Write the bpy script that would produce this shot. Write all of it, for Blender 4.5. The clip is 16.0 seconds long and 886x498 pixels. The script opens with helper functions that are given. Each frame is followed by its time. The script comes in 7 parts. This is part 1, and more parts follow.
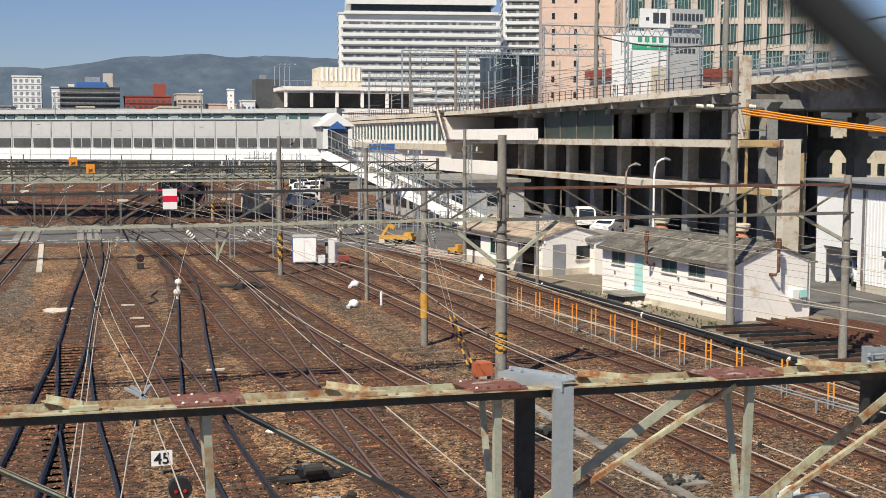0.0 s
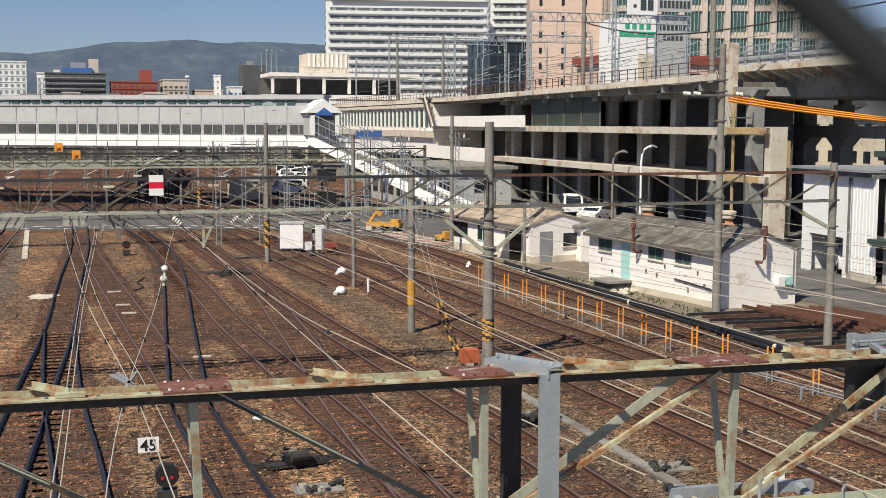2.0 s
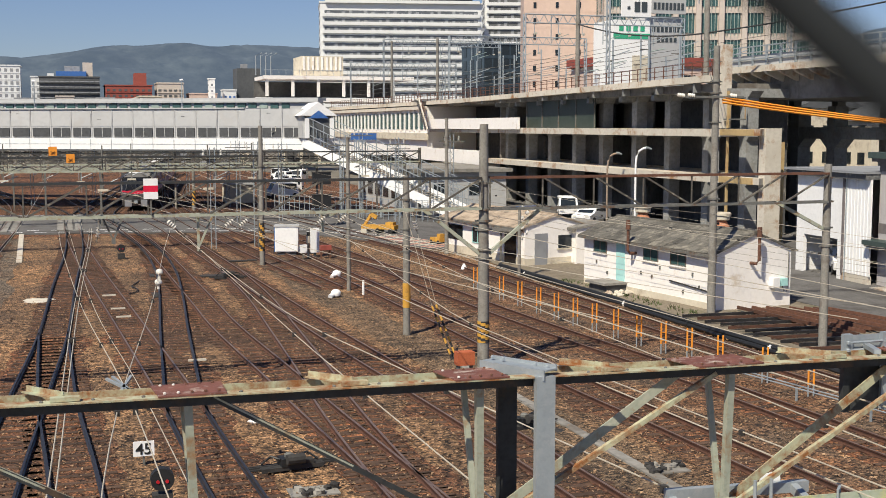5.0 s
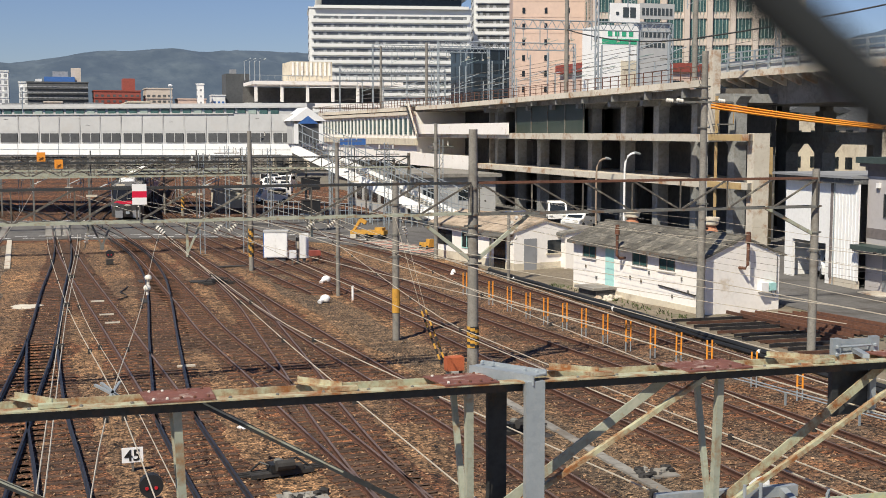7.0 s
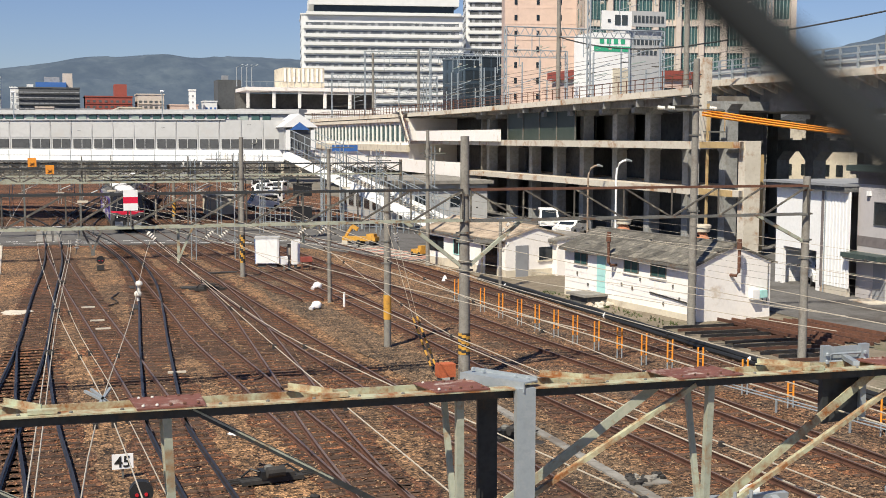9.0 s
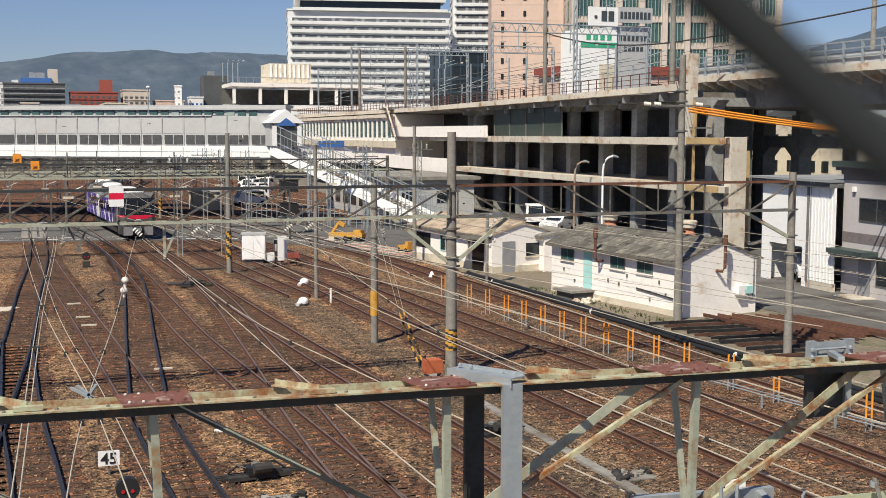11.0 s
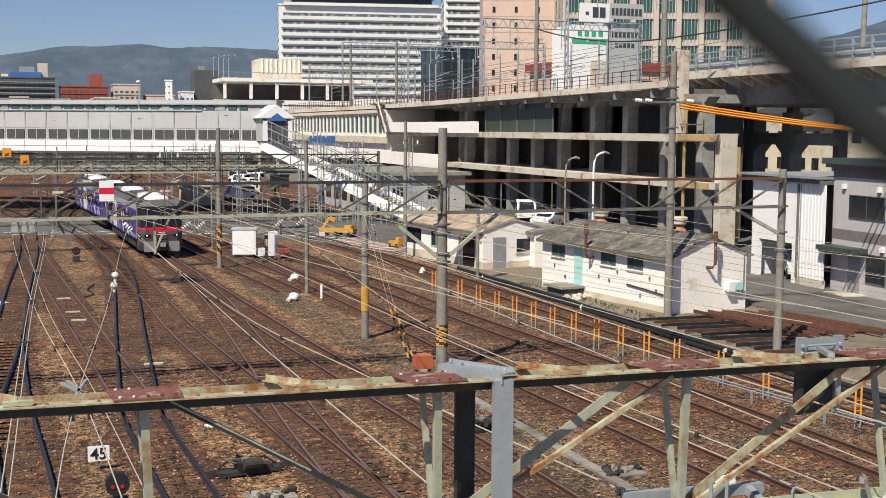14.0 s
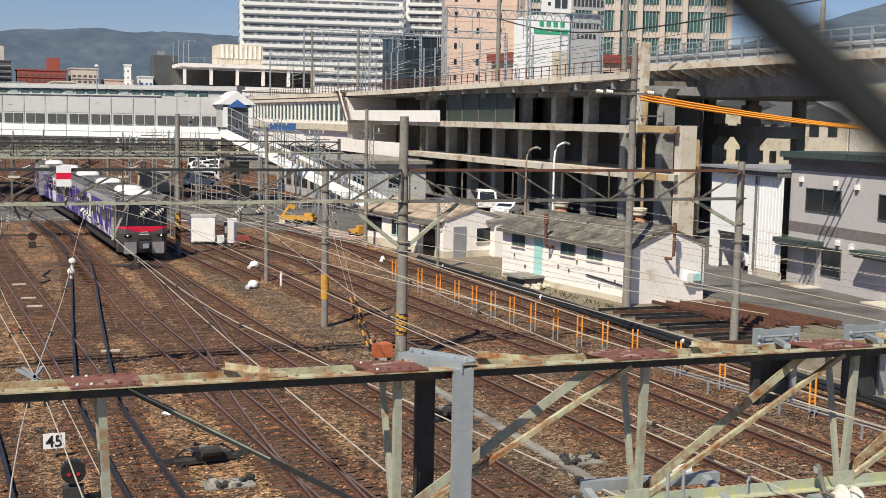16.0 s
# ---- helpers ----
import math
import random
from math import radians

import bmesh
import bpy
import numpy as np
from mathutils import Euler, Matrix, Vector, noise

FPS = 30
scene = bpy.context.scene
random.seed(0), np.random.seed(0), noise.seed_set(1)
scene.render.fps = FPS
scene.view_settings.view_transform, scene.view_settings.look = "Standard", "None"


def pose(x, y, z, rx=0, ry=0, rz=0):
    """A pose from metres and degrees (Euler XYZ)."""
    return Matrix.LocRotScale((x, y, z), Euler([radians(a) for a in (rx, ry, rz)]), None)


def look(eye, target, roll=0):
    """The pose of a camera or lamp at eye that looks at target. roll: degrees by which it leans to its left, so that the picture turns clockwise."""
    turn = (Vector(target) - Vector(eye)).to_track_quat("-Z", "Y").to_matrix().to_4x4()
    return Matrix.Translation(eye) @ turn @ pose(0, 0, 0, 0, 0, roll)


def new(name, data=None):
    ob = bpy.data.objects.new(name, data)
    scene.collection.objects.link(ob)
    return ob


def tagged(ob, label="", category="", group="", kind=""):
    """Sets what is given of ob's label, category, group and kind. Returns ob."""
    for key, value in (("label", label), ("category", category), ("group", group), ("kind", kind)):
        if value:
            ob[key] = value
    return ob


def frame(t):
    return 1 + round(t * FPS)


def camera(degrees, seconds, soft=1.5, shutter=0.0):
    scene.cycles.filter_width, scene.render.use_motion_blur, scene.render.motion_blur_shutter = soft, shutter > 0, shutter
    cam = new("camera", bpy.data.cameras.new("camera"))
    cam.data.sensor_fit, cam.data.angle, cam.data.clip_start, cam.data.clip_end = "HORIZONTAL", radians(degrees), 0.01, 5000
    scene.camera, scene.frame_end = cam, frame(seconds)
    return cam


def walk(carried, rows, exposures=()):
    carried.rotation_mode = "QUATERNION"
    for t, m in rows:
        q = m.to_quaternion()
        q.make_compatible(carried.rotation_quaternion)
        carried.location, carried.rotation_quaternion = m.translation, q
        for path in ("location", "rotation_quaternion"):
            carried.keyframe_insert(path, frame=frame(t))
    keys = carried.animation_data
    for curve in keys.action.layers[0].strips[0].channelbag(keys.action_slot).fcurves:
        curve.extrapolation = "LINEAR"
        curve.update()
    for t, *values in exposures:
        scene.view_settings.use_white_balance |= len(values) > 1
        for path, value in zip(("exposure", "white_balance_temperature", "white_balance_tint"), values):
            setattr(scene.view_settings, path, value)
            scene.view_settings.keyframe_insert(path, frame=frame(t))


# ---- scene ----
cam = camera(40.98, 16.0, 0.65)
cam.data.dof.use_dof, cam.data.dof.focus_distance, cam.data.dof.aperture_fstop = True, 24.0, 6.6
WALK = [
    (0.0, look((0.0000, 0.0000, 8.5000), (14.435, 47.636, 3.768), 0.02)),
    (0.5, look((0.0000, 0.0000, 8.5000), (14.351, 47.668, 3.826), 0.15)),
    (1.0, look((0.0000, 0.0000, 8.5000), (14.491, 47.583, 3.413), 0.24)),
    (1.5, look((0.0000, 0.0000, 8.5000), (14.864, 47.440, 3.160), 0.22)),
    (2.0, look((0.0010, -0.0003, 8.5000), (14.941, 47.423, 3.220), 0.16)),
    (2.5, look((0.0020, -0.0006, 8.5000), (14.892, 47.448, 3.319), 0.07)),
    (3.0, look((0.0030, -0.0009, 8.5000), (14.928, 47.444, 3.376), 0.06)),
    (3.5, look((0.0030, -0.0009, 8.5000), (15.003, 47.420, 3.374), 0.01)),
    (4.0, look((0.0030, -0.0009, 8.5000), (15.084, 47.384, 3.285), 0.02)),
    (6.5, look((0.0036, -0.0011, 8.5000), (15.295, 47.336, 3.465), -0.19)),
    (7.0, look((0.0029, -0.0009, 8.5000), (15.577, 47.253, 3.541), -0.07)),
    (7.5, look((0.0036, -0.0012, 8.5000), (15.686, 47.221, 3.589), -0.09)),
    (8.0, look((0.0053, -0.0018, 8.5000), (15.736, 47.208, 3.627), -0.09)),
    (8.5, look((0.0070, -0.0023, 8.5000), (15.770, 47.206, 3.711), -0.01)),
    (9.0, look((0.0087, -0.0029, 8.5000), (15.922, 47.165, 3.819), 0.10)),
    (11.5, look((0.0077, -0.0027, 8.5000), (16.484, 46.953, 3.633), 0.12)),
    (12.0, look((0.0075, -0.0027, 8.5000), (16.497, 46.949, 3.638), 0.14)),
    (12.5, look((0.0074, -0.0026, 8.5000), (16.529, 46.934, 3.601), 0.14)),
    (13.0, look((0.0060, -0.0021, 8.5000), (16.618, 46.892, 3.499), 0.18)),
    (13.5, look((0.0046, -0.0016, 8.5000), (16.721, 46.850, 3.448), 0.23)),
    (14.0, look((0.0032, -0.0012, 8.5000), (16.802, 46.823, 3.475), 0.32)),
    (14.5, look((0.0019, -0.0007, 8.5000), (17.034, 46.738, 3.461), 0.55)),
    (15.0, look((-0.0011, 0.0005, 8.5000), (17.438, 46.582, 3.392), 0.75)),
    (15.5, look((-0.0046, 0.0019, 8.5000), (17.913, 46.381, 3.209), 0.91)),
    (16.0, look((-0.0063, 0.0025, 8.5000), (18.353, 46.187, 3.031), 1.03)),
]

EXPOSE = ((0.0, 0.12), (0.5, 0.0), (1.5, 0.0), (2.5, 0.03), (4.0, 0.05), (7.0, 0.07), (8.0, 0.05), (8.5, 0.30), (9.0, 0.22), (10.0, 0.10), (11.5, 0.06), (13.0, 0.08), (16.0, 0.08))
walk(cam, WALK, EXPOSE)

# ---- light ----
SUN = Vector((-0.60, -0.54, 0.97)).normalized()
world = bpy.data.worlds.new("world")
scene.world = world
world.use_nodes = True
wn = world.node_tree
sky = wn.nodes.new("ShaderNodeTexSky")
sky.sky_type, sky.sun_disc = "NISHITA", False
sky.sun_elevation = math.asin(SUN.z)
sky.sun_rotation = math.atan2(SUN.x, SUN.y)
sky.air_density, sky.dust_density, sky.ozone_density = 1.0, 0.25, 2.0
wn.nodes["Background"].inputs["Strength"].default_value = 0.061
tint = wn.nodes.new("ShaderNodeMix")
tint.data_type, tint.blend_type = "RGBA", "MULTIPLY"
tint.inputs[0].default_value, tint.inputs[7].default_value = 1.0, (0.90, 0.97, 1.27, 1)
wn.links.new(sky.outputs[0], tint.inputs[6])
wn.links.new(tint.outputs[2], wn.nodes["Background"].inputs["Color"])
sun = new("sun", bpy.data.lights.new("sun", "SUN"))
sun.data.energy, sun.data.angle, sun.data.color = 5.7, radians(0.5), (1.0, 0.915, 0.745)
sun.matrix_world = look((0, 0, 0), -SUN)


# ---- materials ----
def surf(name, c1, c2=None, scale=4.0, rough=0.8, metal=0.0, bump=0.0, bscale=30.0, stain=None, sscale=0.6, samount=0.5, local=False, vary=0.0, fine=0.0, squeeze=None):
    """Two-scale noise paint, stain patches and fine relief."""
    m = bpy.data.materials.new(name)
    m.use_nodes = True
    nt, nodes = m.node_tree, m.node_tree.nodes
    b = nodes["Principled BSDF"]
    b.inputs["Roughness"].default_value, b.inputs["Metallic"].default_value = rough, metal
    co = nodes.new("ShaderNodeTexCoord")
    src = co.outputs["Object"]
    if not local:
        gm = nodes.new("ShaderNodeNewGeometry")
        src = gm.outputs["Position"]
    if squeeze:
        sq = nodes.new("ShaderNodeVectorMath")
        sq.operation = "MULTIPLY"
        sq.inputs[1].default_value = squeeze
        nt.links.new(src, sq.inputs[0])
        src = sq.outputs[0]

    def nz(s, det=5.0, ro=0.6):
        n = nodes.new("ShaderNodeTexNoise")
        n.inputs["Scale"].default_value, n.inputs["Detail"].default_value, n.inputs["Roughness"].default_value = s, det, ro
        nt.links.new(src, n.inputs["Vector"])
        return n.outputs["Fac"]

    def ramp(fac, lo, hi):
        r = nodes.new("ShaderNodeMapRange")
        r.inputs["From Min"].default_value, r.inputs["From Max"].default_value = lo, hi
        nt.links.new(fac, r.inputs["Value"])
        return r.outputs["Result"]

    def mix(fac, a, bb):
        x = nodes.new("ShaderNodeMix")
        x.data_type = "RGBA"
        for sock, val in ((x.inputs[0], fac), (x.inputs[6], a), (x.inputs[7], bb)):
            if isinstance(val, bpy.types.NodeSocket):
                nt.links.new(val, sock)
            elif isinstance(val, float):
                sock.default_value = val
            else:
                sock.default_value = (*val, 1)
        return x.outputs[2]

    c2 = c2 or tuple(v * 0.8 for v in c1)
    col = mix(ramp(nz(scale), 0.35, 0.65), c1, c2)
    fine = fine or (0.93 if sum(c1) > 1.0 else 0.72)
    col = mix(ramp(nz(scale * 7, 3.0), 0.45, 0.8), col, tuple(v * fine for v in c2))
    if stain:
        col = mix(ramp(nz(sscale, 6.0, 0.7), 0.62 - samount * 0.25, 0.72 - samount * 0.12), col, stain)
    if vary:
        oi = nodes.new("ShaderNodeObjectInfo")
        hs = nodes.new("ShaderNodeHueSaturation")
        mr = nodes.new("ShaderNodeMapRange")
        mr.inputs["To Min"].default_value, mr.inputs["To Max"].default_value = 1 - vary, 1 + vary
        nt.links.new(oi.outputs["Random"], mr.inputs["Value"])
        nt.links.new(mr.outputs["Result"], hs.inputs["Value"])
        nt.links.new(col, hs.inputs["Color"])
        col = hs.outputs["Color"]
    nt.links.new(col, b.inputs["Base Color"])
    if bump:
        bp = nodes.new("ShaderNodeBump")
        bp.inputs["Strength"].default_value, bp.inputs["Distance"].default_value = min(bump, 1.0), 0.02
        nt.links.new(nz(bscale, 4.0), bp.inputs["Height"])
        nt.links.new(bp.outputs["Normal"], b.inputs["Normal"])
    return m


def gravel(name, a, b_, c, stone=14.0, patch=0.12):
    """Loose stones: voronoi cells of mixed tone, brown patches, strong relief."""
    m = surf(name, a, b_, 0.9, 0.95, stain=c, sscale=patch, samount=0.9)
    nt, nodes = m.node_tree, m.node_tree.nodes
    bs = nodes["Principled BSDF"]
    col = bs.inputs["Base Color"].links[0].from_socket
    gm = nodes.new("ShaderNodeNewGeometry")
    v = nodes.new("ShaderNodeTexVoronoi")
    v.inputs["Scale"].default_value = stone
    nt.links.new(gm.outputs["Position"], v.inputs["Vector"])
    sp = nodes.new("ShaderNodeSeparateColor")
    nt.links.new(v.outputs["Color"], sp.inputs[0])
    mr = nodes.new("ShaderNodeMapRange")
    mr.inputs["To Min"].default_value, mr.inputs["To Max"].default_value = 0.08, 2.1
    nt.links.new(sp.outputs[0], mr.inputs["Value"])
    hs = nodes.new("ShaderNodeHueSaturation")
    nt.links.new(mr.outputs["Result"], hs.inputs["Value"])
    nt.links.new(col, hs.inputs["Color"])
    v2 = nodes.new("ShaderNodeTexVoronoi")
    v2.inputs["Scale"].default_value = stone * 2.3
    nt.links.new(gm.outputs["Position"], v2.inputs["Vector"])
    s2 = nodes.new("ShaderNodeSeparateColor")
    nt.links.new(v2.outputs["Color"], s2.inputs[0])
    clump = nodes.new("ShaderNodeTexNoise")
    clump.inputs["Scale"].default_value, clump.inputs["Detail"].default_value, clump.inputs["Roughness"].default_value = 1.7, 6.0, 0.72
    nt.links.new(gm.outputs["Position"], clump.inputs["Vector"])
    m2, m3, mu = nodes.new("ShaderNodeMapRange"), nodes.new("ShaderNodeMapRange"), nodes.new("ShaderNodeMath")
    m2.inputs["To Min"].default_value, m2.inputs["To Max"].default_value = 0.45, 1.6
    m3.inputs["From Min"].default_value, m3.inputs["From Max"].default_value = 0.36, 0.64
    m3.inputs["To Min"].default_value, m3.inputs["To Max"].default_value = 0.42, 1.5
    mu.operation = "MULTIPLY"
    nt.links.new(s2.outputs[1], m2.inputs["Value"])
    nt.links.new(clump.outputs["Fac"], m3.inputs["Value"])
    nt.links.new(m2.outputs["Result"], mu.inputs[0])
    nt.links.new(m3.outputs["Result"], mu.inputs[1])
    h2 = nodes.new("ShaderNodeHueSaturation")
    nt.links.new(mu.outputs[0], h2.inputs["Value"])
    nt.links.new(hs.outputs["Color"], h2.inputs["Color"])
    nt.links.new(h2.outputs["Color"], bs.inputs["Base Color"])
    bp = nodes.new("ShaderNodeBump")
    bp.inputs["Strength"].default_value, bp.inputs["Distance"].default_value = 1.0, 0.05
    nt.links.new(v.outputs["Distance"], bp.inputs["Height"])
    nt.links.new(bp.outputs["Normal"], bs.inputs["Normal"])
    return m


BALLAST = gravel("ballast", (0.275, 0.158, 0.078), (0.190, 0.104, 0.051), (0.105, 0.064, 0.037), 11.0)
BED_RUST = gravel("rust_ballast", (0.195, 0.080, 0.035), (0.122, 0.049, 0.022), (0.068, 0.035, 0.020), 12.0)
DIRT = surf("dirt", (0.24, 0.20, 0.15), (0.17, 0.14, 0.10), 0.8, 0.95, bump=0.6, bscale=9, stain=(0.09, 0.10, 0.05), sscale=0.35, samount=0.3)
ASPHALT = surf("asphalt", (0.135, 0.130, 0.126), (0.105, 0.101, 0.098), 0.5, 0.9, bump=0.3, bscale=60, stain=(0.055, 0.046, 0.040), sscale=0.25, samount=0.4)
EARTH = surf("earth", (0.20, 0.18, 0.15), (0.14, 0.13, 0.11), 0.02, 0.95)
RUST = surf("rust", (0.17, 0.075, 0.045), (0.10, 0.045, 0.03), 6, 0.85, bump=0.3)
RAIL = surf("rail_rust", (0.115, 0.050, 0.030), (0.065, 0.032, 0.022), 3, 0.7, bump=0.15)
RAILTOP = surf("rail_head", (0.34, 0.24, 0.19), (0.25, 0.16, 0.125), 2, 0.42, 0.6)
RAILDARK = surf("rail_dark", (0.05, 0.048, 0.052), (0.03, 0.029, 0.031), 3, 0.4, 0.4)
SLEEPER = surf("sleeper_wood", (0.105, 0.060, 0.038), (0.060, 0.035, 0.023), 4, 0.92, bump=0.5, bscale=40, vary=0.35)
CONC = surf("concrete", (0.60, 0.555, 0.48), (0.53, 0.485, 0.41), 0.5, 0.9, bump=0.15, bscale=14, stain=(0.32, 0.165, 0.075), sscale=0.6, samount=0.42)
BROWNBED = gravel("red_brown_ballast", (0.19, 0.092, 0.042), (0.13, 0.062, 0.030), (0.10, 0.066, 0.042), 13.0, 0.35)
SOIL = gravel("grey_soil", (0.215, 0.137, 0.078), (0.152, 0.098, 0.057), (0.095, 0.066, 0.042), 15.0, 0.3)
DARKSOIL = gravel("dark_soil", (0.150, 0.100, 0.062), (0.105, 0.072, 0.047), (0.115, 0.092, 0.068), 13.0, 0.2)
CONCD = surf("concrete_dull", (0.30, 0.285, 0.26), (0.23, 0.22, 0.20), 0.35, 0.92, bump=0.15, bscale=14, stain=(0.14, 0.12, 0.10), sscale=0.25, samount=0.45)
CONCRUST = surf("concrete_rusty", (0.68, 0.63, 0.55), (0.62, 0.56, 0.47), 0.6, 0.9, stain=(0.36, 0.17, 0.08), sscale=1.3, samount=0.30)
# Near-black colour that stands for shade inside open floors and bays.
INSHADE = surf("interior_shade", (0.12, 0.12, 0.12), (0.075, 0.075, 0.075), 0.4, 0.95)
POLE = surf("pole_concrete", (0.27, 0.255, 0.23), (0.21, 0.20, 0.18), 2.0, 0.88, bump=0.1, stain=(0.15, 0.13, 0.11), sscale=1.3, samount=0.4)
GALV = surf("galvanised_steel", (0.37, 0.41, 0.44), (0.32, 0.36, 0.39), 3, 0.5, 0.35, stain=(0.42, 0.44, 0.46), sscale=4, samount=0.3)
GALVD = surf("dull_steel", (0.20, 0.20, 0.185), (0.14, 0.14, 0.13), 3, 0.7, 0.2, stain=(0.16, 0.09, 0.05), sscale=2, samount=0.4)
PAINTRUST = surf("weathered_paint", (0.50, 0.46, 0.30), (0.38, 0.42, 0.30), 2.2, 0.75, bump=0.25, bscale=35, stain=(0.25, 0.095, 0.028), sscale=5.5, samount=0.85)
PAINTGREY = surf("worn_grey_paint", (0.42, 0.42, 0.34), (0.31, 0.35, 0.28), 3, 0.7, bump=0.2, stain=(0.30, 0.17, 0.08), sscale=3, samount=0.38)
# Dark gantry paint; on near members its darkness stands for shade.
DARKPAINT_SHADE = surf("dark_paint_and_shade", (0.045, 0.05, 0.052), (0.03, 0.033, 0.035), 3, 0.6, 0.1, stain=(0.09, 0.06, 0.04), sscale=3, samount=0.35)
OXIDE = surf("red_oxide_plate", (0.22, 0.085, 0.06), (0.15, 0.055, 0.04), 3, 0.75, bump=0.2, stain=(0.50, 0.42, 0.36), sscale=5, samount=0.30)
WHITE = surf("white_paint", (0.90, 0.865, 0.835), (0.86, 0.825, 0.79), 0.7, 0.75, stain=(0.66, 0.58, 0.49), sscale=0.9, samount=0.12)
WHITEC = surf("clean_white", (0.87, 0.87, 0.87), (0.82, 0.82, 0.82), 0.8, 0.5)
CREAM = surf("cream_paint", (0.66, 0.60, 0.48), (0.58, 0.52, 0.42), 0.6, 0.85, stain=(0.38, 0.32, 0.25), sscale=0.7, samount=0.4)
GREYPANEL = surf("grey_panel", (0.47, 0.475, 0.48), (0.43, 0.435, 0.44), 0.3, 0.6)
GREYWALL = surf("grey_wall", (0.47, 0.445, 0.45), (0.455, 0.43, 0.435), 0.5, 0.75, bump=0.05, bscale=50)
GREYBAND = surf("brown_grey_band", (0.19, 0.165, 0.165), (0.17, 0.15, 0.15), 0.5, 0.75)
ROOFEDGE = surf("dark_green_metal", (0.07, 0.10, 0.095), (0.055, 0.08, 0.075), 2, 0.5, 0.2)
SLATE = surf("old_roof_sheet", (0.14, 0.13, 0.115), (0.085, 0.08, 0.072), 2.2, 0.95, bump=0.6, bscale=18, stain=(0.25, 0.23, 0.19), sscale=2.2, samount=0.45)
AQUA = surf("pale_aqua_paint", (0.42, 0.72, 0.70), (0.37, 0.65, 0.63), 1, 0.6)
DKGLASS = surf("dark_glass", (0.025, 0.032, 0.038), (0.015, 0.02, 0.025), 0.5, 0.12)
TEALGLASS = surf("teal_glass", (0.06, 0.13, 0.13), (0.04, 0.09, 0.09), 0.3, 0.15)
ORANGE = surf("orange_paint", (0.85, 0.33, 0.03), (0.75, 0.27, 0.03), 4, 0.6)
YELLOW = surf("yellow_paint", (0.62, 0.34, 0.05), (0.50, 0.26, 0.045), 4, 0.6, stain=(0.25, 0.15, 0.05), sscale=3, samount=0.3)
BLACK = surf("black_rubber", (0.02, 0.021, 0.023), (0.014, 0.015, 0.016), 5, 0.55)
RED = surf("red_paint", (0.40, 0.01, 0.015), (0.6, 0.018, 0.03), 3, 0.5)
SIGNRED = surf("sign_red", (0.75, 0.01, 0.06), (0.68, 0.01, 0.05), 3, 0.5)
BLUE = surf("blue_paint", (0.05, 0.16, 0.45), (0.04, 0.12, 0.36), 3, 0.6)
WIRE = surf("wire_alloy", (0.60, 0.55, 0.45), (0.48, 0.43, 0.35), 2, 0.5, 0.2)
WIREOLD = surf("wire_tarnished", (0.27, 0.25, 0.21), (0.20, 0.18, 0.15), 2, 0.6, 0.2)
LOUVRE = surf("dark_louvre", (0.085, 0.088, 0.092), (0.065, 0.068, 0.072), 0.4, 0.5)
PALEGREEN = surf("pale_green_pane", (0.33, 0.40, 0.37), (0.27, 0.34, 0.31), 0.3, 0.3)
WIREDARK = surf("wire_dark", (0.06, 0.06, 0.06), (0.04, 0.04, 0.04), 2, 0.6)
CERAMIC = surf("insulator_ceramic", (0.72, 0.70, 0.64), (0.62, 0.60, 0.55), 5, 0.25)
BRIDGEPANEL = surf("bridge_panel", (0.50, 0.505, 0.51), (0.45, 0.455, 0.46), 0.25, 0.55, stain=(0.45, 0.44, 0.43), sscale=0.3, samount=0.3)
PINK = surf("pink_tile", (0.62, 0.47, 0.40), (0.57, 0.43, 0.365), 0.2, 0.7)
BEIGE = surf("beige_tile", (0.56, 0.49, 0.435), (0.51, 0.45, 0.395), 0.2, 0.7)
BRICKRED = surf("brick_red_tile", (0.32, 0.075, 0.055), (0.27, 0.065, 0.05), 0.3, 0.8)
CITYGREY = surf("city_grey", (0.30, 0.31, 0.33), (0.25, 0.26, 0.28), 0.1, 0.8)
CITYDARK = surf("city_dark", (0.095, 0.10, 0.105), (0.075, 0.08, 0.085), 0.1, 0.7)
# Bluish tones and a blue glow put the distance haze into the hills.
HAZYFOREST = surf("hazy_wooded_hill", (0.004, 0.010, 0.012), (0.046, 0.057, 0.056), 0.035, 0.95, stain=(0.005, 0.010, 0.012), sscale=0.012, samount=0.7, squeeze=(1, 0.18, 1.6))
HAZYFOREST.node_tree.nodes["Principled BSDF"].inputs["Emission Color"].default_value = (0.20, 0.285, 0.42, 1)
HAZYFOREST.node_tree.nodes["Principled BSDF"].inputs["Emission Strength"].default_value = 0.33
LEAF = surf("leaf", (0.06, 0.10, 0.03), (0.10, 0.11, 0.04), 4, 0.8)
PURPLE = surf("purple_wrap", (0.07, 0.045, 0.36), (0.05, 0.03, 0.25), 0.6, 0.3, local=True)
STEELCAR = surf("stainless_body", (0.50, 0.50, 0.51), (0.42, 0.42, 0.43), 1.5, 0.35, 0.6, local=True)
CARGREY = surf("train_roof_grey", (0.11, 0.106, 0.108), (0.08, 0.08, 0.083), 1.5, 0.6, local=True)
TRAINWHITE = surf("train_white", (0.75, 0.75, 0.76), (0.66, 0.66, 0.67), 1.5, 0.45, local=True)
TRAINBLACK = surf("train_black", (0.016, 0.017, 0.018), (0.012, 0.012, 0.013), 2, 0.15, local=True)
TRAINRED = surf("train_red", (0.55, 0.012, 0.04), (0.48, 0.01, 0.035), 2, 0.35, local=True)
UNDER = surf("underframe", (0.045, 0.042, 0.04), (0.03, 0.028, 0.027), 3, 0.8, local=True)


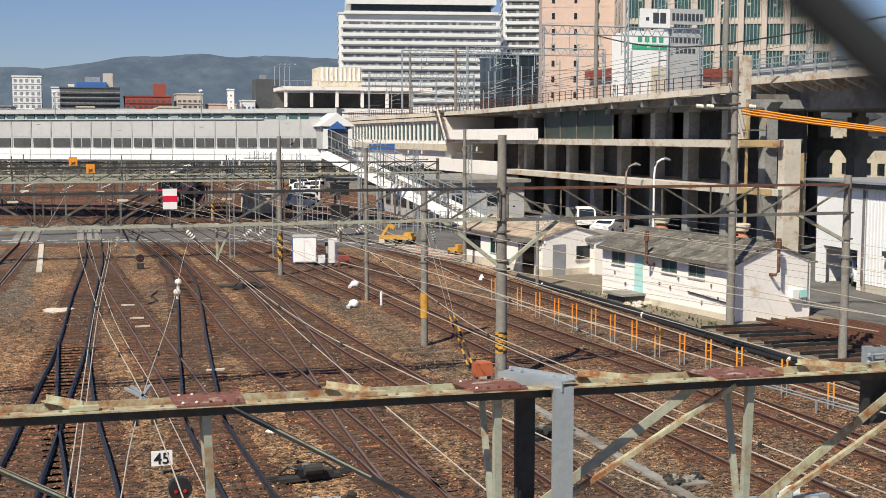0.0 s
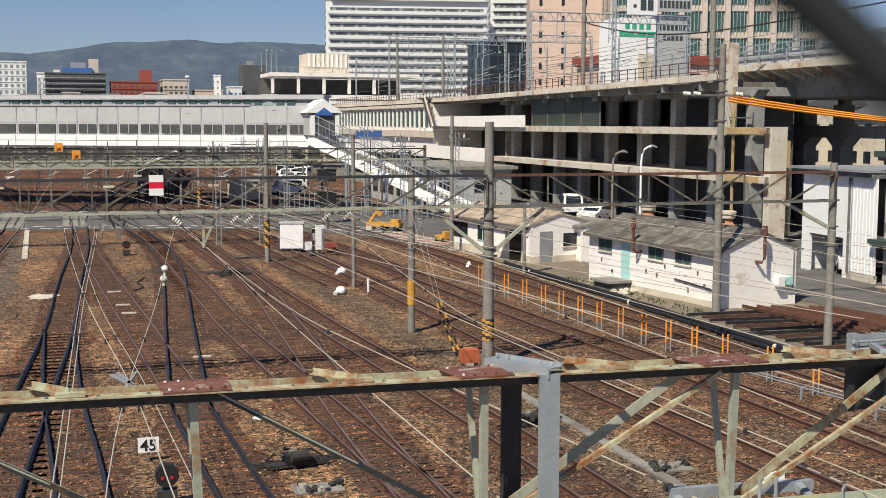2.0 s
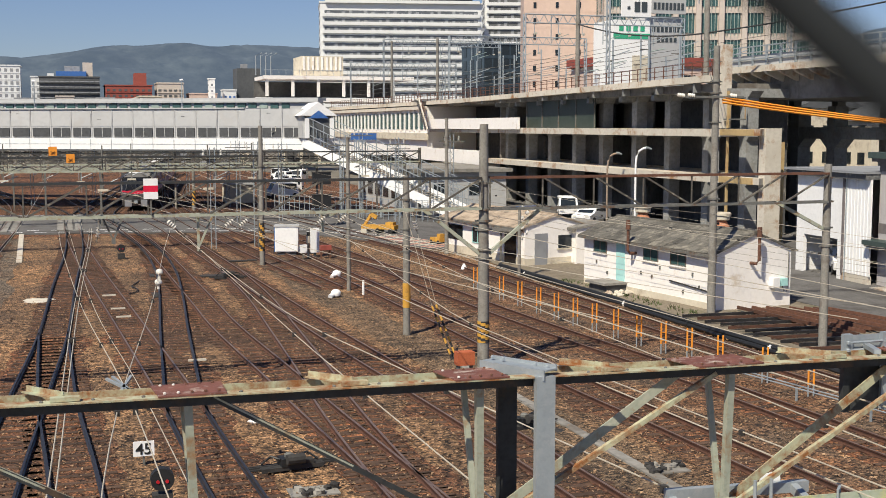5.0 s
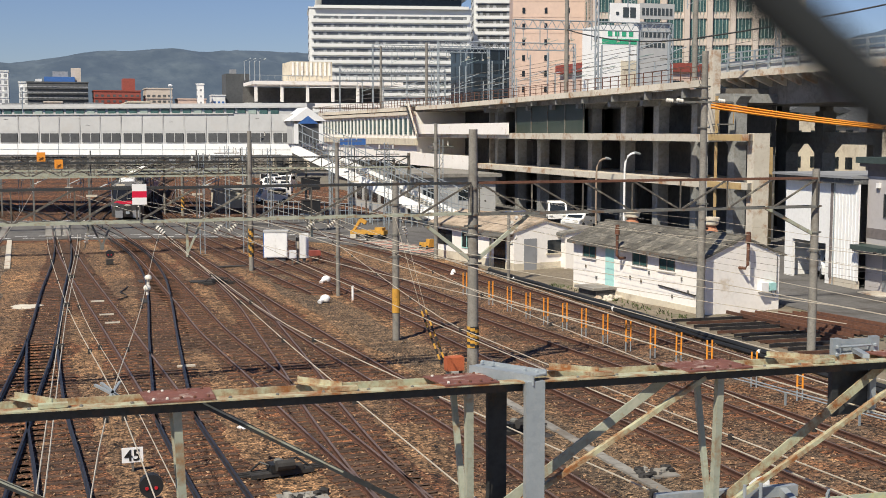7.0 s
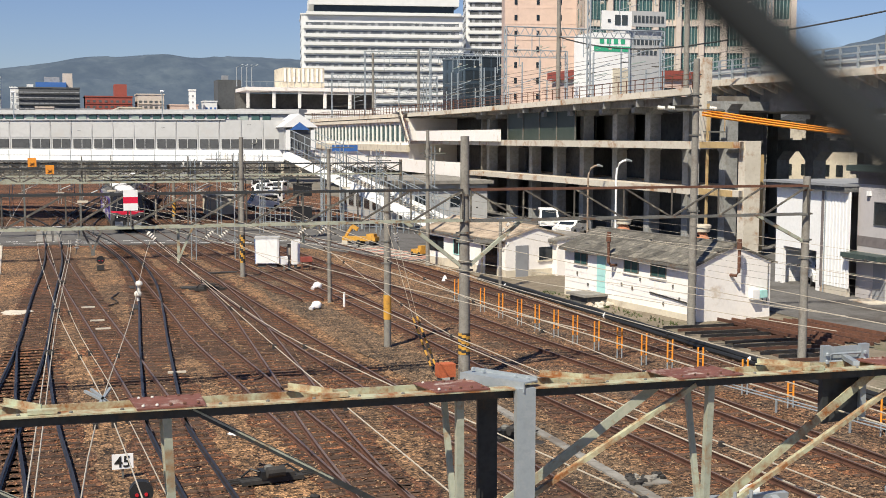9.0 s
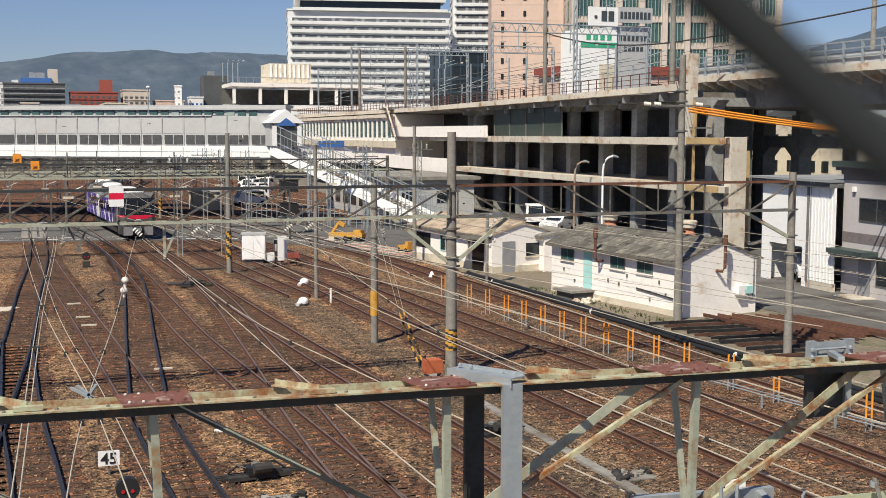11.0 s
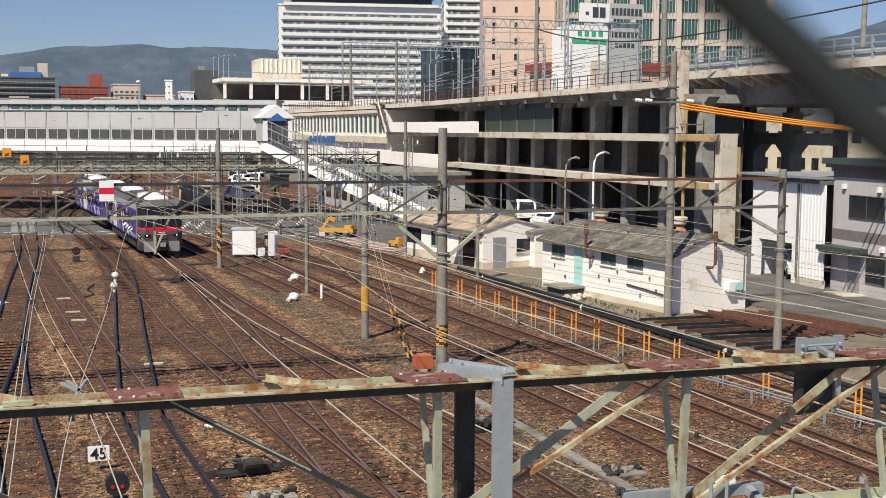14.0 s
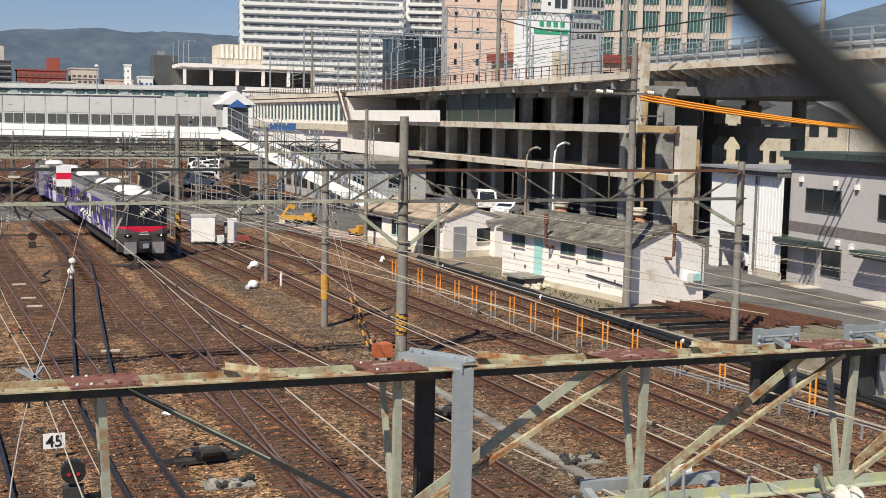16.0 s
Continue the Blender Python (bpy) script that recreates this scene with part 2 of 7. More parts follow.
# ---- mesh tools ----
class M:
    """Collects boxes, beams, tubes and sheets into one mesh."""

    def __init__(self):
        self.v, self.f, self.k, self.mats = [], [], [], []

    def _m(self, mat):
        if mat not in self.mats:
            self.mats.append(mat)
        return self.mats.index(mat)

    def add(self, verts, faces, mat):
        n, k = len(self.v), self._m(mat)
        self.v += [tuple(p) for p in verts]
        self.f += [tuple(i + n for i in f) for f in faces]
        self.k += [k] * len(faces)
        return self

    def box(self, x0, y0, z0, x1, y1, z1, mat, rot=None):
        c = [(x, y, z) for z in (z0, z1) for y in (y0, y1) for x in (x0, x1)]
        if rot is not None:
            c = [rot @ Vector(p) for p in c]
        return self.add(c, ((0, 2, 3, 1), (4, 5, 7, 6), (0, 1, 5, 4), (2, 6, 7, 3), (0, 4, 6, 2), (1, 3, 7, 5)), mat)

    def beam(self, p, q, w, h, mat, up=(0, 0, 1)):
        p, q = Vector(p), Vector(q)
        d = (q - p).normalized()
        s = d.cross(Vector(up))
        s = s.normalized() if s.length > 1e-4 else Vector((1, 0, 0))
        u = s.cross(d)
        c = [o + s * a * w / 2 + u * b * h / 2 for o in (p, q) for a, b in ((-1, -1), (1, -1), (1, 1), (-1, 1))]
        return self.add(c, ((0, 1, 2, 3), (7, 6, 5, 4), (0, 4, 5, 1), (1, 5, 6, 2), (2, 6, 7, 3), (3, 7, 4, 0)), mat)

    def angle(self, p, q, a, t, mat, up=(0, 0, 1), flip=1):
        """An L-section bar with legs of a and thickness t."""
        p, q = Vector(p), Vector(q)
        d = (q - p).normalized()
        s = d.cross(Vector(up))
        s = s.normalized() if s.length > 1e-4 else Vector((1, 0, 0))
        u = s.cross(d) * flip
        prof = ((0, 0), (a, 0), (a, t), (t, t), (t, a), (0, a))
        c = [o + s * x + u * y for o in (p, q) for x, y in prof]
        fs = [(i, (i + 1) % 6, (i + 1) % 6 + 6, i + 6) for i in range(6)] + [(5, 4, 3, 2, 1, 0), (6, 7, 8, 9, 10, 11)]
        return self.add(c, fs, mat)

    def tube(self, pts, r, mat, n=8, r2=None):
        pts = [Vector(p) for p in pts]
        vs, fs, m = [], [], len(pts)
        for i, p in enumerate(pts):
            d = (pts[min(i + 1, m - 1)] - pts[max(i - 1, 0)]).normalized()
            a = Vector((0, 0, 1)) if abs(d.z) < 0.9 else Vector((1, 0, 0))
            s = d.cross(a).normalized()
            u = s.cross(d)
            rr = r if r2 is None else r + (r2 - r) * i / (m - 1)
            vs += [p + (s * math.cos(j * math.tau / n) + u * math.sin(j * math.tau / n)) * rr for j in range(n)]
        for i in range(m - 1):
            fs += [(i * n + j, i * n + (j + 1) % n, (i + 1) * n + (j + 1) % n, (i + 1) * n + j) for j in range(n)]
        fs += [tuple(range(n))[::-1], tuple(range((m - 1) * n, m * n))]
        return self.add(vs, fs, mat)

    def lathe(self, c, prof, mat, n=14):
        """Profile of (r, z) turned about the vertical through c."""
        c = Vector(c)
        vs = [c + Vector((r * math.cos(j * math.tau / n), r * math.sin(j * math.tau / n), z)) for r, z in prof for j in range(n)]
        fs = [(i * n + j, i * n + (j + 1) % n, (i + 1) * n + (j + 1) % n, (i + 1) * n + j) for i in range(len(prof) - 1) for j in range(n)]
        fs += [tuple(range(n))[::-1], tuple(range((len(prof) - 1) * n, len(prof) * n))]
        return self.add(vs, fs, mat)

    def blob(self, c, r, mat, squash=1.0, n=8, rough=0.15, seed=0):
        rnd = random.Random(seed)
        c, vs, fs, rings = Vector(c), [], [], n // 2 + 1
        for i in range(rings):
            th = math.pi * (i + 0.02) / (rings - 0.96)
            for j in range(n):
                k = r * (1 + rnd.uniform(-rough, rough))
                ph = j * math.tau / n
                vs.append(c + Vector((k * math.sin(th) * math.cos(ph), k * math.sin(th) * math.sin(ph), k * squash * math.cos(th))))
        for i in range(rings - 1):
            fs += [(i * n + j, (i + 1) * n + j, (i + 1) * n + (j + 1) % n, i * n + (j + 1) % n) for j in range(n)]
        return self.add(vs, fs, mat)

    def prism(self, poly, z0, z1, mat):
        n = len(poly)
        vs = [(*p, z0) for p in poly] + [(*p, z1) for p in poly]
        fs = [tuple(range(n))[::-1], tuple(range(n, 2 * n))] + [(i, (i + 1) % n, (i + 1) % n + n, i + n) for i in range(n)]
        return self.add(vs, fs, mat)

    def data(self, name, smooth=False):
        me = bpy.data.meshes.new(name)
        me.from_pydata(self.v, [], self.f)
        for mt in self.mats:
            me.materials.append(mt)
        me.polygons.foreach_set("material_index", self.k)
        if smooth:
            me.polygons.foreach_set("use_smooth", [True] * len(me.polygons))
            me.set_sharp_from_angle(angle=radians(40))
        me.update()
        return me

    def put(self, name, parent=None, label="", smooth=False):
        ob = new(name, self.data(name, smooth))
        if parent:
            ob.parent = parent
        if label:
            ob["label"] = label
        return ob


def thing(name, label, category, m=None, group="", kind=""):
    ob = new(name)
    if m is not None:
        ob.matrix_basis = m
    return tagged(ob, label, category, group, kind)


def structure(ob, label, category):
    return tagged(ob, label, category, kind="structure")


def smooth_line(pts, step):
    """Catmull-Rom through the points, resampled at an even step."""
    p = [Vector((*a, 0)) if len(a) == 2 else Vector(a) for a in pts]
    p = [p[0] * 2 - p[1]] + p + [p[-1] * 2 - p[-2]]
    fine = []
    for i in range(1, len(p) - 2):
        a, b, c, d = p[i - 1:i + 3]
        for k in range(24):
            t = k / 24
            fine.append(0.5 * (2 * b + (c - a) * t + (2 * a - 5 * b + 4 * c - d) * t * t + (3 * b - a - 3 * c + d) * t ** 3))
    fine.append(p[-2])
    out, acc = [fine[0]], 0.0
    for a, b in zip(fine, fine[1:]):
        seg = (b - a).length
        while acc + seg >= step:
            a = a + (b - a) * ((step - acc) / seg)
            seg, acc = (b - a).length, 0.0
            out.append(a)
        acc += seg
    return out


# ---- ground ----
g0 = M().add([(-3000, -400, -0.06), (3000, -400, -0.06), (3000, 4500, -0.06), (-3000, 4500, -0.06)], [(0, 1, 2, 3)], EARTH).put("ground")
structure(g0, "dull earth and town ground reaching the horizon", "ground")


def sheet(name, poly_fn, x0, x1, y0, y1, step, mat, z, amp, label, cat):
    nx, ny = int((x1 - x0) / step) + 1, int((y1 - y0) / step) + 1
    vs, fs = [], []
    for j in range(ny):
        for i in range(nx):
            x, y = x0 + i * step, y0 + j * step
            x += poly_fn(y) if poly_fn else 0
            vs.append((x, y, z + amp * noise.noise((x * 0.5, y * 0.35, 1.7)) + amp * 0.5 * noise.noise((x * 2.1, y * 2.1, 4))))
    for j in range(ny - 1):
        for i in range(nx - 1):
            a = j * nx + i
            fs.append((a, a + 1, a + nx + 1, a + nx))
    return structure(M().add(vs, fs, mat).put(name, smooth=True), label, cat)


sheet("ballast_bed", None, -34, 25.6, 2, 96, 0.7, BALLAST, 0.0, 0.045, "brown gravel ballast bed of the rail yard", "ballast")
sheet("soil_strip", lambda y: 0.45 * noise.noise((y * 0.35, 3.3, 0)) - 0.02 * (y - 20), 12.2, 14.6, 12, 76, 0.7, SOIL, 0.018, 0.045, "grey trodden soil strip between the tracks", "soil")
sheet("red_ballast", lambda y: 0.5 * noise.noise((y * 0.33, 5.3, 0)), 15.0, 25.2, 10, 58, 0.7, BROWNBED, 0.014, 0.045, "rust-red ballast between the tracks beside the hut", "ballast")
sheet("soil_patch", lambda y: 0.6 * noise.noise((y * 0.3, 8.3, 0)), -14, -2.5, 58, 95, 0.7, DARKSOIL, 0.012, 0.045, "dark weedy soil beside the crossing", "soil")
sheet("far_ballast_bed", None, -60, 40, 96, 240, 2.0, BED_RUST, -0.01, 0.03, "rust-brown ballast beyond the crossing road", "ballast")
sheet("verge", lambda y: 0.02 * (45 - y), 25.6, 34.5, 10, 92, 0.6, DIRT, 0.03, 0.05, "dry dirt and patchy grass verge beside the huts", "verge")
yard = M().prism([(34, 10), (75, 10), (75, 130), (33, 130), (33.5, 60)], -0.05, 0.06, ASPHALT).put("yard_pavement")
structure(yard, "grey asphalt service yard before the buildings", "pavement")
road = M().prism([(-60, 103), (-10, 99.5), (14.7, 94.5), (20, 88), (23.6, 78), (27, 76.5), (34, 84), (34, 108), (17.4, 113.5), (-7, 119.5), (-60, 128)], -0.05, 0.10, ASPHALT).put("road")
structure(road, "grey asphalt level crossing road over the tracks", "road")
for pts in ([(-40, 101.7), (-10, 99.9), (14.5, 95.0), (25.5, 86.7)], [(-40, 124.6), (-7, 119.0), (17.0, 113.0)], [(-10, 102.2), (14.6, 97.2), (23, 91)]):
    line, dash = smooth_line([(*p, 0.106) for p in pts], 0.9), M()
    for i in range(0, len(line) - 1, 2):
        dash.beam(line[i], line[i + 1], 0.16, 0.008, WHITEC)
    structure(dash.put("road_line"), "white dashed edge line on the crossing road", "road line")
zone = thing("crossing_zone", "white and red striped crossing zone on the road", "road marking", kind="structure")
CRED = surf("crossing_red", (0.50, 0.20, 0.14), (0.60, 0.38, 0.30), 3, 0.8)
for i in range(11):
    f = i / 11
    x, y = 21.9 + 2.1 * f, 87.0 - 9.6 * f
    M().add([(x, y, 0.108), (x + 2.5, y + 1.2, 0.108), (x + 2.62, y + 0.72, 0.108), (x + 0.12, y - 0.48, 0.108), (x, y, 0.1), (x + 2.5, y + 1.2, 0.1), (x + 2.62, y + 0.72, 0.1), (x + 0.12, y - 0.48, 0.1)], [(3, 2, 1, 0), (4, 5, 6, 7), (0, 1, 5, 4), (2, 3, 7, 6), (1, 2, 6, 5), (3, 0, 4, 7)], CRED if i % 2 or i > 8 else CONC).put("stripe", zone)

# ---- tracks ----
TRACKS = {
    "a": ([(-2.5, 14), (-2.3, 19), (-1.75, 30), (-1.51, 33.9), (-1.2, 39.5), (-0.6, 50), (-0.17, 65), (0.47, 81.7), (0.64, 96), (0.55, 107), (-0.9, 124), (-4, 140), (-9, 165)], RAILDARK),
    "b": ([(0.75, 14), (0.35, 20), (-0.05, 30), (-0.3, 35), (-0.45, 39.5), (-0.6, 50)], RAILDARK),
    "c": ([(-5.9, 50), (-5.5, 64), (-4.9, 85), (-4.3, 106), (-4.6, 127), (-7, 150), (-11, 175)], RAIL),
    "d": ([(4.2, 14), (3.75, 22), (3.4, 30), (3.25, 35.5), (3.5, 39.5), (4.19, 50), (5.0, 61.2), (5.5, 70.8), (5.55, 82), (4.93, 93.5), (3.6, 106), (2.0, 120), (1.9, 128)], RAILDARK),
    "e": ([(3.3, 34), (3.05, 39.3), (2.49, 50.5), (1.33, 73.3), (0.7, 90), (0.45, 104)], RAIL),
    "f": ([(8.4, 14), (7.7, 21), (7.2, 29.3), (6.87, 35.4), (6.75, 39.1), (6.25, 49.4), (6.15, 58.3), (5.8, 80), (4.94, 97.5), (3.9, 112), (1.9, 130), (0, 150)], RAIL),
    "g": ([(7.3, 16), (7.3, 22), (7.4, 29.3), (7.65, 35.3), (7.97, 39.3), (8.5, 48.9), (8.95, 58), (9.05, 69)], RAIL),
    "h": ([(11.6, 12), (11.3, 23), (11.1, 28.6), (10.75, 34.8), (10.4, 40), (9.9, 48.9), (9.45, 60), (9.02, 70), (8.65, 80), (8.25, 90), (7.8, 100), (7.0, 110.5), (6.85, 117), (7.2, 125), (8.6, 137), (11.3, 158), (14.8, 185), (20, 215)], RAIL),
    "i": ([(16.8, 12), (16.3, 24), (16.1, 29), (15.75, 35), (15.35, 50), (14.8, 68), (13.6, 88), (12.6, 105), (12.2, 125), (13.5, 150), (17, 180)], RAIL),
    "j": ([(20.6, 12), (20.3, 22), (20.0, 30), (19.6, 37), (18.9, 45), (18.4, 54), (17.8, 70), (16.6, 90), (15.5, 108), (15.4, 130), (17, 155)], RAIL),
    "k": ([(24.3, 12), (24.0, 27), (23.6, 40), (23.1, 60), (22.6, 74), (21.2, 92), (19.6, 110), (18.9, 130)], RAIL),
    "l": ([(13.1, 60), (12.1, 74), (10.9, 92), (10.2, 107), (10.2, 125), (11.5, 150)], RAIL),
    "m": ([(0.6, 104), (1.2, 117), (3.3, 135), (6.3, 160), (10, 185)], RAILDARK),
    "n": ([(3.4, 106), (4.1, 120), (6.4, 138), (9.2, 158)], RAILDARK),
}
PROFILE = ((-0.05, 0.03), (-0.05, 0.06), (-0.012, 0.075), (-0.012, 0.14), (-0.033, 0.15), (-0.033, 0.185), (0.033, 0.185), (0.033, 0.15), (0.012, 0.14), (0.012, 0.075), (0.05, 0.06), (0.05, 0.03))


def sweep(m, line, side, mat, top):
    vs, fs, kt, n = [], [], [], len(PROFILE)
    for i, p in enumerate(line):
        d = (line[min(i + 1, len(line) - 1)] - line[max(i - 1, 0)]).normalized()
        s = Vector((d.y, -d.x, 0))
        vs += [p + s * (side + a) + Vector((0, 0, b)) for a, b in PROFILE]
    body, head = [], []
    for i in range(len(line) - 1):
        for j in range(n):
            f = (i * n + j, (i + 1) * n + j, (i + 1) * n + (j + 1) % n, i * n + (j + 1) % n)
            (head if j == 5 else body).append(f)
    base = len(m.v)
    m.add(vs, body, mat)
    k = m._m(top)
    m.f += [tuple(i + base for i in f) for f in head]
    m.k += [k] * len(head)


SL = M().box(-1.05, -0.105, -0.06, 1.05, 0.105, 0.036, SLEEPER).box(-0.66, -0.08, 0.03, -0.47, 0.08, 0.055, RUST).box(0.47, -0.08, 0.03, 0.66, 0.08, 0.055, RUST).data("sleeper")
sleeper_spots = []
for key, (pts, rail_mat) in TRACKS.items():
    tr = thing("track", "dark steel rails on dark timber sleepers" if rail_mat is RAILDARK else "rusty steel rails on dark timber sleepers in ballast", "railway track", kind="structure")
    line = smooth_line(pts, 1.2)
    for side in (-0.565, 0.565):
        r = M()
        sweep(r, line, side, rail_mat, RAILTOP if rail_mat is RAIL else RAILDARK)
        r.put("rail", tr)
    bed = smooth_line(pts, 0.6)
    bv, bf = [], []
    for i, p in enumerate(bed):
        d = (bed[min(i + 1, len(bed) - 1)] - bed[max(i - 1, 0)]).normalized()
        s = Vector((d.y, -d.x, 0))
        for q in (-1.45, -0.85, -0.3, 0.3, 0.85, 1.45):
            w = q + (0.55 * noise.noise((p.x + q, p.y * 0.9, 6.1)) if abs(q) > 1 else 0)
            zz = 0.022 + 0.02 * noise.noise((p.x * 1.5 + q, p.y * 1.5, 2.2)) - (0.05 if abs(q) > 1 else 0)
            bv.append(p + s * w + Vector((0, 0, zz)))
    bf = [(i * 6 + j, i * 6 + j + 1, i * 6 + j + 7, i * 6 + j + 6) for i in range(len(bed) - 1) for j in range(5)]
    M().add(bv, bf, BED_RUST).put("stained_bed", tr, "rust-stained ballast between the rails", smooth=True)
    sleeper_spots.append((tr, smooth_line(pts, 0.62)))

# ---- train ----
LAMPON = surf("headlight_on", (0.9, 0.9, 0.85), (0.85, 0.85, 0.8), 5, 0.3)
LAMPON.node_tree.nodes["Principled BSDF"].inputs["Emission Color"].default_value = (1.0, 0.97, 0.88, 1)
LAMPON.node_tree.nodes["Principled BSDF"].inputs["Emission Strength"].default_value = 1.5
CABGREY = surf("cab_grey", (0.105, 0.10, 0.10), (0.085, 0.08, 0.08), 2, 0.4, 0.3, local=True)
VIOLET = surf("pale_violet_print", (0.36, 0.30, 0.62), (0.30, 0.25, 0.55), 2, 0.35, local=True)


def pod(y0, y1, w, z0, z1, mat):
    """A roof unit with rounded shoulders."""
    m, rings, n = M(), [], 16
    for k, (f, ins) in enumerate(((0, 0.0), (0.45, 0.02), (0.75, 0.10), (0.92, 0.22), (1.0, 0.42))):
        a, b = w - ins, (y1 - y0) / 2 - ins
        rings += [(a * math.copysign(abs(math.cos(t)) ** 0.45, math.cos(t)), (y0 + y1) / 2 + b * math.copysign(abs(math.sin(t)) ** 0.45, math.sin(t)), z0 + (z1 - z0) * f) for t in (math.tau * (j + 0.5) / n for j in range(n))]
    fs = [(k * n + j, k * n + (j + 1) % n, (k + 1) * n + (j + 1) % n, (k + 1) * n + j) for k in range(4) for j in range(n)] + [tuple(range(4 * n, 5 * n))]
    return m.add(rings, fs, mat)


def car_body(front):
    """One coach, 20 m long, nose towards -y, rail head at z 0."""
    c = thing("train_front_car" if front else "train_car", "commuter train front car, black cab, red stripe, purple side" if front else "commuter train car with purple and white wrapped side", "train", group="cars of the train")
    w, L = 1.45, 19.6
    y0 = 0.9 if front else 0.15
    prof = [(-w, 1.0), (-w - 0.03, 1.9), (-w, 2.9), (-w + 0.12, 3.25), (-w + 0.4, 3.5), (-0.5, 3.62), (0.5, 3.62), (w - 0.4, 3.5), (w - 0.12, 3.25), (w, 2.9), (w + 0.03, 1.9), (w, 1.0)]
    n = len(prof)
    b = M()
    vs = [(x, y, z) for y in (y0, L) for x, z in prof]
    side, roof = [], []
    for j in range(n - 1):
        (roof if 2 < j < n - 4 else side).append((j, n + j, n + j + 1, j + 1))
    b.add(vs, side + [tuple(range(n))[::-1], tuple(range(n, 2 * n)), (n - 1, 2 * n - 1, n, 0)], STEELCAR)
    b.put("body", c)
    M().add(vs, roof, CARGREY).put("roof", c)
    for sx in (-1, 1):
        for a, z0, d, z1, mt in ((y0 + 0.35, 1.05, 11.3, 2.95, PURPLE), (11.4, 1.05, 13.2, 2.95, TRAINWHITE), (13.3, 1.05, L - 0.1, 2.95, PURPLE)):
            M().box(sx * (w + 0.032), a, z0, sx * (w + 0.040), d, z1, mt).put("side_wrap", c)
        for k in range(4):
            y = y0 + 1.6 + k * 4.7
            if y + 1.3 < L:
                M().box(sx * (w + 0.035), y, 1.12, sx * (w + 0.055), y + 1.3, 2.93, TRAINWHITE if k == 2 else PURPLE).box(sx * (w + 0.05), y + 0.1, 1.95, sx * (w + 0.062), y + 0.58, 2.7, TRAINBLACK).box(sx * (w + 0.05), y + 0.72, 1.95, sx * (w + 0.062), y + 1.2, 2.7, TRAINBLACK).put("side_door", c)
            if k < 3:
                M().box(sx * (w + 0.035), y + 1.8, 1.85, sx * (w + 0.058), y + 4.2, 2.7, TRAINBLACK).put("side_window", c)
        for i in range(7):
            yy = 2.0 + i * 2.5
            M().add([(sx * (w + 0.066), yy, 1.1), (sx * (w + 0.066), yy + 0.7, 1.1), (sx * (w + 0.066), yy + 1.5, 1.9), (sx * (w + 0.066), yy + 0.6, 1.75)], [(0, 1, 2, 3)], TRAINWHITE if i % 3 else VIOLET).put("white_swash", c)
            for k in range(4):
                py, pz, pr = yy + 0.35 + 0.5 * k, 1.35 + 0.45 * ((i + 2 * k) % 4), 0.14 + 0.05 * ((i + k) % 3)
                M().add([(sx * (w + 0.068), py + pr * math.cos(a), pz + pr * math.sin(a)) for a in (math.tau * q_ / 8 for q_ in range(8))], [tuple(range(8))], VIOLET if (i + k) % 2 else TRAINWHITE).put("flower_print", c)
    for yy, ln_, mt in (((4.3, 2.3, TRAINWHITE), (12.6, 2.6, TRAINWHITE), (16.2, 1.6, CARGREY)) if front else ((3.0, 2.4, TRAINWHITE), (13.6, 2.6, TRAINWHITE))):
        pod(yy, yy + ln_, 0.80, 3.56, 3.90, mt).put("roof_unit", c, "white rounded roof unit" if mt is TRAINWHITE else "", smooth=True)
    for yy in (7.6, 9.2, 10.8):
        M().box(-0.5, yy, 3.6, 0.5, yy + 0.9, 3.72, CARGREY).put("roof_vent", c)
    for sx in (-0.95, 0.95):
        M().tube([(sx, 1.2, 3.60), (sx, L - 0.3, 3.60)], 0.04, UNDER, 6).put("roof_conduit", c)
    M().box(-1.25, 3.0, 0.35, 1.25, L - 3.0, 1.0, UNDER).put("underfloor_box", c)
    for yb in (3.4, L - 3.2):
        bg = M().box(-1.1, yb - 1.4, 0.35, 1.1, yb + 1.4, 0.75, UNDER).put("bogie", c)
        for dy in (-1.05, 1.05):
            M().tube([(-0.66, yb + dy, 0.43), (0.66, yb + dy, 0.43)], 0.43, UNDER, 14).put("wheelset", bg)
    if front:
        # cab: lower grey mask, red band, black screen, white dome
        rows = [(0.16, 0.30, 0.35), (0.02, 0.16, 1.0), (0.0, 0.10, 1.45), (0.04, 0.10, 1.72)]
        def shell(rows, mat):
            s = M()
            for (ya, ia, za), (yb, ib, zb) in zip(rows, rows[1:]):
                p = [(-w, 0.95, za), (-w + ia, ya + 0.22, za), (-w + ia + 0.3, ya, za), (w - ia - 0.3, ya, za), (w - ia, ya + 0.22, za), (w, 0.95, za)]
                q = [(-w, 0.95, zb), (-w + ib, yb + 0.22, zb), (-w + ib + 0.3, yb, zb), (w - ib - 0.3, yb, zb), (w - ib, yb + 0.22, zb), (w, 0.95, zb)]
                s.add(p + q, [(i, i + 1, i + 7, i + 6) for i in range(5)], mat)
            return s
        shell(rows, CABGREY).put("cab_mask", c, "grey lower cab mask")
        shell([(0.038, 0.10, 1.72), (0.075, 0.11, 1.87)], TRAINRED).put("cab_stripe", c, "red band across the cab front")
        M().add([(-0.55, 0.006, 1.56), (0.55, 0.006, 1.56), (1.0, 0.03, 1.74), (-1.0, 0.03, 1.74)], [(0, 1, 2, 3)], TRAINRED).put("stripe_centre", c)
        shell([(0.075, 0.11, 1.87), (0.42, 0.22, 3.05), (0.55, 0.34, 3.2)], TRAINBLACK).put("windscreen", c, "black cab windscreen panel")
        shell([(0.55, 0.34, 3.2), (0.85, 0.75, 3.62)], CARGREY).put("cab_dome", c)
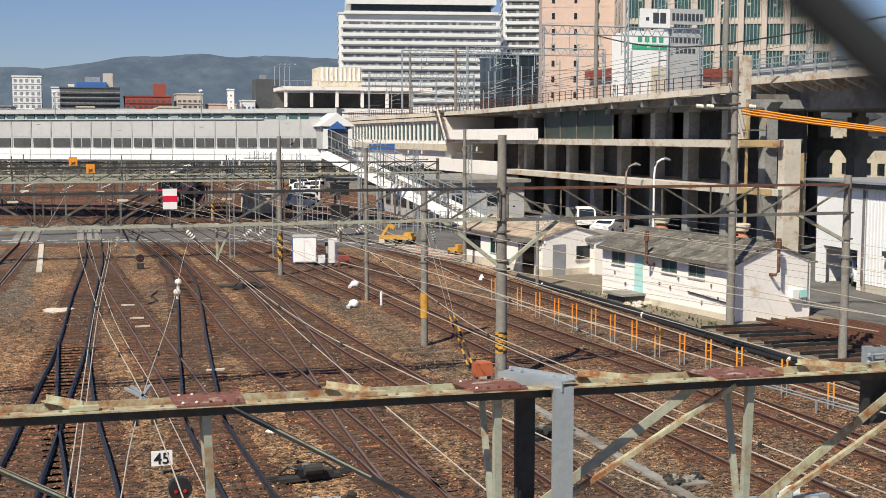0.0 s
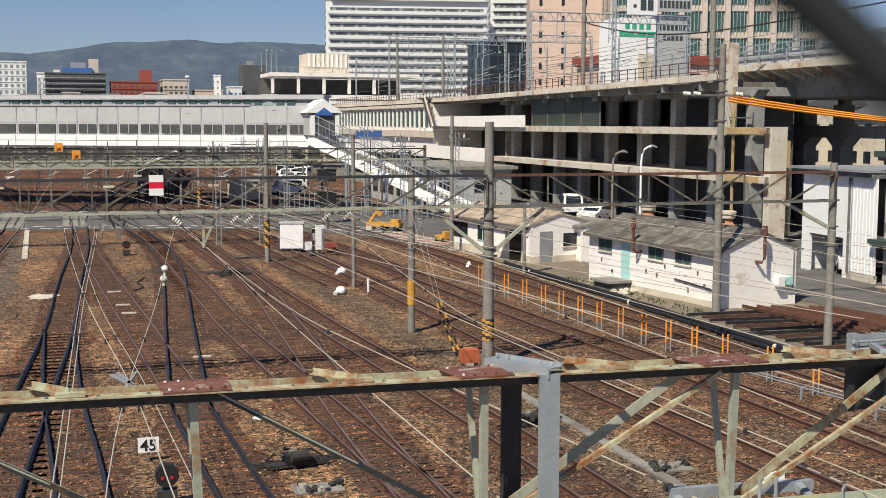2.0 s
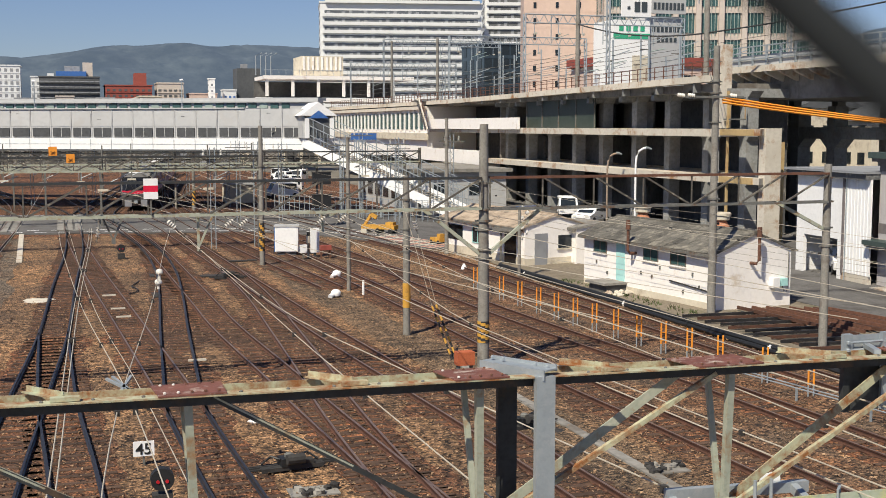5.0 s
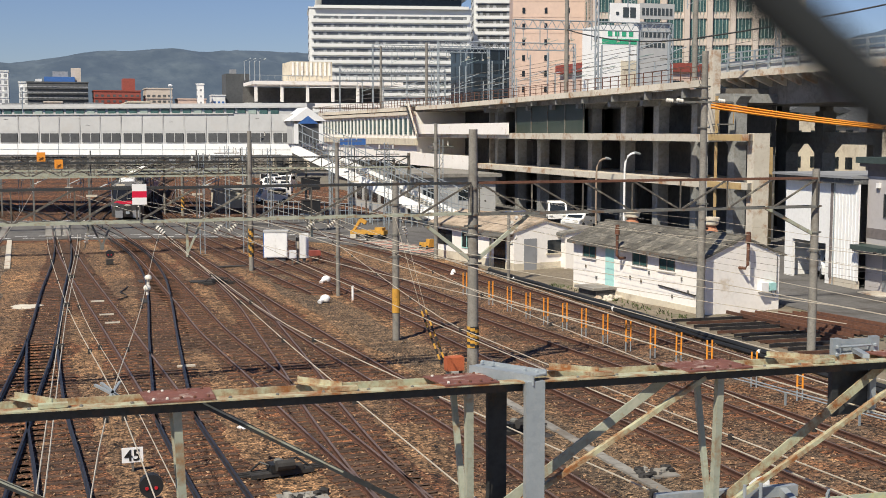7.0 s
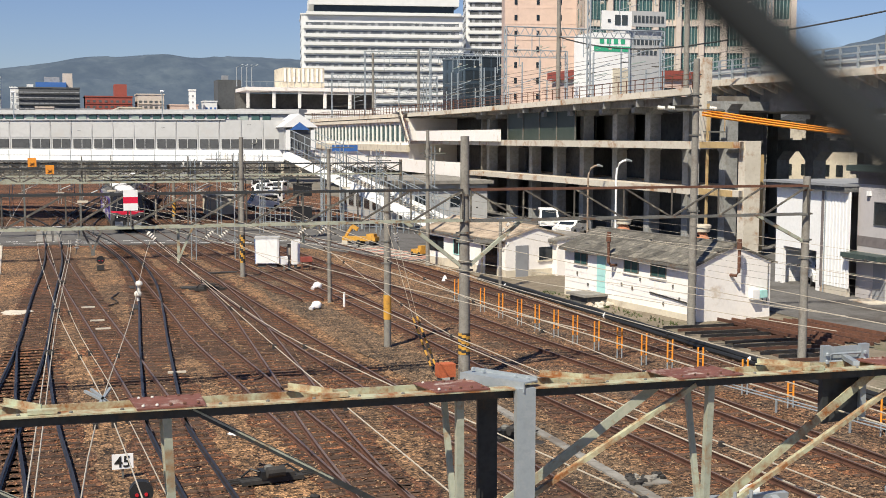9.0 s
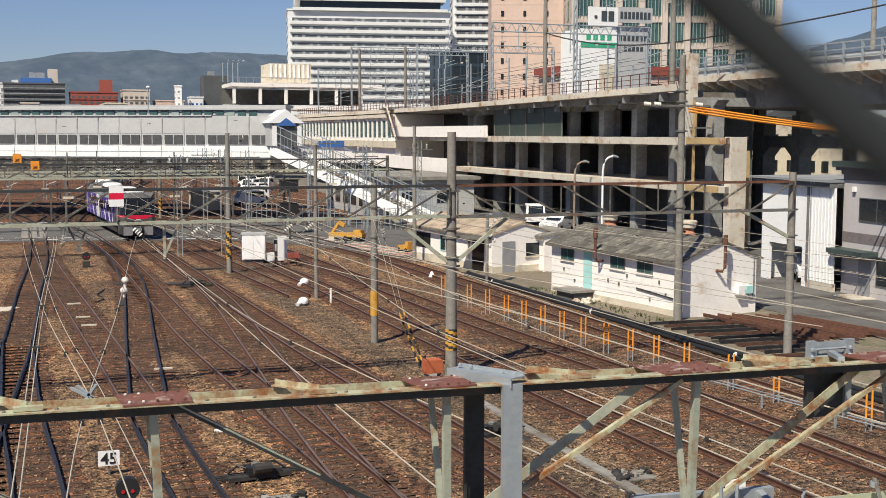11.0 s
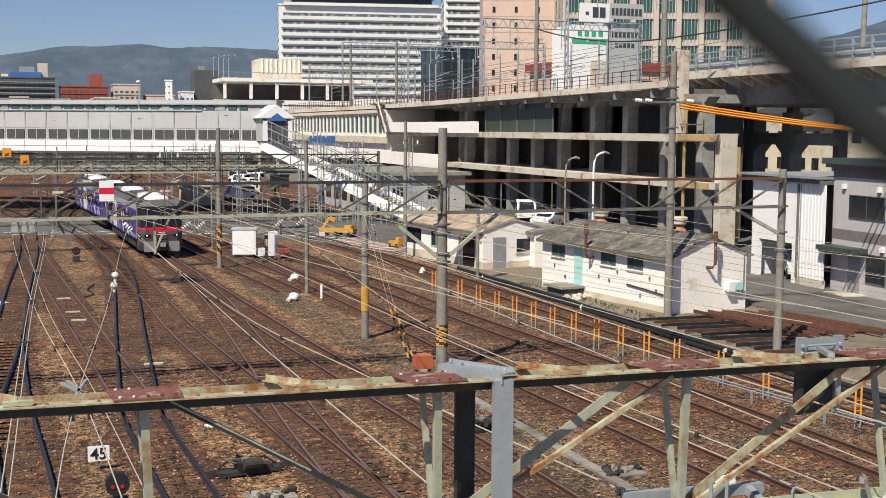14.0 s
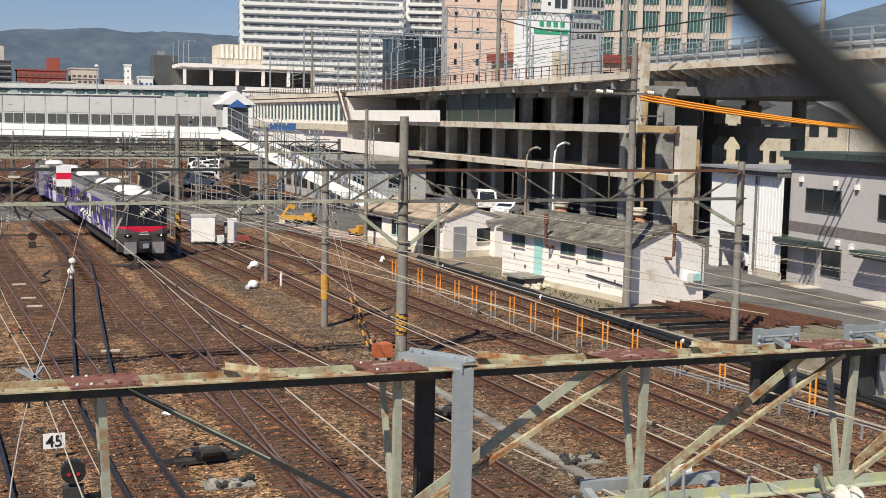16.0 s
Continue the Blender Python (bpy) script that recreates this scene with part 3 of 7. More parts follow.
        pod(1.1, 2.9, 0.78, 3.50, 3.86, TRAINWHITE).put("roof_fairing", c, "white roof fairing", smooth=True)
        M().box(-0.03, 0.06, 1.98, 0.03, 0.44, 3.0, CABGREY, Matrix.Identity(4)).put("screen_pillar", c)
        for sx in (-1, 1):
            M().beam((sx * 0.98, 0.06, 1.9), (sx * 0.80, 0.36, 3.1), 0.07, 0.05, CABGREY).put("screen_pillar", c)
            M().beam((sx * 0.25, 0.06, 2.0), (sx * 0.55, 0.24, 2.55), 0.025, 0.025, UNDER).put("wiper", c)
        M().box(-0.28, -0.02, 1.30, 0.28, 0.0, 1.44, CREAM).put("plate", c)
        for sx in (-1, 1):
            a, b = sorted((sx * 0.45, sx * 1.12))
            M().box(a, -0.03, 0.30, b, 0.25, 0.96, STEELCAR).put("skirt", c, "steel front skirt")
        M().box(-0.25, -0.45, 0.62, 0.25, 0.2, 1.0, UNDER).box(-0.17, -0.55, 0.66, 0.17, -0.42, 0.92, GALV).put("coupler", c)
        M().box(-0.35, -0.03, 1.12, 0.35, 0.02, 1.38, UNDER).put("gangway_plate", c)
        for sx in (-1, 1):
            M().box(sx * 0.72, -0.03, 1.28, sx * 1.12, 0.05, 1.42, TRAINBLACK).put("headlight_panel", c)
            M().lathe((sx * 0.95, -0.035, 1.35), [(0.0, 0.035), (0.045, 0.02), (0.045, -0.02), (0.0, -0.035)], LAMPON, 10).put("headlight", c)
        M().box(-0.2, -0.012, 1.52, 0.2, 0.012, 1.56, TRAINWHITE).put("emblem_bar", c)
    else:
        g = M()
        z = 3.62
        g.beam((-0.6, 8, z + 0.25), (0.6, 8, z + 0.25), 0.1, 0.1, GALVD).beam((0, 8, z + 0.25), (0, 9.4, z + 0.9), 0.06, 0.06, GALVD).beam((0, 9.4, z + 0.9), (0, 8.1, z + 1.6), 0.05, 0.05, GALVD).beam((-0.85, 8.1, z + 1.62), (0.85, 8.1, z + 1.62), 0.06, 0.05, GALVD)
        g.put("pantograph", c)
    return c


TRAIN_PATH = smooth_line(TRACKS["h"][0], 0.25)
TRAIN_S = [i * 0.25 for i in range(len(TRAIN_PATH))]
FRONT_Y = [(0.0, 147.5), (1.0, 142.4), (2.0, 137.2), (3.0, 132.0), (4.0, 127.0), (5.0, 121.8), (6.0, 117.2), (6.5, 115.5), (7.0, 114.0), (7.5, 112.4), (8.0, 110.8), (8.5, 109.1), (9.0, 107.0), (10.0, 101.6), (11.0, 95.6), (11.5, 92.6), (12.0, 89.8), (12.5, 87.0), (13.0, 84.0), (13.5, 81.1), (14.0, 78.5), (14.5, 76.2), (15.0, 73.9), (16.0, 69.2)]


def on_path(s):
    i = max(0, min(len(TRAIN_PATH) - 2, int(s / 0.25)))
    return TRAIN_PATH[i].lerp(TRAIN_PATH[i + 1], s / 0.25 - i)


def s_of_y(y):
    return min(range(len(TRAIN_PATH)), key=lambda i: abs(TRAIN_PATH[i].y - y)) * 0.25


cars = [car_body(True), car_body(False), car_body(False)]


def car_rows(k):
    rows = []
    for t, y in FRONT_Y:
        s = s_of_y(y) + 20.1 * k
        a, b = on_path(s + 3.4), on_path(s + 16.4)
        d = (b - a).normalized()
        o = a - d * 3.4
        rows.append((t, pose(o.x, o.y, 0.185, 0, 0, math.degrees(math.atan2(-d.x, d.y)))))
    return rows


# ---- near gantry beam: two top chords, one bottom chord, triangular section ----
NY, NB, NL = 8.7, 9.1, 8.9
gan = thing("gantry_beam", "weathered cream and rust lattice steel gantry beam", "gantry")
LICHEN = surf("lichen_paint", (0.40, 0.42, 0.34), (0.33, 0.38, 0.29), 2.5, 0.8, bump=0.3, bscale=30, stain=(0.46, 0.44, 0.20), sscale=4.5, samount=0.6)


def slope(x):
    return 6.565 - 0.0125 * (x + 0.5)


def low(x):
    return 5.25 - 0.0215 * (x - 4.04)


# Web colour holds the shade that the flange throws on it.
M().beam((-6, NY, slope(-6) - 0.05), (16, NY, slope(16) - 0.05), 0.012, 0.09, DARKPAINT_SHADE).put("top_chord", gan, "weathered steel chord web coloured dark for flange shade")
M().beam((-6, NY - 0.055, slope(-6) - 0.004), (16, NY - 0.055, slope(16) - 0.004), 0.122, 0.012, PAINTRUST).put("top_flange", gan, "cream flange with rust")
M().beam((-6, NB, slope(-6) - 0.09), (16, NB, slope(16) - 0.09), 0.012, 0.115, PAINTRUST).put("back_chord", gan, "cream paint with rust")
M().beam((-6, NB - 0.055, slope(-6) - 0.142), (16, NB - 0.055, slope(16) - 0.142), 0.11, 0.012, PAINTRUST).put("back_flange", gan, "cream paint with rust")
for a, b in ((-3.4, -2.85), (0.60, 1.09), (2.85, 3.30), (4.98, 5.60), (7.12, 7.71), (9.3, 9.9)):
    za, zb = slope((a + b) / 2) + 0.004, slope((a + b) / 2) - 0.026
    pl = [(a, NY - 0.118, za), (b, NY - 0.118, za), (b + 0.02, NB + 0.015, zb), (a - 0.02, NB + 0.015, zb)]
    pt_ = M().add(pl + [(x, y, z + 0.012) for x, y, z in pl], [(3, 2, 1, 0), (4, 5, 6, 7), (0, 1, 5, 4), (1, 2, 6, 5), (2, 3, 7, 6), (3, 0, 4, 7)], OXIDE).put("cover_plate", gan, "red oxide batten plate")
    for k in range(5):
        for y in (NY - 0.06, NB - 0.04):
            x = a + (b - a) * (k + 0.5) / 5
            M().lathe((x, y, za + 0.010 - 0.03 * (y - NY) / 0.4), [(0.012, 0.0), (0.012, 0.010), (0.006, 0.015)], CERAMIC if (k * 3 + int(x * 7)) % 4 == 0 else RUST, 6).put("bolt", pt_)
for x in (-2.15, -0.30, 1.80, 3.95, 6.08, 8.2):
    M().angle((x, NB, slope(x) - 0.012), (x + 0.26, NY - 0.02, slope(x) + 0.012), 0.05, 0.01, PAINTRUST).put("top_lug", gan)
    M().box(x + 0.16, NY - 0.09, slope(x) + 0.004, x + 0.36, NY - 0.03, slope(x) + 0.035, PAINTRUST).put("lug_foot", gan)
for x in [0.35 * i - 3 for i in range(34)]:
    M().lathe((x, NY - 0.06, slope(x) + 0.0), [(0.014, 0.0), (0.014, 0.010), (0.006, 0.016)], GALVD, 6).put("rivet", gan)
M().angle((-6, NL - 0.05, low(-6) - 0.10), (16, NL - 0.05, low(16) - 0.10), 0.10, 0.012, LICHEN).put("bottom_chord", gan, "grey-green angle steel chord with yellow lichen")
STATIONS = [0.826 + 2.273 * i for i in range(-3, 6)]
for x in STATIONS:
    M().angle((x - 0.036, NY - 0.004, slope(x) - 0.08), (x + 0.02, NL - 0.06, low(x) - 0.02), 0.060, 0.010, PAINTGREY, up=(0, 1, 0)).put("upright", gan)
    M().angle((x - 0.03, NB - 0.01, slope(x) - 0.15), (x + 0.03, NL + 0.04, low(x) - 0.02), 0.045, 0.010, PAINTGREY, up=(0, 1, 0)).put("upright", gan)
    M().box(x - 0.10, NL - 0.078, low(x) - 0.085, x + 0.14, NL - 0.068, low(x) + 0.05, PAINTGREY).put("gusset", gan)
for i, x in enumerate(STATIONS[:-1]):
    nx = STATIONS[i + 1]
    if x < 2:
        a, b, mf, mb = x + 0.16, nx - 0.08, DARKPAINT_SHADE, PAINTGREY
    else:
        a, b, mf, mb = nx - 0.17, x + 0.12, PAINTRUST, PAINTRUST if x > 4 else PAINTGREY
    M().angle((a, NY - 0.014, slope(a) - 0.06), (b, NL - 0.07, low(b) + 0.0), 0.042, 0.010, mf, up=(0, 1, 0)).put("brace", gan)
    # The lit upper leg is put in as a paler grey bar.
    if x < 2:
        M().beam((a + 0.02, NY + 0.01, slope(a) - 0.035), (b, NL - 0.04, low(b) + 0.03), 0.014, 0.055, PAINTGREY, up=(0, 1, 0)).put("brace_flange", gan, "worn grey upper flange")
    if x > 2:
        M().beam((a - 0.12, NB - 0.02, slope(a) - 0.13), (b + 0.02, NL + 0.04, low(b) + 0.0), 0.085, 0.012, mb, up=(0, 1, 0)).put("brace", gan)


def drop_post(x):
    p = thing("drop_post", "galvanised steel post bolted over the gantry beam", "post")
    M().box(x - 0.08, NY - 0.15, 3.2, x + 0.08, NY - 0.138, 6.52, GALV).box(x - 0.08, NY - 0.138, 3.2, x - 0.068, NY - 0.09, 6.52, GALV).box(x + 0.068, NY - 0.138, 3.2, x + 0.08, NY - 0.09, 6.52, GALV).box(x - 0.07, NY - 0.138, 6.40, x + 0.07, NY - 0.05, 6.52, GALV).put("channel", p)
    # Back channel takes a near-black colour for its shade.
    M().box(x - 0.20, NB + 0.03, 3.2, x - 0.02, NB + 0.05, 6.42, DARKPAINT_SHADE).box(x - 0.20, NB + 0.01, 3.2, x - 0.18, NB + 0.03, 6.42, DARKPAINT_SHADE).put("back_channel", p, "channel behind the beam coloured as in shade")
    M().beam((x - 0.26, NB + 0.12, 6.545), (x + 0.06, NY - 0.12, 6.565), 0.14, 0.012, GALV).beam((x - 0.34, NB + 0.06, 6.52), (x - 0.02, NY - 0.16, 6.53), 0.012, 0.08, GALV).beam((x - 0.19, NB + 0.16, 6.55), (x + 0.12, NY - 0.08, 6.57), 0.012, 0.05, GALV).put("clamp_plate", p)
    for dx, dy in ((-0.26, 0.46), (-0.20, 0.36), (-0.04, 0.06), (0.02, -0.05)):
        M().lathe((x + dx + 0.03, NY + dy, 6.565), [(0.016, 0.0), (0.016, 0.02), (0.007, 0.03)], GALV, 6).put("bolt", p)
    return p


drop_post(3.595)
for x in (7.03, 8.10):
    hb = thing("hanger_bracket", "grey galvanised hanger bracket behind the gantry beam", "bracket", group="hanger brackets")
    yb, z0 = NB + 0.05, slope(x) - 0.03
    M().box(x - 0.20, yb, z0 - 0.05, x + 0.20, yb + 0.012, z0 + 0.13, GALV).put("web", hb)
    # Lower web and left leg are coloured dark for the shade below.
    M().box(x - 0.21, yb - 0.006, z0 - 0.58, x + 0.19, yb + 0.012, z0 - 0.05, DARKPAINT_SHADE).put("lower_web", hb, "lower web coloured as in shade")
    for sx in (-0.25, 0.17):
        M().box(x + sx, yb - 0.05, z0 - 0.06, x + sx + 0.09, yb, z0 + 0.15, GALV).put("flange", hb)
        M().box(x + sx + 0.01, yb - 0.04, z0 - 0.58, x + sx + 0.08, yb + 0.02, z0 - 0.06, GALV if sx > 0 else DARKPAINT_SHADE).put("leg", hb)
    for dz in (0.0, 0.07):
        M().tube([(x - 0.20, yb - 0.04, z0 + dz), (x + 0.20, yb - 0.04, z0 + dz)], 0.012, GALV, 6).put("tie_rod", hb)
        for dx in (-0.21, 0.21):
            M().lathe((x + dx, yb - 0.06, z0 + dz), [(0.018, -0.01), (0.018, 0.012), (0.009, 0.02)], GALV, 6).put("bolt", hb)
    M().beam((x - 0.18, NY + 0.02, z0 + 0.055), (x + 0.02, yb, z0 + 0.03), 0.06, 0.04, GALV).put("clamp", hb)
ib = thing("insulator_bracket", "galvanised lower bracket with white ceramic insulators", "insulator")
M().beam((5.20, NY + 0.0, 5.05), (6.73, NY + 0.0, 5.02), 0.07, 0.10, GALV).beam((5.20, NY + 0.03, 5.10), (6.73, NY + 0.03, 5.07), 0.10, 0.012, GALV).put("arm", ib)
M().beam((5.0, NB + 0.05, 5.24), (6.46, NB + 0.05, 5.19), 0.07, 0.10, GALV).put("arm", ib)
for x in (5.05, 6.3):
    M().beam((x, NY, 5.06), (x, NB + 0.05, 5.2), 0.07, 0.08, GALV).put("cross_arm", ib)
for x in (5.59, 5.75):
    M().tube([(x, NY - 0.05, 4.95), (x, NY - 0.05, 5.46)], 0.016, GALV).put("bolt", ib)
    M().box(x - 0.07, NY - 0.09, 5.0, x + 0.07, NY - 0.03, 5.05, GALV).put("clamp", ib)
for x in (4.72, 6.55):
    M().tube([(x, NL - 0.09, 5.02), (x, NL - 0.09, 5.24), (x + 0.07, NL - 0.02, 5.25), (x + 0.07, NL - 0.02, 5.02)], 0.012, GALV, 6).put("u_bolt", ib)
M().add([(5.98, NB + 0.10, 5.15), (6.22, NB + 0.10, 5.14), (6.20, NB + 0.10, 5.34), (6.0, NB + 0.10, 5.31), (5.98, NB + 0.11, 5.15), (6.22, NB + 0.11, 5.14), (6.20, NB + 0.11, 5.34), (6.0, NB + 0.11, 5.31)], [(0, 1, 2, 3), (7, 6, 5, 4), (0, 4, 5, 1), (2, 6, 7, 3)], WHITEC).put("plate", ib, "small white plate")
for k, x in enumerate((7.42, 7.58)):
    c0 = Vector((x, NY - 0.15, 5.07 - 0.035 * k))
    cb = M().tube([c0 + Vector((-0.10, 0, 0.02)), c0 + Vector((-0.06, 0, 0.01)), c0 + Vector((-0.04, 0, 0.0))], 0.05, CERAMIC, 16, 0.07)
    cb.tube([c0 + Vector((-0.04, 0, 0)), c0 + Vector((0.0, 0, 0))], 0.07, CERAMIC, 18, 0.125).tube([c0, c0 + Vector((0.025, 0, 0)), c0 + Vector((0.04, 0, 0))], 0.125, CERAMIC, 18, 0.09)
    cb.put("insulator", ib, "white ribbed ceramic insulator", smooth=True)
M().tube([(7.33, NY - 0.15, 5.09), (7.26, NY - 0.1, 5.12), (7.26, NY + 0.02, 5.36)], 0.022, GALVD).tube([(7.26, NY + 0.02, 5.28), (7.26, NY + 0.02, 5.33)], 0.04, GALV, 8).put("hook", ib)
M().box(7.20, NY - 0.06, 5.02, 7.34, NL, 5.06, GALV).put("clamp", ib)

# ---- lattice gantry with concrete poles ----
GALVK = surf("sooty_steel", (0.13, 0.12, 0.105), (0.09, 0.08, 0.07), 3, 0.7, 0.2, stain=(0.30, 0.28, 0.22), sscale=3, samount=0.4)
def pole(x, y, h, r0, r1, label, band=None, collar=()):
    p = thing("utility_pole", label, "pole", pose(x, y, 0), group="poles of the yard")
    M().tube([(0, 0, -0.1), (0, 0, h * 0.5), (0, 0, h)], r0, POLE, 14, r1).put("shaft", p, smooth=True)
    if band:
        z0, z1, m1 = band
        nb, ns = 14, 16
        wb = M()
        for i in range(nb):
            for j in range(ns):
                q = [((r0 + 0.006) * math.cos(b * math.tau / ns), (r0 + 0.006) * math.sin(b * math.tau / ns), z0 + (z1 - z0) * a / nb) for a, b in ((i, j), (i, j + 1), (i + 1, j + 1), (i + 1, j))]
                wb.add(q, [(0, 1, 2, 3)], m1 if (i * 0.5 + j * 0.25) % 2 < 1 else UNDER)
        wb.put("warning_band", p, "diagonal yellow and dark warning stripes")
    for z in collar:
        M().tube([(0, 0, z), (0, 0, z + 0.07)], r0 + 0.018, GALVD, 12).put("collar", p)
        M().box(-r0 - 0.10, -0.04, z, r0 + 0.10, 0.04, z + 0.06, GALVD).put("clamp", p)
    return p


GY = 38.4
A = pole(13.75, GY, 8.55, 0.21, 0.15, "tall grey concrete gantry pole with striped base", (1.0, 1.75, YELLOW), (3.9, 4.2, 4.9, 5.2, 5.6, 6.5))
pole(27.6, GY, 7.05, 0.17, 0.14, "grey concrete gantry pole beside the asphalt yard", None, (3.9, 4.6, 5.6, 6.5))


def truss(x0, x1, y, zt0, zt1, depth, label, mat_top, mat_low, mat_d, cell=1.85, size=0.075):
    t = thing("gantry_truss", label, "gantry", group="lattice gantries")
    L = x1 - x0

    def z(x):
        return zt0 + (zt1 - zt0) * (x - x0) / L
    for dy in (-0.22, 0.22):
        M().beam((x0, y + dy, z(x0)), (x1, y + dy, z(x1)), size, size, mat_top).put("top_chord", t)
        M().beam((x0, y + dy, z(x0) - depth), (x1, y + dy, z(x1) - depth), size, size * 1.1, mat_low).put("bottom_chord", t)
    if y > 50:
        for x in (x0, x0 + L * 0.45, x1):
            M().beam((x, y, -0.05), (x, y, z(x) + 0.3), 0.16, 0.46, GALVD).put("leg", t)
    n = int(L / cell)
    for i in range(n + 1):
        x = x0 + L * i / n
        M().beam((x, y - 0.22, z(x)), (x, y - 0.22, z(x) - depth), size * 0.6, size * 0.6, mat_d).put("upright", t)
        if i < n:
            xa, xb = x0 + L * i / n, x0 + L * (i + 1) / n
            s = (x > -2.5) if x < 13.8 else x > 20.5
            M().beam((xa, y - 0.22, z(xa) - (depth if s else 0)), (xb, y - 0.22, z(xb) - (0 if s else depth)), size * 0.95, size * 0.8, mat_d).put("diagonal", t)
            if y > 50:
                M().beam((xa, y + 0.22, z(xa) - (0 if s else depth)), (xb, y + 0.22, z(xb) - (depth if s else 0)), size * 0.45, size * 0.45, mat_d).put("diagonal", t)
    return t


truss(-16, 13.6, GY, 6.72, 6.72, 1.05, "long lattice gantry with dark top chord and grey-green lower chord", DARKPAINT_SHADE, PAINTGREY, GALVK)
truss(13.9, 27.5, GY, 6.72, 6.70, 1.08, "lattice gantry bay between concrete poles", RUST, GALVD, GALVK, 1.9)
br = thing("gantry_knee_braces", "grey steel knee braces of the gantry", "brace")
for a, b in (((11.6, GY, 5.65), (13.6, GY, 4.1)), ((15.9, GY, 5.65), (13.95, GY, 4.1)), ((25.4, GY, 5.62), (27.45, GY, 4.6))):
    M().beam(a, b, 0.12, 0.12, PAINTGREY).put("knee_brace", br)
sg = thing("striped_sign", "white sign board with a red middle stripe on the gantry", "sign", pose(2.58, GY - 0.35, 6.22))
for z0, z1, mt in ((0.0, 0.22, WHITEC), (0.22, 0.42, SIGNRED), (0.42, 0.64, WHITEC)):
    M().box(-0.22, 0, z0, 0.22, 0.03, z1, mt).put("board", sg)
M().box(-0.02, 0.03, -0.5, 0.02, 0.07, 0.64, GALVD).put("bracket", sg)

# insulators that hang from the lower chord
def insulator(c, axis, r=0.085):
    c, a = Vector(c), Vector(axis).normalized()
    m = M()
    for k in range(4):
        p = c + a * k * 0.085
        m.tube([p, p + a * 0.03, p + a * 0.05], r, CERAMIC, 10, r * 0.45)
    m.tube([c - a * 0.15, c + a * 0.45], 0.018, GALVD, 6)
    return m


for x, z in ((1.0, 5.35), (4.9, 5.3), (5.35, 5.3), (7.9, 5.32), (11.2, 5.3), (8.6, 5.35), (3.3, 5.3)):
    ins = insulator((x, GY - 0.22, z), (0.25 if x > 4 else -0.2, 0, -1 if x in (11.2, 1.0) else 0.2)).tube([(x, GY - 0.22, z), (x, GY - 0.22, 5.66)], 0.02, GALVD, 6).put("insulator_string", smooth=False)
    tagged(ins, "white ceramic disc insulators under the gantry", "insulator", "insulators")
for x in (4.05, 8.1):
    v = thing("wire_support", "grey steel wire support frame under the gantry", "wire support")
    M().box(x - 0.06, GY - 0.25, 5.6, x + 0.06, GY + 0.25, 5.72, PAINTGREY).put("yoke", v)
    M().beam((x, GY, 5.65), (x, GY, 4.5 if x < 5 else 5.0), 0.08, 0.08, PAINTGREY).put("upright", v)
    M().beam((x, GY, 4.6 if x < 5 else 5.5), (x + 0.45, GY, 5.6), 0.06, 0.06, PAINTGREY).put("strut", v)

vf = thing("v_drop_frame", "dark steel v-shaped drop frame under the gantry", "wire support")
for dx in (-0.32, 0.30):
    M().beam((1.43 + dx, GY, 5.66), (1.43, GY, 4.92), 0.07, 0.06, GALVD).put("strut", vf)
M().box(1.37, GY - 0.08, 4.82, 1.49, GY + 0.08, 4.95, GALVD).put("clamp", vf)

# other poles
pole(27.64, 46.74, 12.0, 0.19, 0.14, "tall grey concrete pole against the white hut", None, (5.2, 8.6, 9.9, 10.4))
pole(11.4, 71.9, 8.5, 0.16, 0.13, "concrete pole with black and yellow striped base", (0.9, 2.6, YELLOW), (5.2, 6.0))
pole(13.12, 45.9, 6.5, 0.15, 0.13, "concrete pole with yellow painted band", None, (3.4, 4.3, 5.5))
yb = thing("yellow_sleeve", "yellow painted sleeve round a concrete pole", "sleeve", pose(13.12, 45.9, 0))
M().tube([(0, 0, 1.15), (0, 0, 2.15)], 0.162, YELLOW, 14).put("sleeve", yb)
pole(13.9, 59.5, 7.9, 0.11, 0.09, "slender concrete pole with climbing rungs", None, (2.0, 3.2, 5.0))
pole(24.1, 74.6, 9.0, 0.14, 0.11, "concrete pole with cross arms by the cream hut", None, (6.0, 7.2, 7.7))
pole(12.4, 121, 8.6, 0.17, 0.14, "far concrete pole with striped base", (0.6, 2.2, YELLOW), ())
pole(10.9, 124, 7.4, 0.12, 0.10, "far slim concrete pole", None, ())
# ---- huts and buildings beside the yard ----
def framed(x0, z0, x1, z1, parent, m, frame_mat=GALVD, glass=DKGLASS, name="window", mullion=1):
    """A window in the local plane y=0 facing -y, moved by m."""
    w = M()
    t = 0.05
    for a, b, c, d in ((x0, z0, x1, z0 + t), (x0, z1 - t, x1, z1), (x0, z0, x0 + t, z1), (x1 - t, z0, x1, z1)):
        w.box(a, -0.05, b, c, 0.02, d, frame_mat, m)
    for i in range(mullion):
        x = x0 + (x1 - x0) * (i + 1) / (mullion + 1)
        w.box(x - t / 2, -0.045, z0, x + t / 2, 0.01, z1, frame_mat, m)
    ob = w.put(name, parent)
    M().box(x0 + 0.02, -0.02, z0 + 0.02, x1 - 0.02, -0.008, z1 - 0.02, glass, m).put("pane", ob)
    return ob


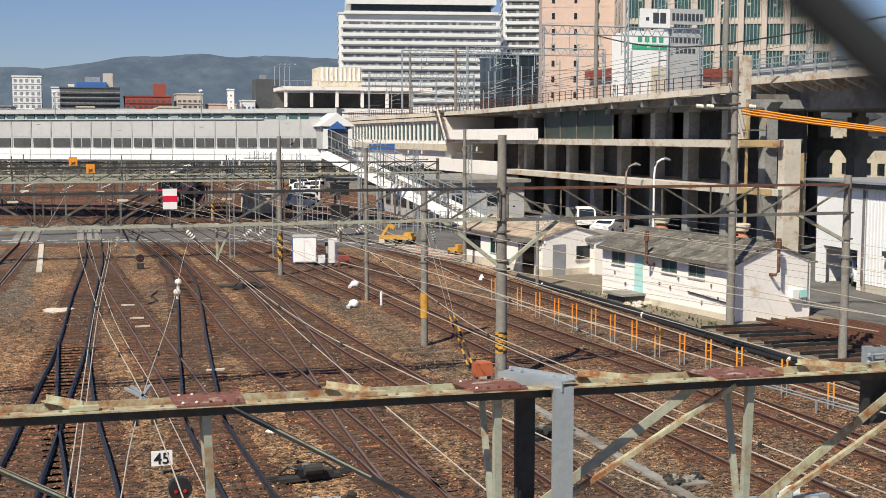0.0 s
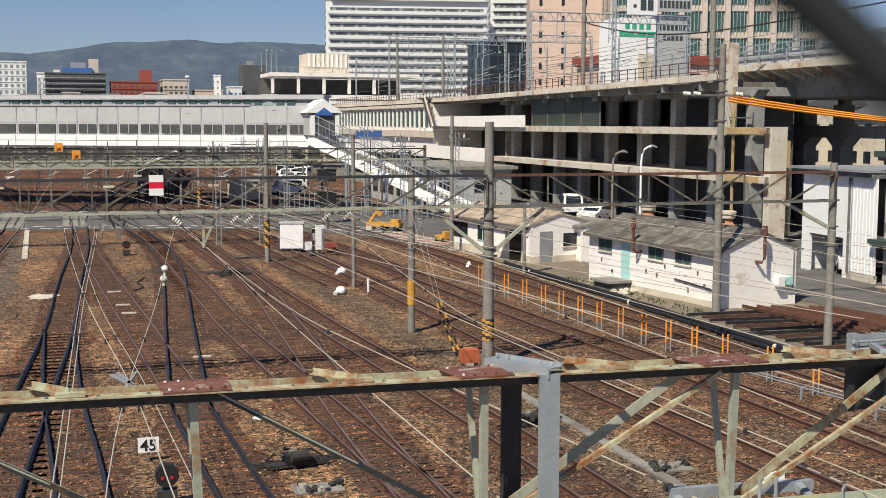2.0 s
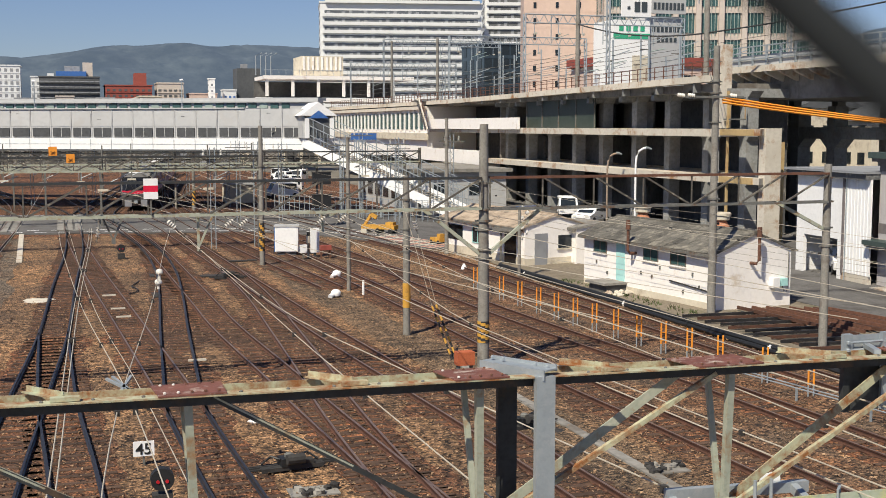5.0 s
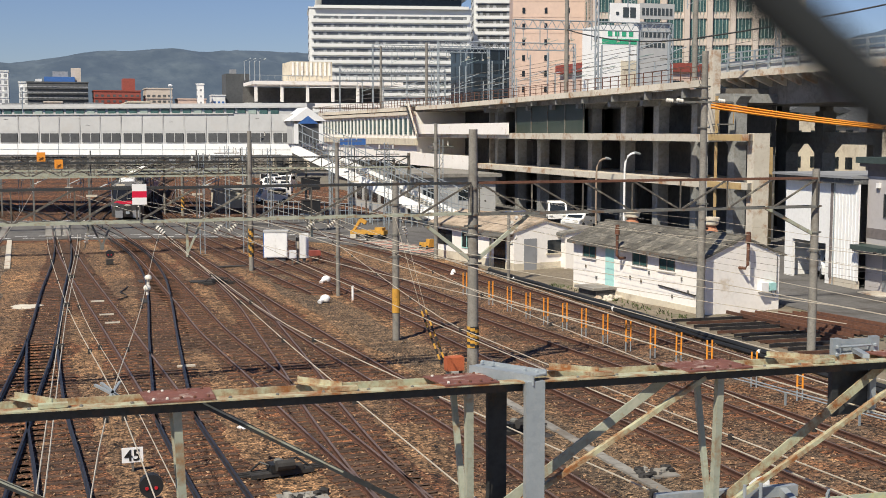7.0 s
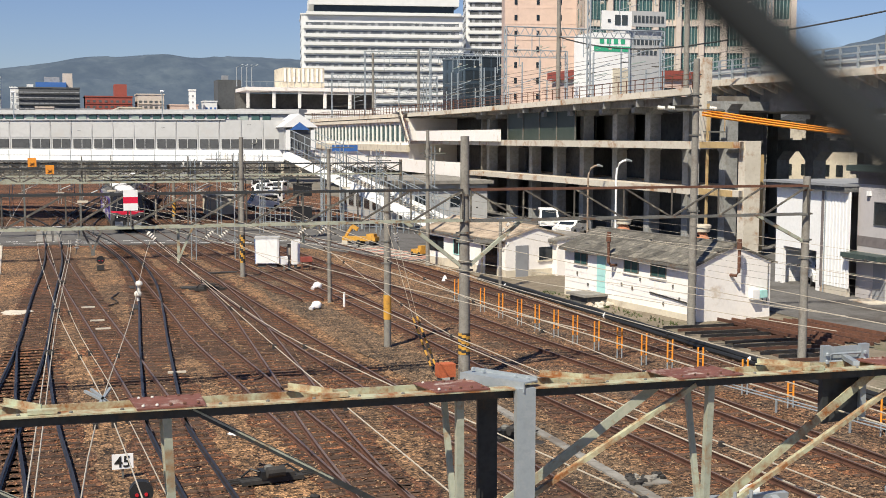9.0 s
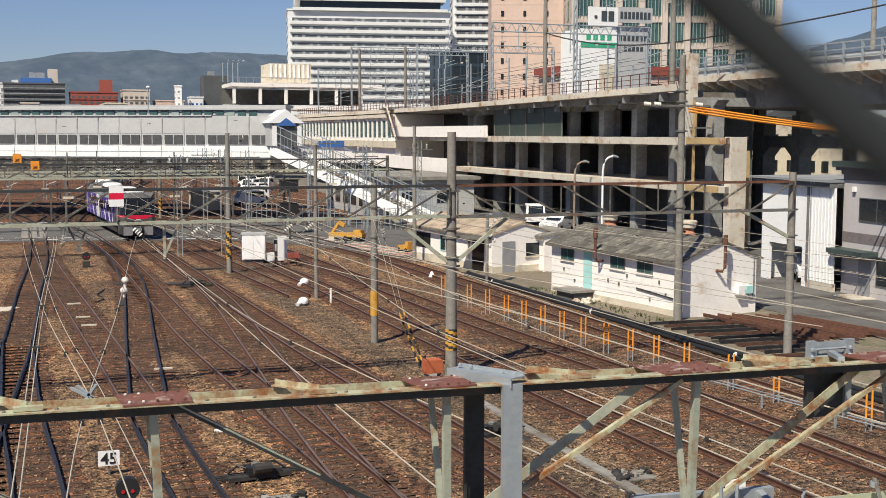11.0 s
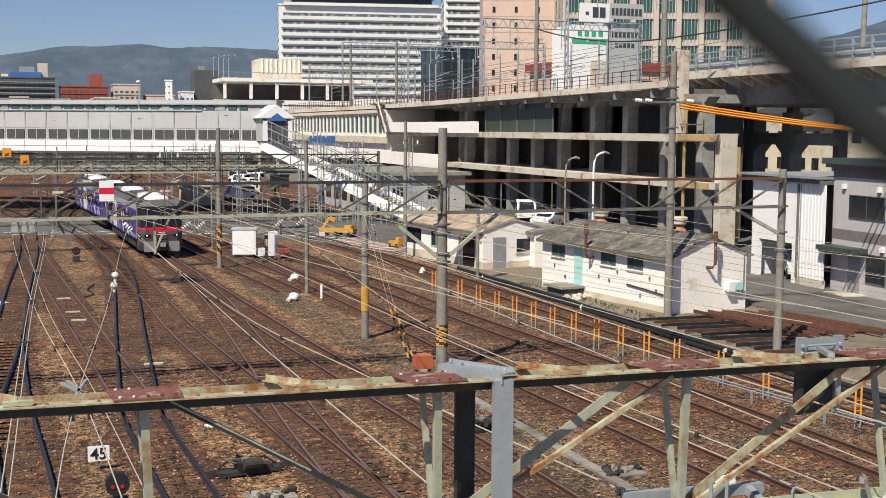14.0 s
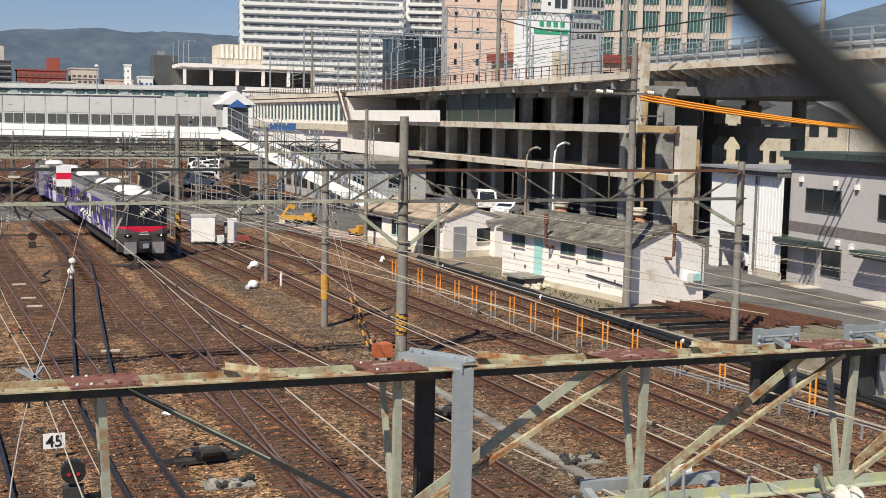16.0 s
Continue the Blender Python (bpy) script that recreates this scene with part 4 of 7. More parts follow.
def hut(o, turn, L, W, H, ridge, label, eave=0.35, roof=SLATE, wall=WHITE, verge=0.10):
    """Long side on local x from 0 to L facing -y, width W along +y, ridge along x."""
    h = thing("hut", label, "hut", pose(o[0], o[1], 0.0, 0, 0, turn))
    M().prism([(0, 0), (L, 0), (L, W), (0, W)], -0.1, H, wall).put("wall", h)
    for x in (0.0, L - 0.12):
        gbl = M().add([(x, 0, H), (x, W, H), (x, W / 2, ridge - 0.06), (x + 0.12, 0, H), (x + 0.12, W, H), (x + 0.12, W / 2, ridge - 0.06)], [(0, 2, 1), (3, 4, 5), (0, 3, 5, 2), (1, 2, 5, 4), (0, 1, 4, 3)], wall)
        gbl.put("gable", h)
    for s in (0, 1):
        ya, ym = (-eave, W / 2) if s == 0 else (W + eave, W / 2)
        za = H - eave * (ridge - H) / (W / 2)
        n, rows = int((L + 2 * verge) / 0.62), 5
        base = M().add([(-verge, ya, za), (L + verge, ya, za), (L + verge, ym, ridge), (-verge, ym, ridge), (-verge, ya, za - 0.09), (L + verge, ya, za - 0.09), (L + verge, ym, ridge - 0.09), (-verge, ym, ridge - 0.09)], [(0, 1, 2, 3), (7, 6, 5, 4), (0, 4, 5, 1), (1, 5, 6, 2), (3, 2, 6, 7), (0, 3, 7, 4)], roof)
        rf = base.put("roof", h, "lichen-stained grey slate roof")
        if s == 0:
            d = Vector((0, ym - ya, ridge - za))
            up = Vector((0, -d.z, d.y)).normalized() * (1 if d.y > 0 else -1)
            rnd = random.Random(3)
            for j in range(rows):
                for i in range(n):
                    x = -verge + (L + 2 * verge) * i / n
                    p = Vector((x, ya, za)) + d * (j / rows) + up * (0.004 + 0.01 * rnd.random())
                    q = d / rows * 1.06
                    wd = (L + 2 * verge) / n - 0.015
                    th = up * (0.016 + 0.012 * rnd.random())
                    c = [p, p + Vector((wd, 0, 0)), p + Vector((wd, 0, 0)) + q, p + q]
                    M().add(c + [k + th for k in c], [(4, 5, 6, 7), (0, 1, 5, 4), (1, 2, 6, 5), (3, 0, 4, 7), (2, 3, 7, 6)], SLATE2 if roof is SLATE else roof).put("roof_slate", rf)
    M().box(-verge, W / 2 - 0.12, ridge - 0.02, L + verge, W / 2 + 0.12, ridge + 0.06, roof).put("ridge_cap", h)
    M().box(-verge, -eave - 0.03, H - eave * (ridge - H) / (W / 2) - 0.14, L + verge, -eave, H - eave * (ridge - H) / (W / 2) - 0.02, GALVD).put("eave_board", h)
    return h


SLATE2 = surf("roof_slate", (0.15, 0.14, 0.12), (0.085, 0.08, 0.07), 3.0, 0.95, bump=0.5, bscale=20, stain=(0.24, 0.22, 0.18), sscale=2.0, samount=0.45, vary=0.3)
I4 = Matrix.Identity(4)
# hut beside the yard: long wall runs from far corner to near corner
h1 = hut((26.68, 58.37), -81.5, 11.05, 4.4, 2.78, 3.6, "white rendered hut with a lichen-stained slate roof")
for x0 in (0.96, 5.42, 7.60):
    framed(x0, 1.82, x0 + 1.2, 2.46, h1, I4, GALVD, TEALGLASS)
    M().box(x0 - 0.05, -0.10, 1.76, x0 + 1.25, 0.0, 1.82, WHITE).put("window_sill", h1)
M().box(3.05, -0.03, 0.25, 3.80, 0.0, 2.55, AQUA).put("door", h1, "pale aqua painted door")
M().box(0, -0.02, -0.05, 11.05, 0.0, 0.32, CREAM).put("plinth", h1)
R90 = Matrix.Translation((11.05, 0, 0)) @ Matrix.Rotation(radians(90), 4, "Z")
M().box(3.10, -0.3, 0.95, 3.5, 0.0, 1.4, WHITEC, R90).put("meter_box", h1)
M().box(3.62, -0.25, 1.0, 4.02, 0.0, 1.35, AQUA, R90).put("meter_box", h1)
M().tube([R90 @ Vector(p) for p in ((3.8, -0.12, 1.0), (3.9, -0.12, 0.75), (4.1, -0.1, 0.7), (4.2, -0.06, 1.25), (4.2, -0.06, 2.6))], 0.02, GALVD, 6).put("conduit", h1)


def flue(h, base, out, up, cap):
    f = thing("flue_pipe", "rusty stove flue pipe with a tall cowl on the hut wall", "flue", h.matrix_basis.copy(), group="flue pipes")
    b, o = Vector(base), Vector(out)
    M().tube([b, b + o * 0.7, b + o + Vector((0, 0, 0.15)), b + o + Vector((0, 0, up))], 0.075, RUST if cap else GALVD, 10).put("pipe", f)
    M().tube([b + o + Vector((0, 0, up)), b + o + Vector((0, 0, up + 0.5))], 0.13, RUST, 10, 0.10).put("cowl", f)
    return f


flue(h1, R90 @ Vector((1.95, 0, 2.15)), (R90.to_3x3() @ Vector((0.12, -0.45, 0))), 1.2, True)
flue(h1, Vector((4.75, 0, 2.1)), Vector((0, -0.5, 0)), 1.2, True)
for i, (x, z, wd) in enumerate(((6.1, 1.0, 0.08), (2.2, 0.75, 0.1), (8.6, 0.55, 0.08), (9.8, 0.9, 0.07), (1.2, 1.25, 0.08), (6.75, 1.5, 0.08), (9.3, 1.45, 0.07), (5.2, 1.1, 0.09), (10.5, 1.3, 0.07))):
    M().box(x, -0.06, z, x + wd, -0.0, z + 0.16, GALVD).put("vent", h1)
M().beam((7.59, -0.05, 1.05), (10.4, -0.05, 0.87), 0.05, 0.06, UNDER).put("wall_cable_tray", h1)

h2 = hut((24.75, 77.0), -80.7, 10.6, 4.4, 2.45, 3.1, "cream and white hut with a rusty brown roof", 0.4, surf("tan_roof", (0.46, 0.37, 0.28), (0.37, 0.29, 0.215), 1, 0.9, vary=0.12, stain=(0.16, 0.13, 0.1), sscale=1, samount=0.4), WHITE)
framed(4.0, 0.9, 5.4, 2.0, h2, I4, AQUA, DKGLASS)
M().box(8.2, -0.03, 0.0, 9.6, 0.01, 2.0, DKGLASS).put("doorway", h2)
M().box(0.4, -0.03, 0.9, 2.6, 0.0, 1.9, DKGLASS).put("window", h2)
M().box(0, -0.025, -0.05, 10.6, 0.0, 0.5, CREAM).put("plinth", h2)
RG = Matrix.Translation((10.6, 0, 0)) @ Matrix.Rotation(radians(90), 4, "Z")
M().box(0.7, -0.04, 0.0, 1.6, 0.0, 1.95, CITYGREY, RG).put("side_door", h2, "grey side door")
M().box(2.4, -0.04, 1.0, 3.5, 0.0, 1.8, DKGLASS, RG).put("side_window", h2)
M().box(2.3, -0.1, 0.92, 3.6, 0.0, 1.0, CREAM, RG).put("side_sill", h2)
M().box(0.0, -0.03, -0.05, 4.4, 0.0, 0.45, CREAM, RG).put("side_plinth", h2)
M().box(8.0, -1.6, 2.1, 10.4, 0.0, 2.2, SLATE).put("porch_roof", h2)
M().box(8.05, -1.5, 0, 8.15, -1.4, 2.1, GALVD).put("porch_post", h2)
M().box(10.2, -1.5, 0, 10.3, -1.4, 2.1, GALVD).put("porch_post", h2)
h3 = hut((29.6, 69.6), -86.0, 3.2, 3.6, 2.3, 2.55, "small white annex hut with a flat roof", 0.3, CONCD, WHITE)

# grey two-storey building and white shed
gb = thing("grey_building", "two-storey grey rendered building with dark green eaves", "building", pose(41.05, 52.6, 0, 0, 0, -90 - 3.0))
M().prism([(0, 0), (24, 0), (24, 14), (0, 14)], 0.0, 6.6, GREYWALL).put("wall", gb)
M().box(-0.02, -0.03, 6.1, 24.1, 0.0, 6.6, GREYBAND).put("eave_band", gb, "brown-grey band under the eaves")
M().box(-0.3, -0.35, 6.6, 24.4, 14.3, 6.78, GREYBAND).put("soffit", gb)
M().box(-0.45, -0.5, 6.78, 24.5, 14.5, 7.1, ROOFEDGE).put("roof_edge", gb, "dark green metal roof edge")
M().box(-0.01, -0.012, 2.82, 24, 0.0, 3.36, GREYBAND).put("wall_band", gb, "brown-grey band between the storeys")
for x0, z0, x1, z1 in ((1.42, 3.98, 4.35, 5.22), (7.2, 3.98, 8.75, 5.25), (12.2, 4.0, 15.0, 5.25), (3.0, 0.75, 4.6, 2.25), (9.5, 0.75, 11.5, 2.25)):
    framed(x0, z0, x1, z1, gb, I4, CITYDARK, DKGLASS, mullion=1 if x1 - x0 > 2 else 0)
for x in (0.2, 6.8):
    cn = M().box(x - 0.2, -1.0, 2.25, x + 2.9, 0.0, 2.5, ROOFEDGE).box(x - 0.15, -0.9, 2.15, x + 2.8, 0.0, 2.25, GREYBAND).put("canopy", gb, "dark green door canopy")
    M().box(x + 1.3, -0.03, 0.05, x + 2.3, 0.0, 2.0, CITYGREY).put("door", gb)
    M().box(x + 0.9, -1.2, 0.0, x + 2.8, 0.0, 0.12, CONC).put("door_step", gb)
for x, z in ((0.9, 5.5), (3.8, 5.45), (5.5, 5.35), (8.4, 5.4), (10.3, 5.4), (5.3, 2.35), (8.2, 2.3), (4.2, 2.45)):
    M().box(x, -0.16, z, x + 0.22, 0.0, z + 0.26, WHITEC).box(x + 0.03, -0.13, z - 0.06, x + 0.19, -0.02, z, GREYBAND).put("vent_hood", gb)

SHEDROOF = surf("shed_roof_edge", (0.10, 0.105, 0.11), (0.075, 0.08, 0.085), 1, 0.6, stain=(0.30, 0.30, 0.29), sscale=1.5, samount=0.2)
sh = thing("white_shed", "white metal-clad shed with an open vehicle bay", "shed", pose(40.9, 59.75, 0, 0, 0, -90 - 3.0))
M().box(0, 0, 2.25, 4.6, 0.2, 5.65, WHITEC).put("upper_wall", sh)
M().box(0, 0, 0, 0.8, 0.2, 2.25, WHITEC).put("pier", sh)
M().box(4.2, 0, 0, 4.6, 0.2, 2.25, WHITEC).put("pier", sh)
M().box(2.7, 0.05, 0, 2.78, 0.13, 2.25, GALV).put("door_post", sh)
M().box(0, 0.2, 0, 0.2, 9, 5.65, WHITEC).box(0, 8.8, 0, 7.1, 9, 5.65, WHITEC).put("side_wall", sh)
for i in range(16):
    M().box(4.80 + i * 0.15, -0.03 if i % 2 else 0.0, 0.5, 4.95 + i * 0.15, 0.05, 5.65, WHITEC).put("cladding_sheet", sh)
M().box(4.6, 0.0, 0, 7.1, 0.2, 0.5, CONC).put("plinth", sh)
M().box(4.62, -0.06, 0.4, 4.78, 0.05, 5.65, GREYBAND).put("downpipe", sh, "brown downpipe")
M().tube([(5.0, -0.06, 0.0), (5.0, -0.06, 5.65)], 0.035, GALV, 6).put("rain_pipe", sh)
M().box(-0.6, -0.35, 5.65, 7.15, 9.3, 5.95, SHEDROOF).box(-0.75, -0.5, 5.95, 7.2, 9.4, 6.08, CITYGREY).put("roof", sh, "dark grey flat roof edge")


# ---- parked cars ----
def car(x, y, turn, paint, label, van=False):
    c = thing("parked_car", label, "car", pose(x, y, 0.08 if y < 120 else 0.0, 0, 0, turn), group="parked cars")
    zt = 1.85 if van else 1.45
    prof = [(-2.1, 0.35), (-2.15, 0.75), (-1.3, 0.95), (-0.7, zt - 0.08), (-0.2, zt), (1.5, zt), (2.05, 1.0), (2.1, 0.4)] if not van else [(-1.75, 0.35), (-1.8, 0.9), (-1.55, 1.0), (-1.1, zt), (1.7, zt), (1.78, 0.4)]
    n = len(prof)
    vs = [(x2, s * (0.82 if z > 1.0 else 0.88), z) for s in (-1, 1) for x2, z in prof]
    M().add(vs, [tuple(range(n)), tuple(range(n, 2 * n))[::-1]] + [(i, i + n, (i + 1) % n + n, (i + 1) % n) for i in range(n)], paint).put("body", c)
    for s in (-1, 1):
        M().box(-0.75, s * 0.835, 1.0, 1.5, s * 0.86, zt - 0.15, DKGLASS).put("side_window", c)
        for wx in (-1.35, 1.3):
            M().tube([(wx, s * 0.7, 0.3), (wx, s * 0.92, 0.3)], 0.31, BLACK, 14).put("wheel", c)
    p, q = prof[2], prof[3]
    M().add([(p[0] - 0.03, -0.7, p[1] + 0.05), (p[0] - 0.03, 0.7, p[1] + 0.05), (q[0] - 0.03, 0.66, q[1] - 0.06), (q[0] - 0.03, -0.66, q[1] - 0.06)], [(0, 1, 2, 3)], DKGLASS).put("windscreen", c)
    for s in (-0.6, 0.6):
        M().box(prof[1][0] - 0.02, s - 0.16, 0.62, prof[1][0] + 0.1, s + 0.16, 0.76, CERAMIC).put("headlight", c)
    return c


car(42.8, 57.6, 60, WHITEC, "white car parked inside the shed bay")
car(44.6, 101.5, 70, WHITEC, "white minivan parked in the yard", True)
car(43.6, 94, 40, WHITEC, "white car parked in the yard")
car(36.5, 72, 80, WHITEC, "white car parked behind the hut")
for i, (x, y) in enumerate(((24.5, 139), (30.5, 172), (33, 188), (27, 150), (34, 178), (29.5, 160), (36, 195))):
    car(x, y, 10 + 50 * (i % 3), WHITEC, "white van parked below the bridge", True)

# ---- concrete station viaduct ----
VX = 46.0
CONCC = surf("column_concrete", (0.31, 0.315, 0.31), (0.24, 0.245, 0.24), 0.6, 0.92, bump=0.15, bscale=14, stain=(0.22, 0.20, 0.18), sscale=0.8, samount=0.4)
SCREEN = surf("green_screen", (0.030, 0.048, 0.038), (0.05, 0.065, 0.055), 0.5, 0.5)
vd = thing("station_viaduct", "old concrete station viaduct with open floors and rust-streaked slabs", "viaduct")
for y0, y1, z0, z1, x0, mt, nm in ((76.0, 128, 4.28, 4.80, VX, CONC, "floor_slab"), (76.0, 150, 7.68, 8.25, VX, CONC, "floor_slab"), (78, 210, 11.0, 11.62, VX + 0.5, CONCD, "deck_slab")):
    if z0 > 10:
        M().box(x0, y0, z0, x0 + 22, y1, z1, mt).put(nm, vd)
    else:
        M().prism([(x0, y0), (x0 + 0.6, y0), (x0 + 0.9, 82.2), (x0 + 6.55, 82.2), (x0 + 6.55, y1), (x0, y1)], z0, z1, mt).put(nm, vd)
for i in range(22):
    y = 78 + i * 6.0
    za, zb = max(0.0, (138 - y) / 61 * 0.5), max(0.0, (132 - y) / 61 * 0.5)
    c = [(x, yy, z + dz) for yy, dz in ((y, za), (y + 5.94, zb)) for x, z in ((VX - 0.36, 11.22), (VX + 0.5, 11.22), (VX + 0.5, 11.6), (VX - 0.12, 11.72), (VX - 0.36, 11.72))]
    M().add(c, [(4, 3, 2, 1, 0), (5, 6, 7, 8, 9), (0, 1, 6, 5), (1, 2, 7, 6), (2, 3, 8, 7), (3, 4, 9, 8), (4, 0, 5, 9)], CONCRUST if i % 3 else CONC).put("parapet_panel", vd)
    for k in range(4):
        dz = za + (zb - za) * k / 4
        M().box(VX - 0.22, y + k * 1.5, 11.6 + dz, VX - 0.16, y + k * 1.5 + 0.06, 12.75 + dz, RUST).put("rail_post", vd)
    for z in (12.72, 12.35, 11.95):
        M().beam((VX - 0.19, y, z + za), (VX - 0.19, y + 6, z + zb), 0.045, 0.045, RUST).put("rail_bar", vd)
    M().box(VX - 0.22, y + 2.6, 10.98, VX + 0.4, y + 2.8, 11.25 + zb, CONCC).put("edge_corbel", vd)
for y in (76.6, 82.0, 88.2, 94.2, 100.9, 107.0, 113.2, 119.4, 125.6):
    for k, x in enumerate((VX + 1.9,)):
        M().box(x, y, 0, x + 1.0, y + 0.9, 11.2, CONCC).put("column", vd)
        for z, zz in ((4.28, 0.28), (7.68, 0.28), (11.0, 0.5)):
            for s in (-1, 1):
                ya = y if s < 0 else y + 0.9
                M().add([(x, ya, z), (x, ya + s * zz * 1.3, z), (x, ya, z - zz), (x + 1.0, ya, z), (x + 1.0, ya + s * zz * 1.3, z), (x + 1.0, ya, z - zz)], [(0, 1, 2), (5, 4, 3), (1, 4, 5, 2), (0, 3, 4, 1)], CONCC).put("haunch", vd)
    M().box(VX + 0.5, y + 0.2, 10.55, VX + 6.5, y + 0.7, 11.2, CONCC).put("deck_beam", vd)
for i in range(9):
    M().box(VX + 15, 77.7 + i * 6.2, 0, VX + 15.8, 78.5 + i * 6.2, 11.2, CONCD).put("column", vd)
# Walls added to keep light out; the back one is coloured as shade.
M().box(VX + 6.6, 79, 0, VX + 7.0, 210, 11.1, INSHADE).put("back_wall", vd)
M().box(VX + 1.5, 127, 0, VX + 6.6, 127.3, 11.1, CONCD).put("end_wall", vd)
# Added partitions; the lower ones carry the interior shade in their colour.
for i in range(5):
    y = 95 + i * 8
    M().box(VX + 3.5, y, 4.5 if i % 2 else 0, VX + 3.8, y + 4.2, 7.4 if i % 2 else 3.8, INSHADE).put("partition", vd)
    M().box(VX + 5, y + 2, 8.25, VX + 5.2, y + 8, 11.0, CONCD).put("partition", vd)
M().box(VX + 0.9, 100.6, 8.25, VX + 0.96, 117.6, 11.2, SCREEN).put("glazing", vd, "dark green netting screen")
for i in range(5):
    M().box(VX + 0.82, 100.6 + i * 4.2, 8.25, VX + 0.9, 100.7 + i * 4.2, 11.2, GALVD).put("glazing_bar", vd)
M().box(VX - 0.25, 117, 8.1, VX - 0.1, 149, 9.35, WHITE).put("balcony_wall", vd, "white balcony wall")
M().box(VX - 0.3, 128, 4.0, VX + 0.25, 149.9, 5.6, WHITE).put("low_wing", vd, "white low wing")
M().box(VX + 0.3, 129, 0, VX + 10, 150, 3.7, CREAM).put("ground_wall", vd)
ws = thing("station_wing", "white station wing with a row of narrow windows", "building")
M().box(VX - 0.2, 150, 4, VX + 20, 212, 11.0, WHITE).put("wall", ws)
for i in range(26):
    y = 152 + i * 2.3
    w = M().box(VX - 0.3, y, 8.0, VX - 0.19, y + 1.2, 10.2, TEALGLASS).put("window", ws)
    M().box(VX - 0.42, y + 1.25, 7.8, VX - 0.2, y + 1.75, 10.5, WHITE).put("pier", ws)
M().box(VX - 0.7, 149.5, 6.6, VX - 0.2, 212, 7.5, CREAM).put("ledge", ws)
M().box(VX - 0.7, 150, 10.6, VX - 0.2, 212, 11.05, CONCRUST).put("ledge", ws)
st = thing("outside_stair", "weathered steel stair hanging from the viaduct deck", "stair")
for dy in (0, 0.9):
    M().beam((VX - 1.4, 146 + dy, 8.0), (VX - 1.4, 150 + dy, 12.0), 0.12, 0.3, CONCRUST).put("stringer", st)
    M().beam((VX - 1.4, 146 + dy, 9.0), (VX - 1.4, 150 + dy, 13.0), 0.06, 0.06, RUST).put("handrail", st)
M().box(VX - 1.9, 150, 11.6, VX - 0.3, 151.6, 11.75, GALVD).put("landing", st)
for i in range(14):
    M().box(VX - 1.8, 146.2 + i * 0.28, 8.1 + i * 0.28, VX - 1.0, 146.6 + i * 0.28, 8.15 + i * 0.28, GALVD).put("tread", st)

# yellow-painted end bay and elevated road
eb = thing("viaduct_end_frame", "concrete end frame of the viaduct with ochre stained faces", "frame")
OCHRE = surf("ochre_concrete", (0.50, 0.36, 0.17), (0.42, 0.30, 0.15), 0.6, 0.9, stain=(0.3, 0.17, 0.07), sscale=0.7, samount=0.4)
M().box(VX + 0.6, 72.0, 0, VX + 1.85, 72.85, 8.3, CONC).put("column", eb)
M().box(VX + 0.3, 77.1, 8.3, VX + 0.9, 77.8, 14.4, CONC).put("column", eb)
for z in (7.7, 4.28):
    M().add([(VX, 71.8, z + 0.1), (VX + 0.6, 72.2, z + 0.1), (VX + 0.6, 76, z), (VX, 76, z), (VX, 71.8, z + 0.55), (VX + 0.6, 72.2, z + 0.55), (VX + 0.6, 76, z + 0.55), (VX, 76, z + 0.55)], [(3, 2, 1, 0), (4, 5, 6, 7), (0, 1, 5, 4), (1, 2, 6, 5), (3, 0, 4, 7)], CONC).put("beam", eb)
    M().box(VX - 0.1, 72.6, z + 0.08, VX - 0.004, 77, z + 0.53, OCHRE).put("stained_face", eb)
for z0, z1 in ((0.0, 4.2), (4.85, 7.65), (8.3, 11.0)):
    M().box(VX + 0.15, 76.3, z0, VX + 0.28, 76.5, z1, OCHRE).put("stained_column", eb)
M().box(VX + 0.2, 76.2, 8.9, VX + 1.6, 77.0, 9.0, GALVD).put("service_platform", eb)
for x in (VX + 0.25, VX + 1.5):
    M().box(x, 76.2, 9.0, x + 0.05, 76.25, 10.0, OCHRE).put("platform_rail", eb)

for y in (74.5,):
    M().box(VX + 3.5, y, 0, VX + 3.8, y + 0.4, 7.3, OCHRE).put("column", eb)
for y in (80.0, 84.9):
    M().box(58, y, 0, 59.2, y + 1.05, 10.0, CONCC).put("column", eb)
    for s in (-1, 1):
        ya = y if s < 0 else y + 1.05
        M().add([(58, ya, 7.45), (58, ya + s * 0.9, 7.45), (58, ya, 6.7), (59.2, ya, 7.45), (59.2, ya + s * 0.9, 7.45), (59.2, ya, 6.7)], [(0, 1, 2), (5, 4, 3), (1, 4, 5, 2), (0, 3, 4, 1)], CONCC).put("haunch", eb)
M().box(58.05, 75.1, 7.42, 59.15, 88.0, 8.36, CONCC).put("cross_beam", eb)
er = thing("elevated_road", "concrete elevated road with bracketed edge and pipe rail", "viaduct")
EX = 50.0


M().box(EX + 1.6, 20, 10.45, EX + 15, 84, 12.5, CONCD).put("girder", er)
M().box(EX, 20, 12.52, EX + 16, 84, 13.0, CONC).put("deck", er)
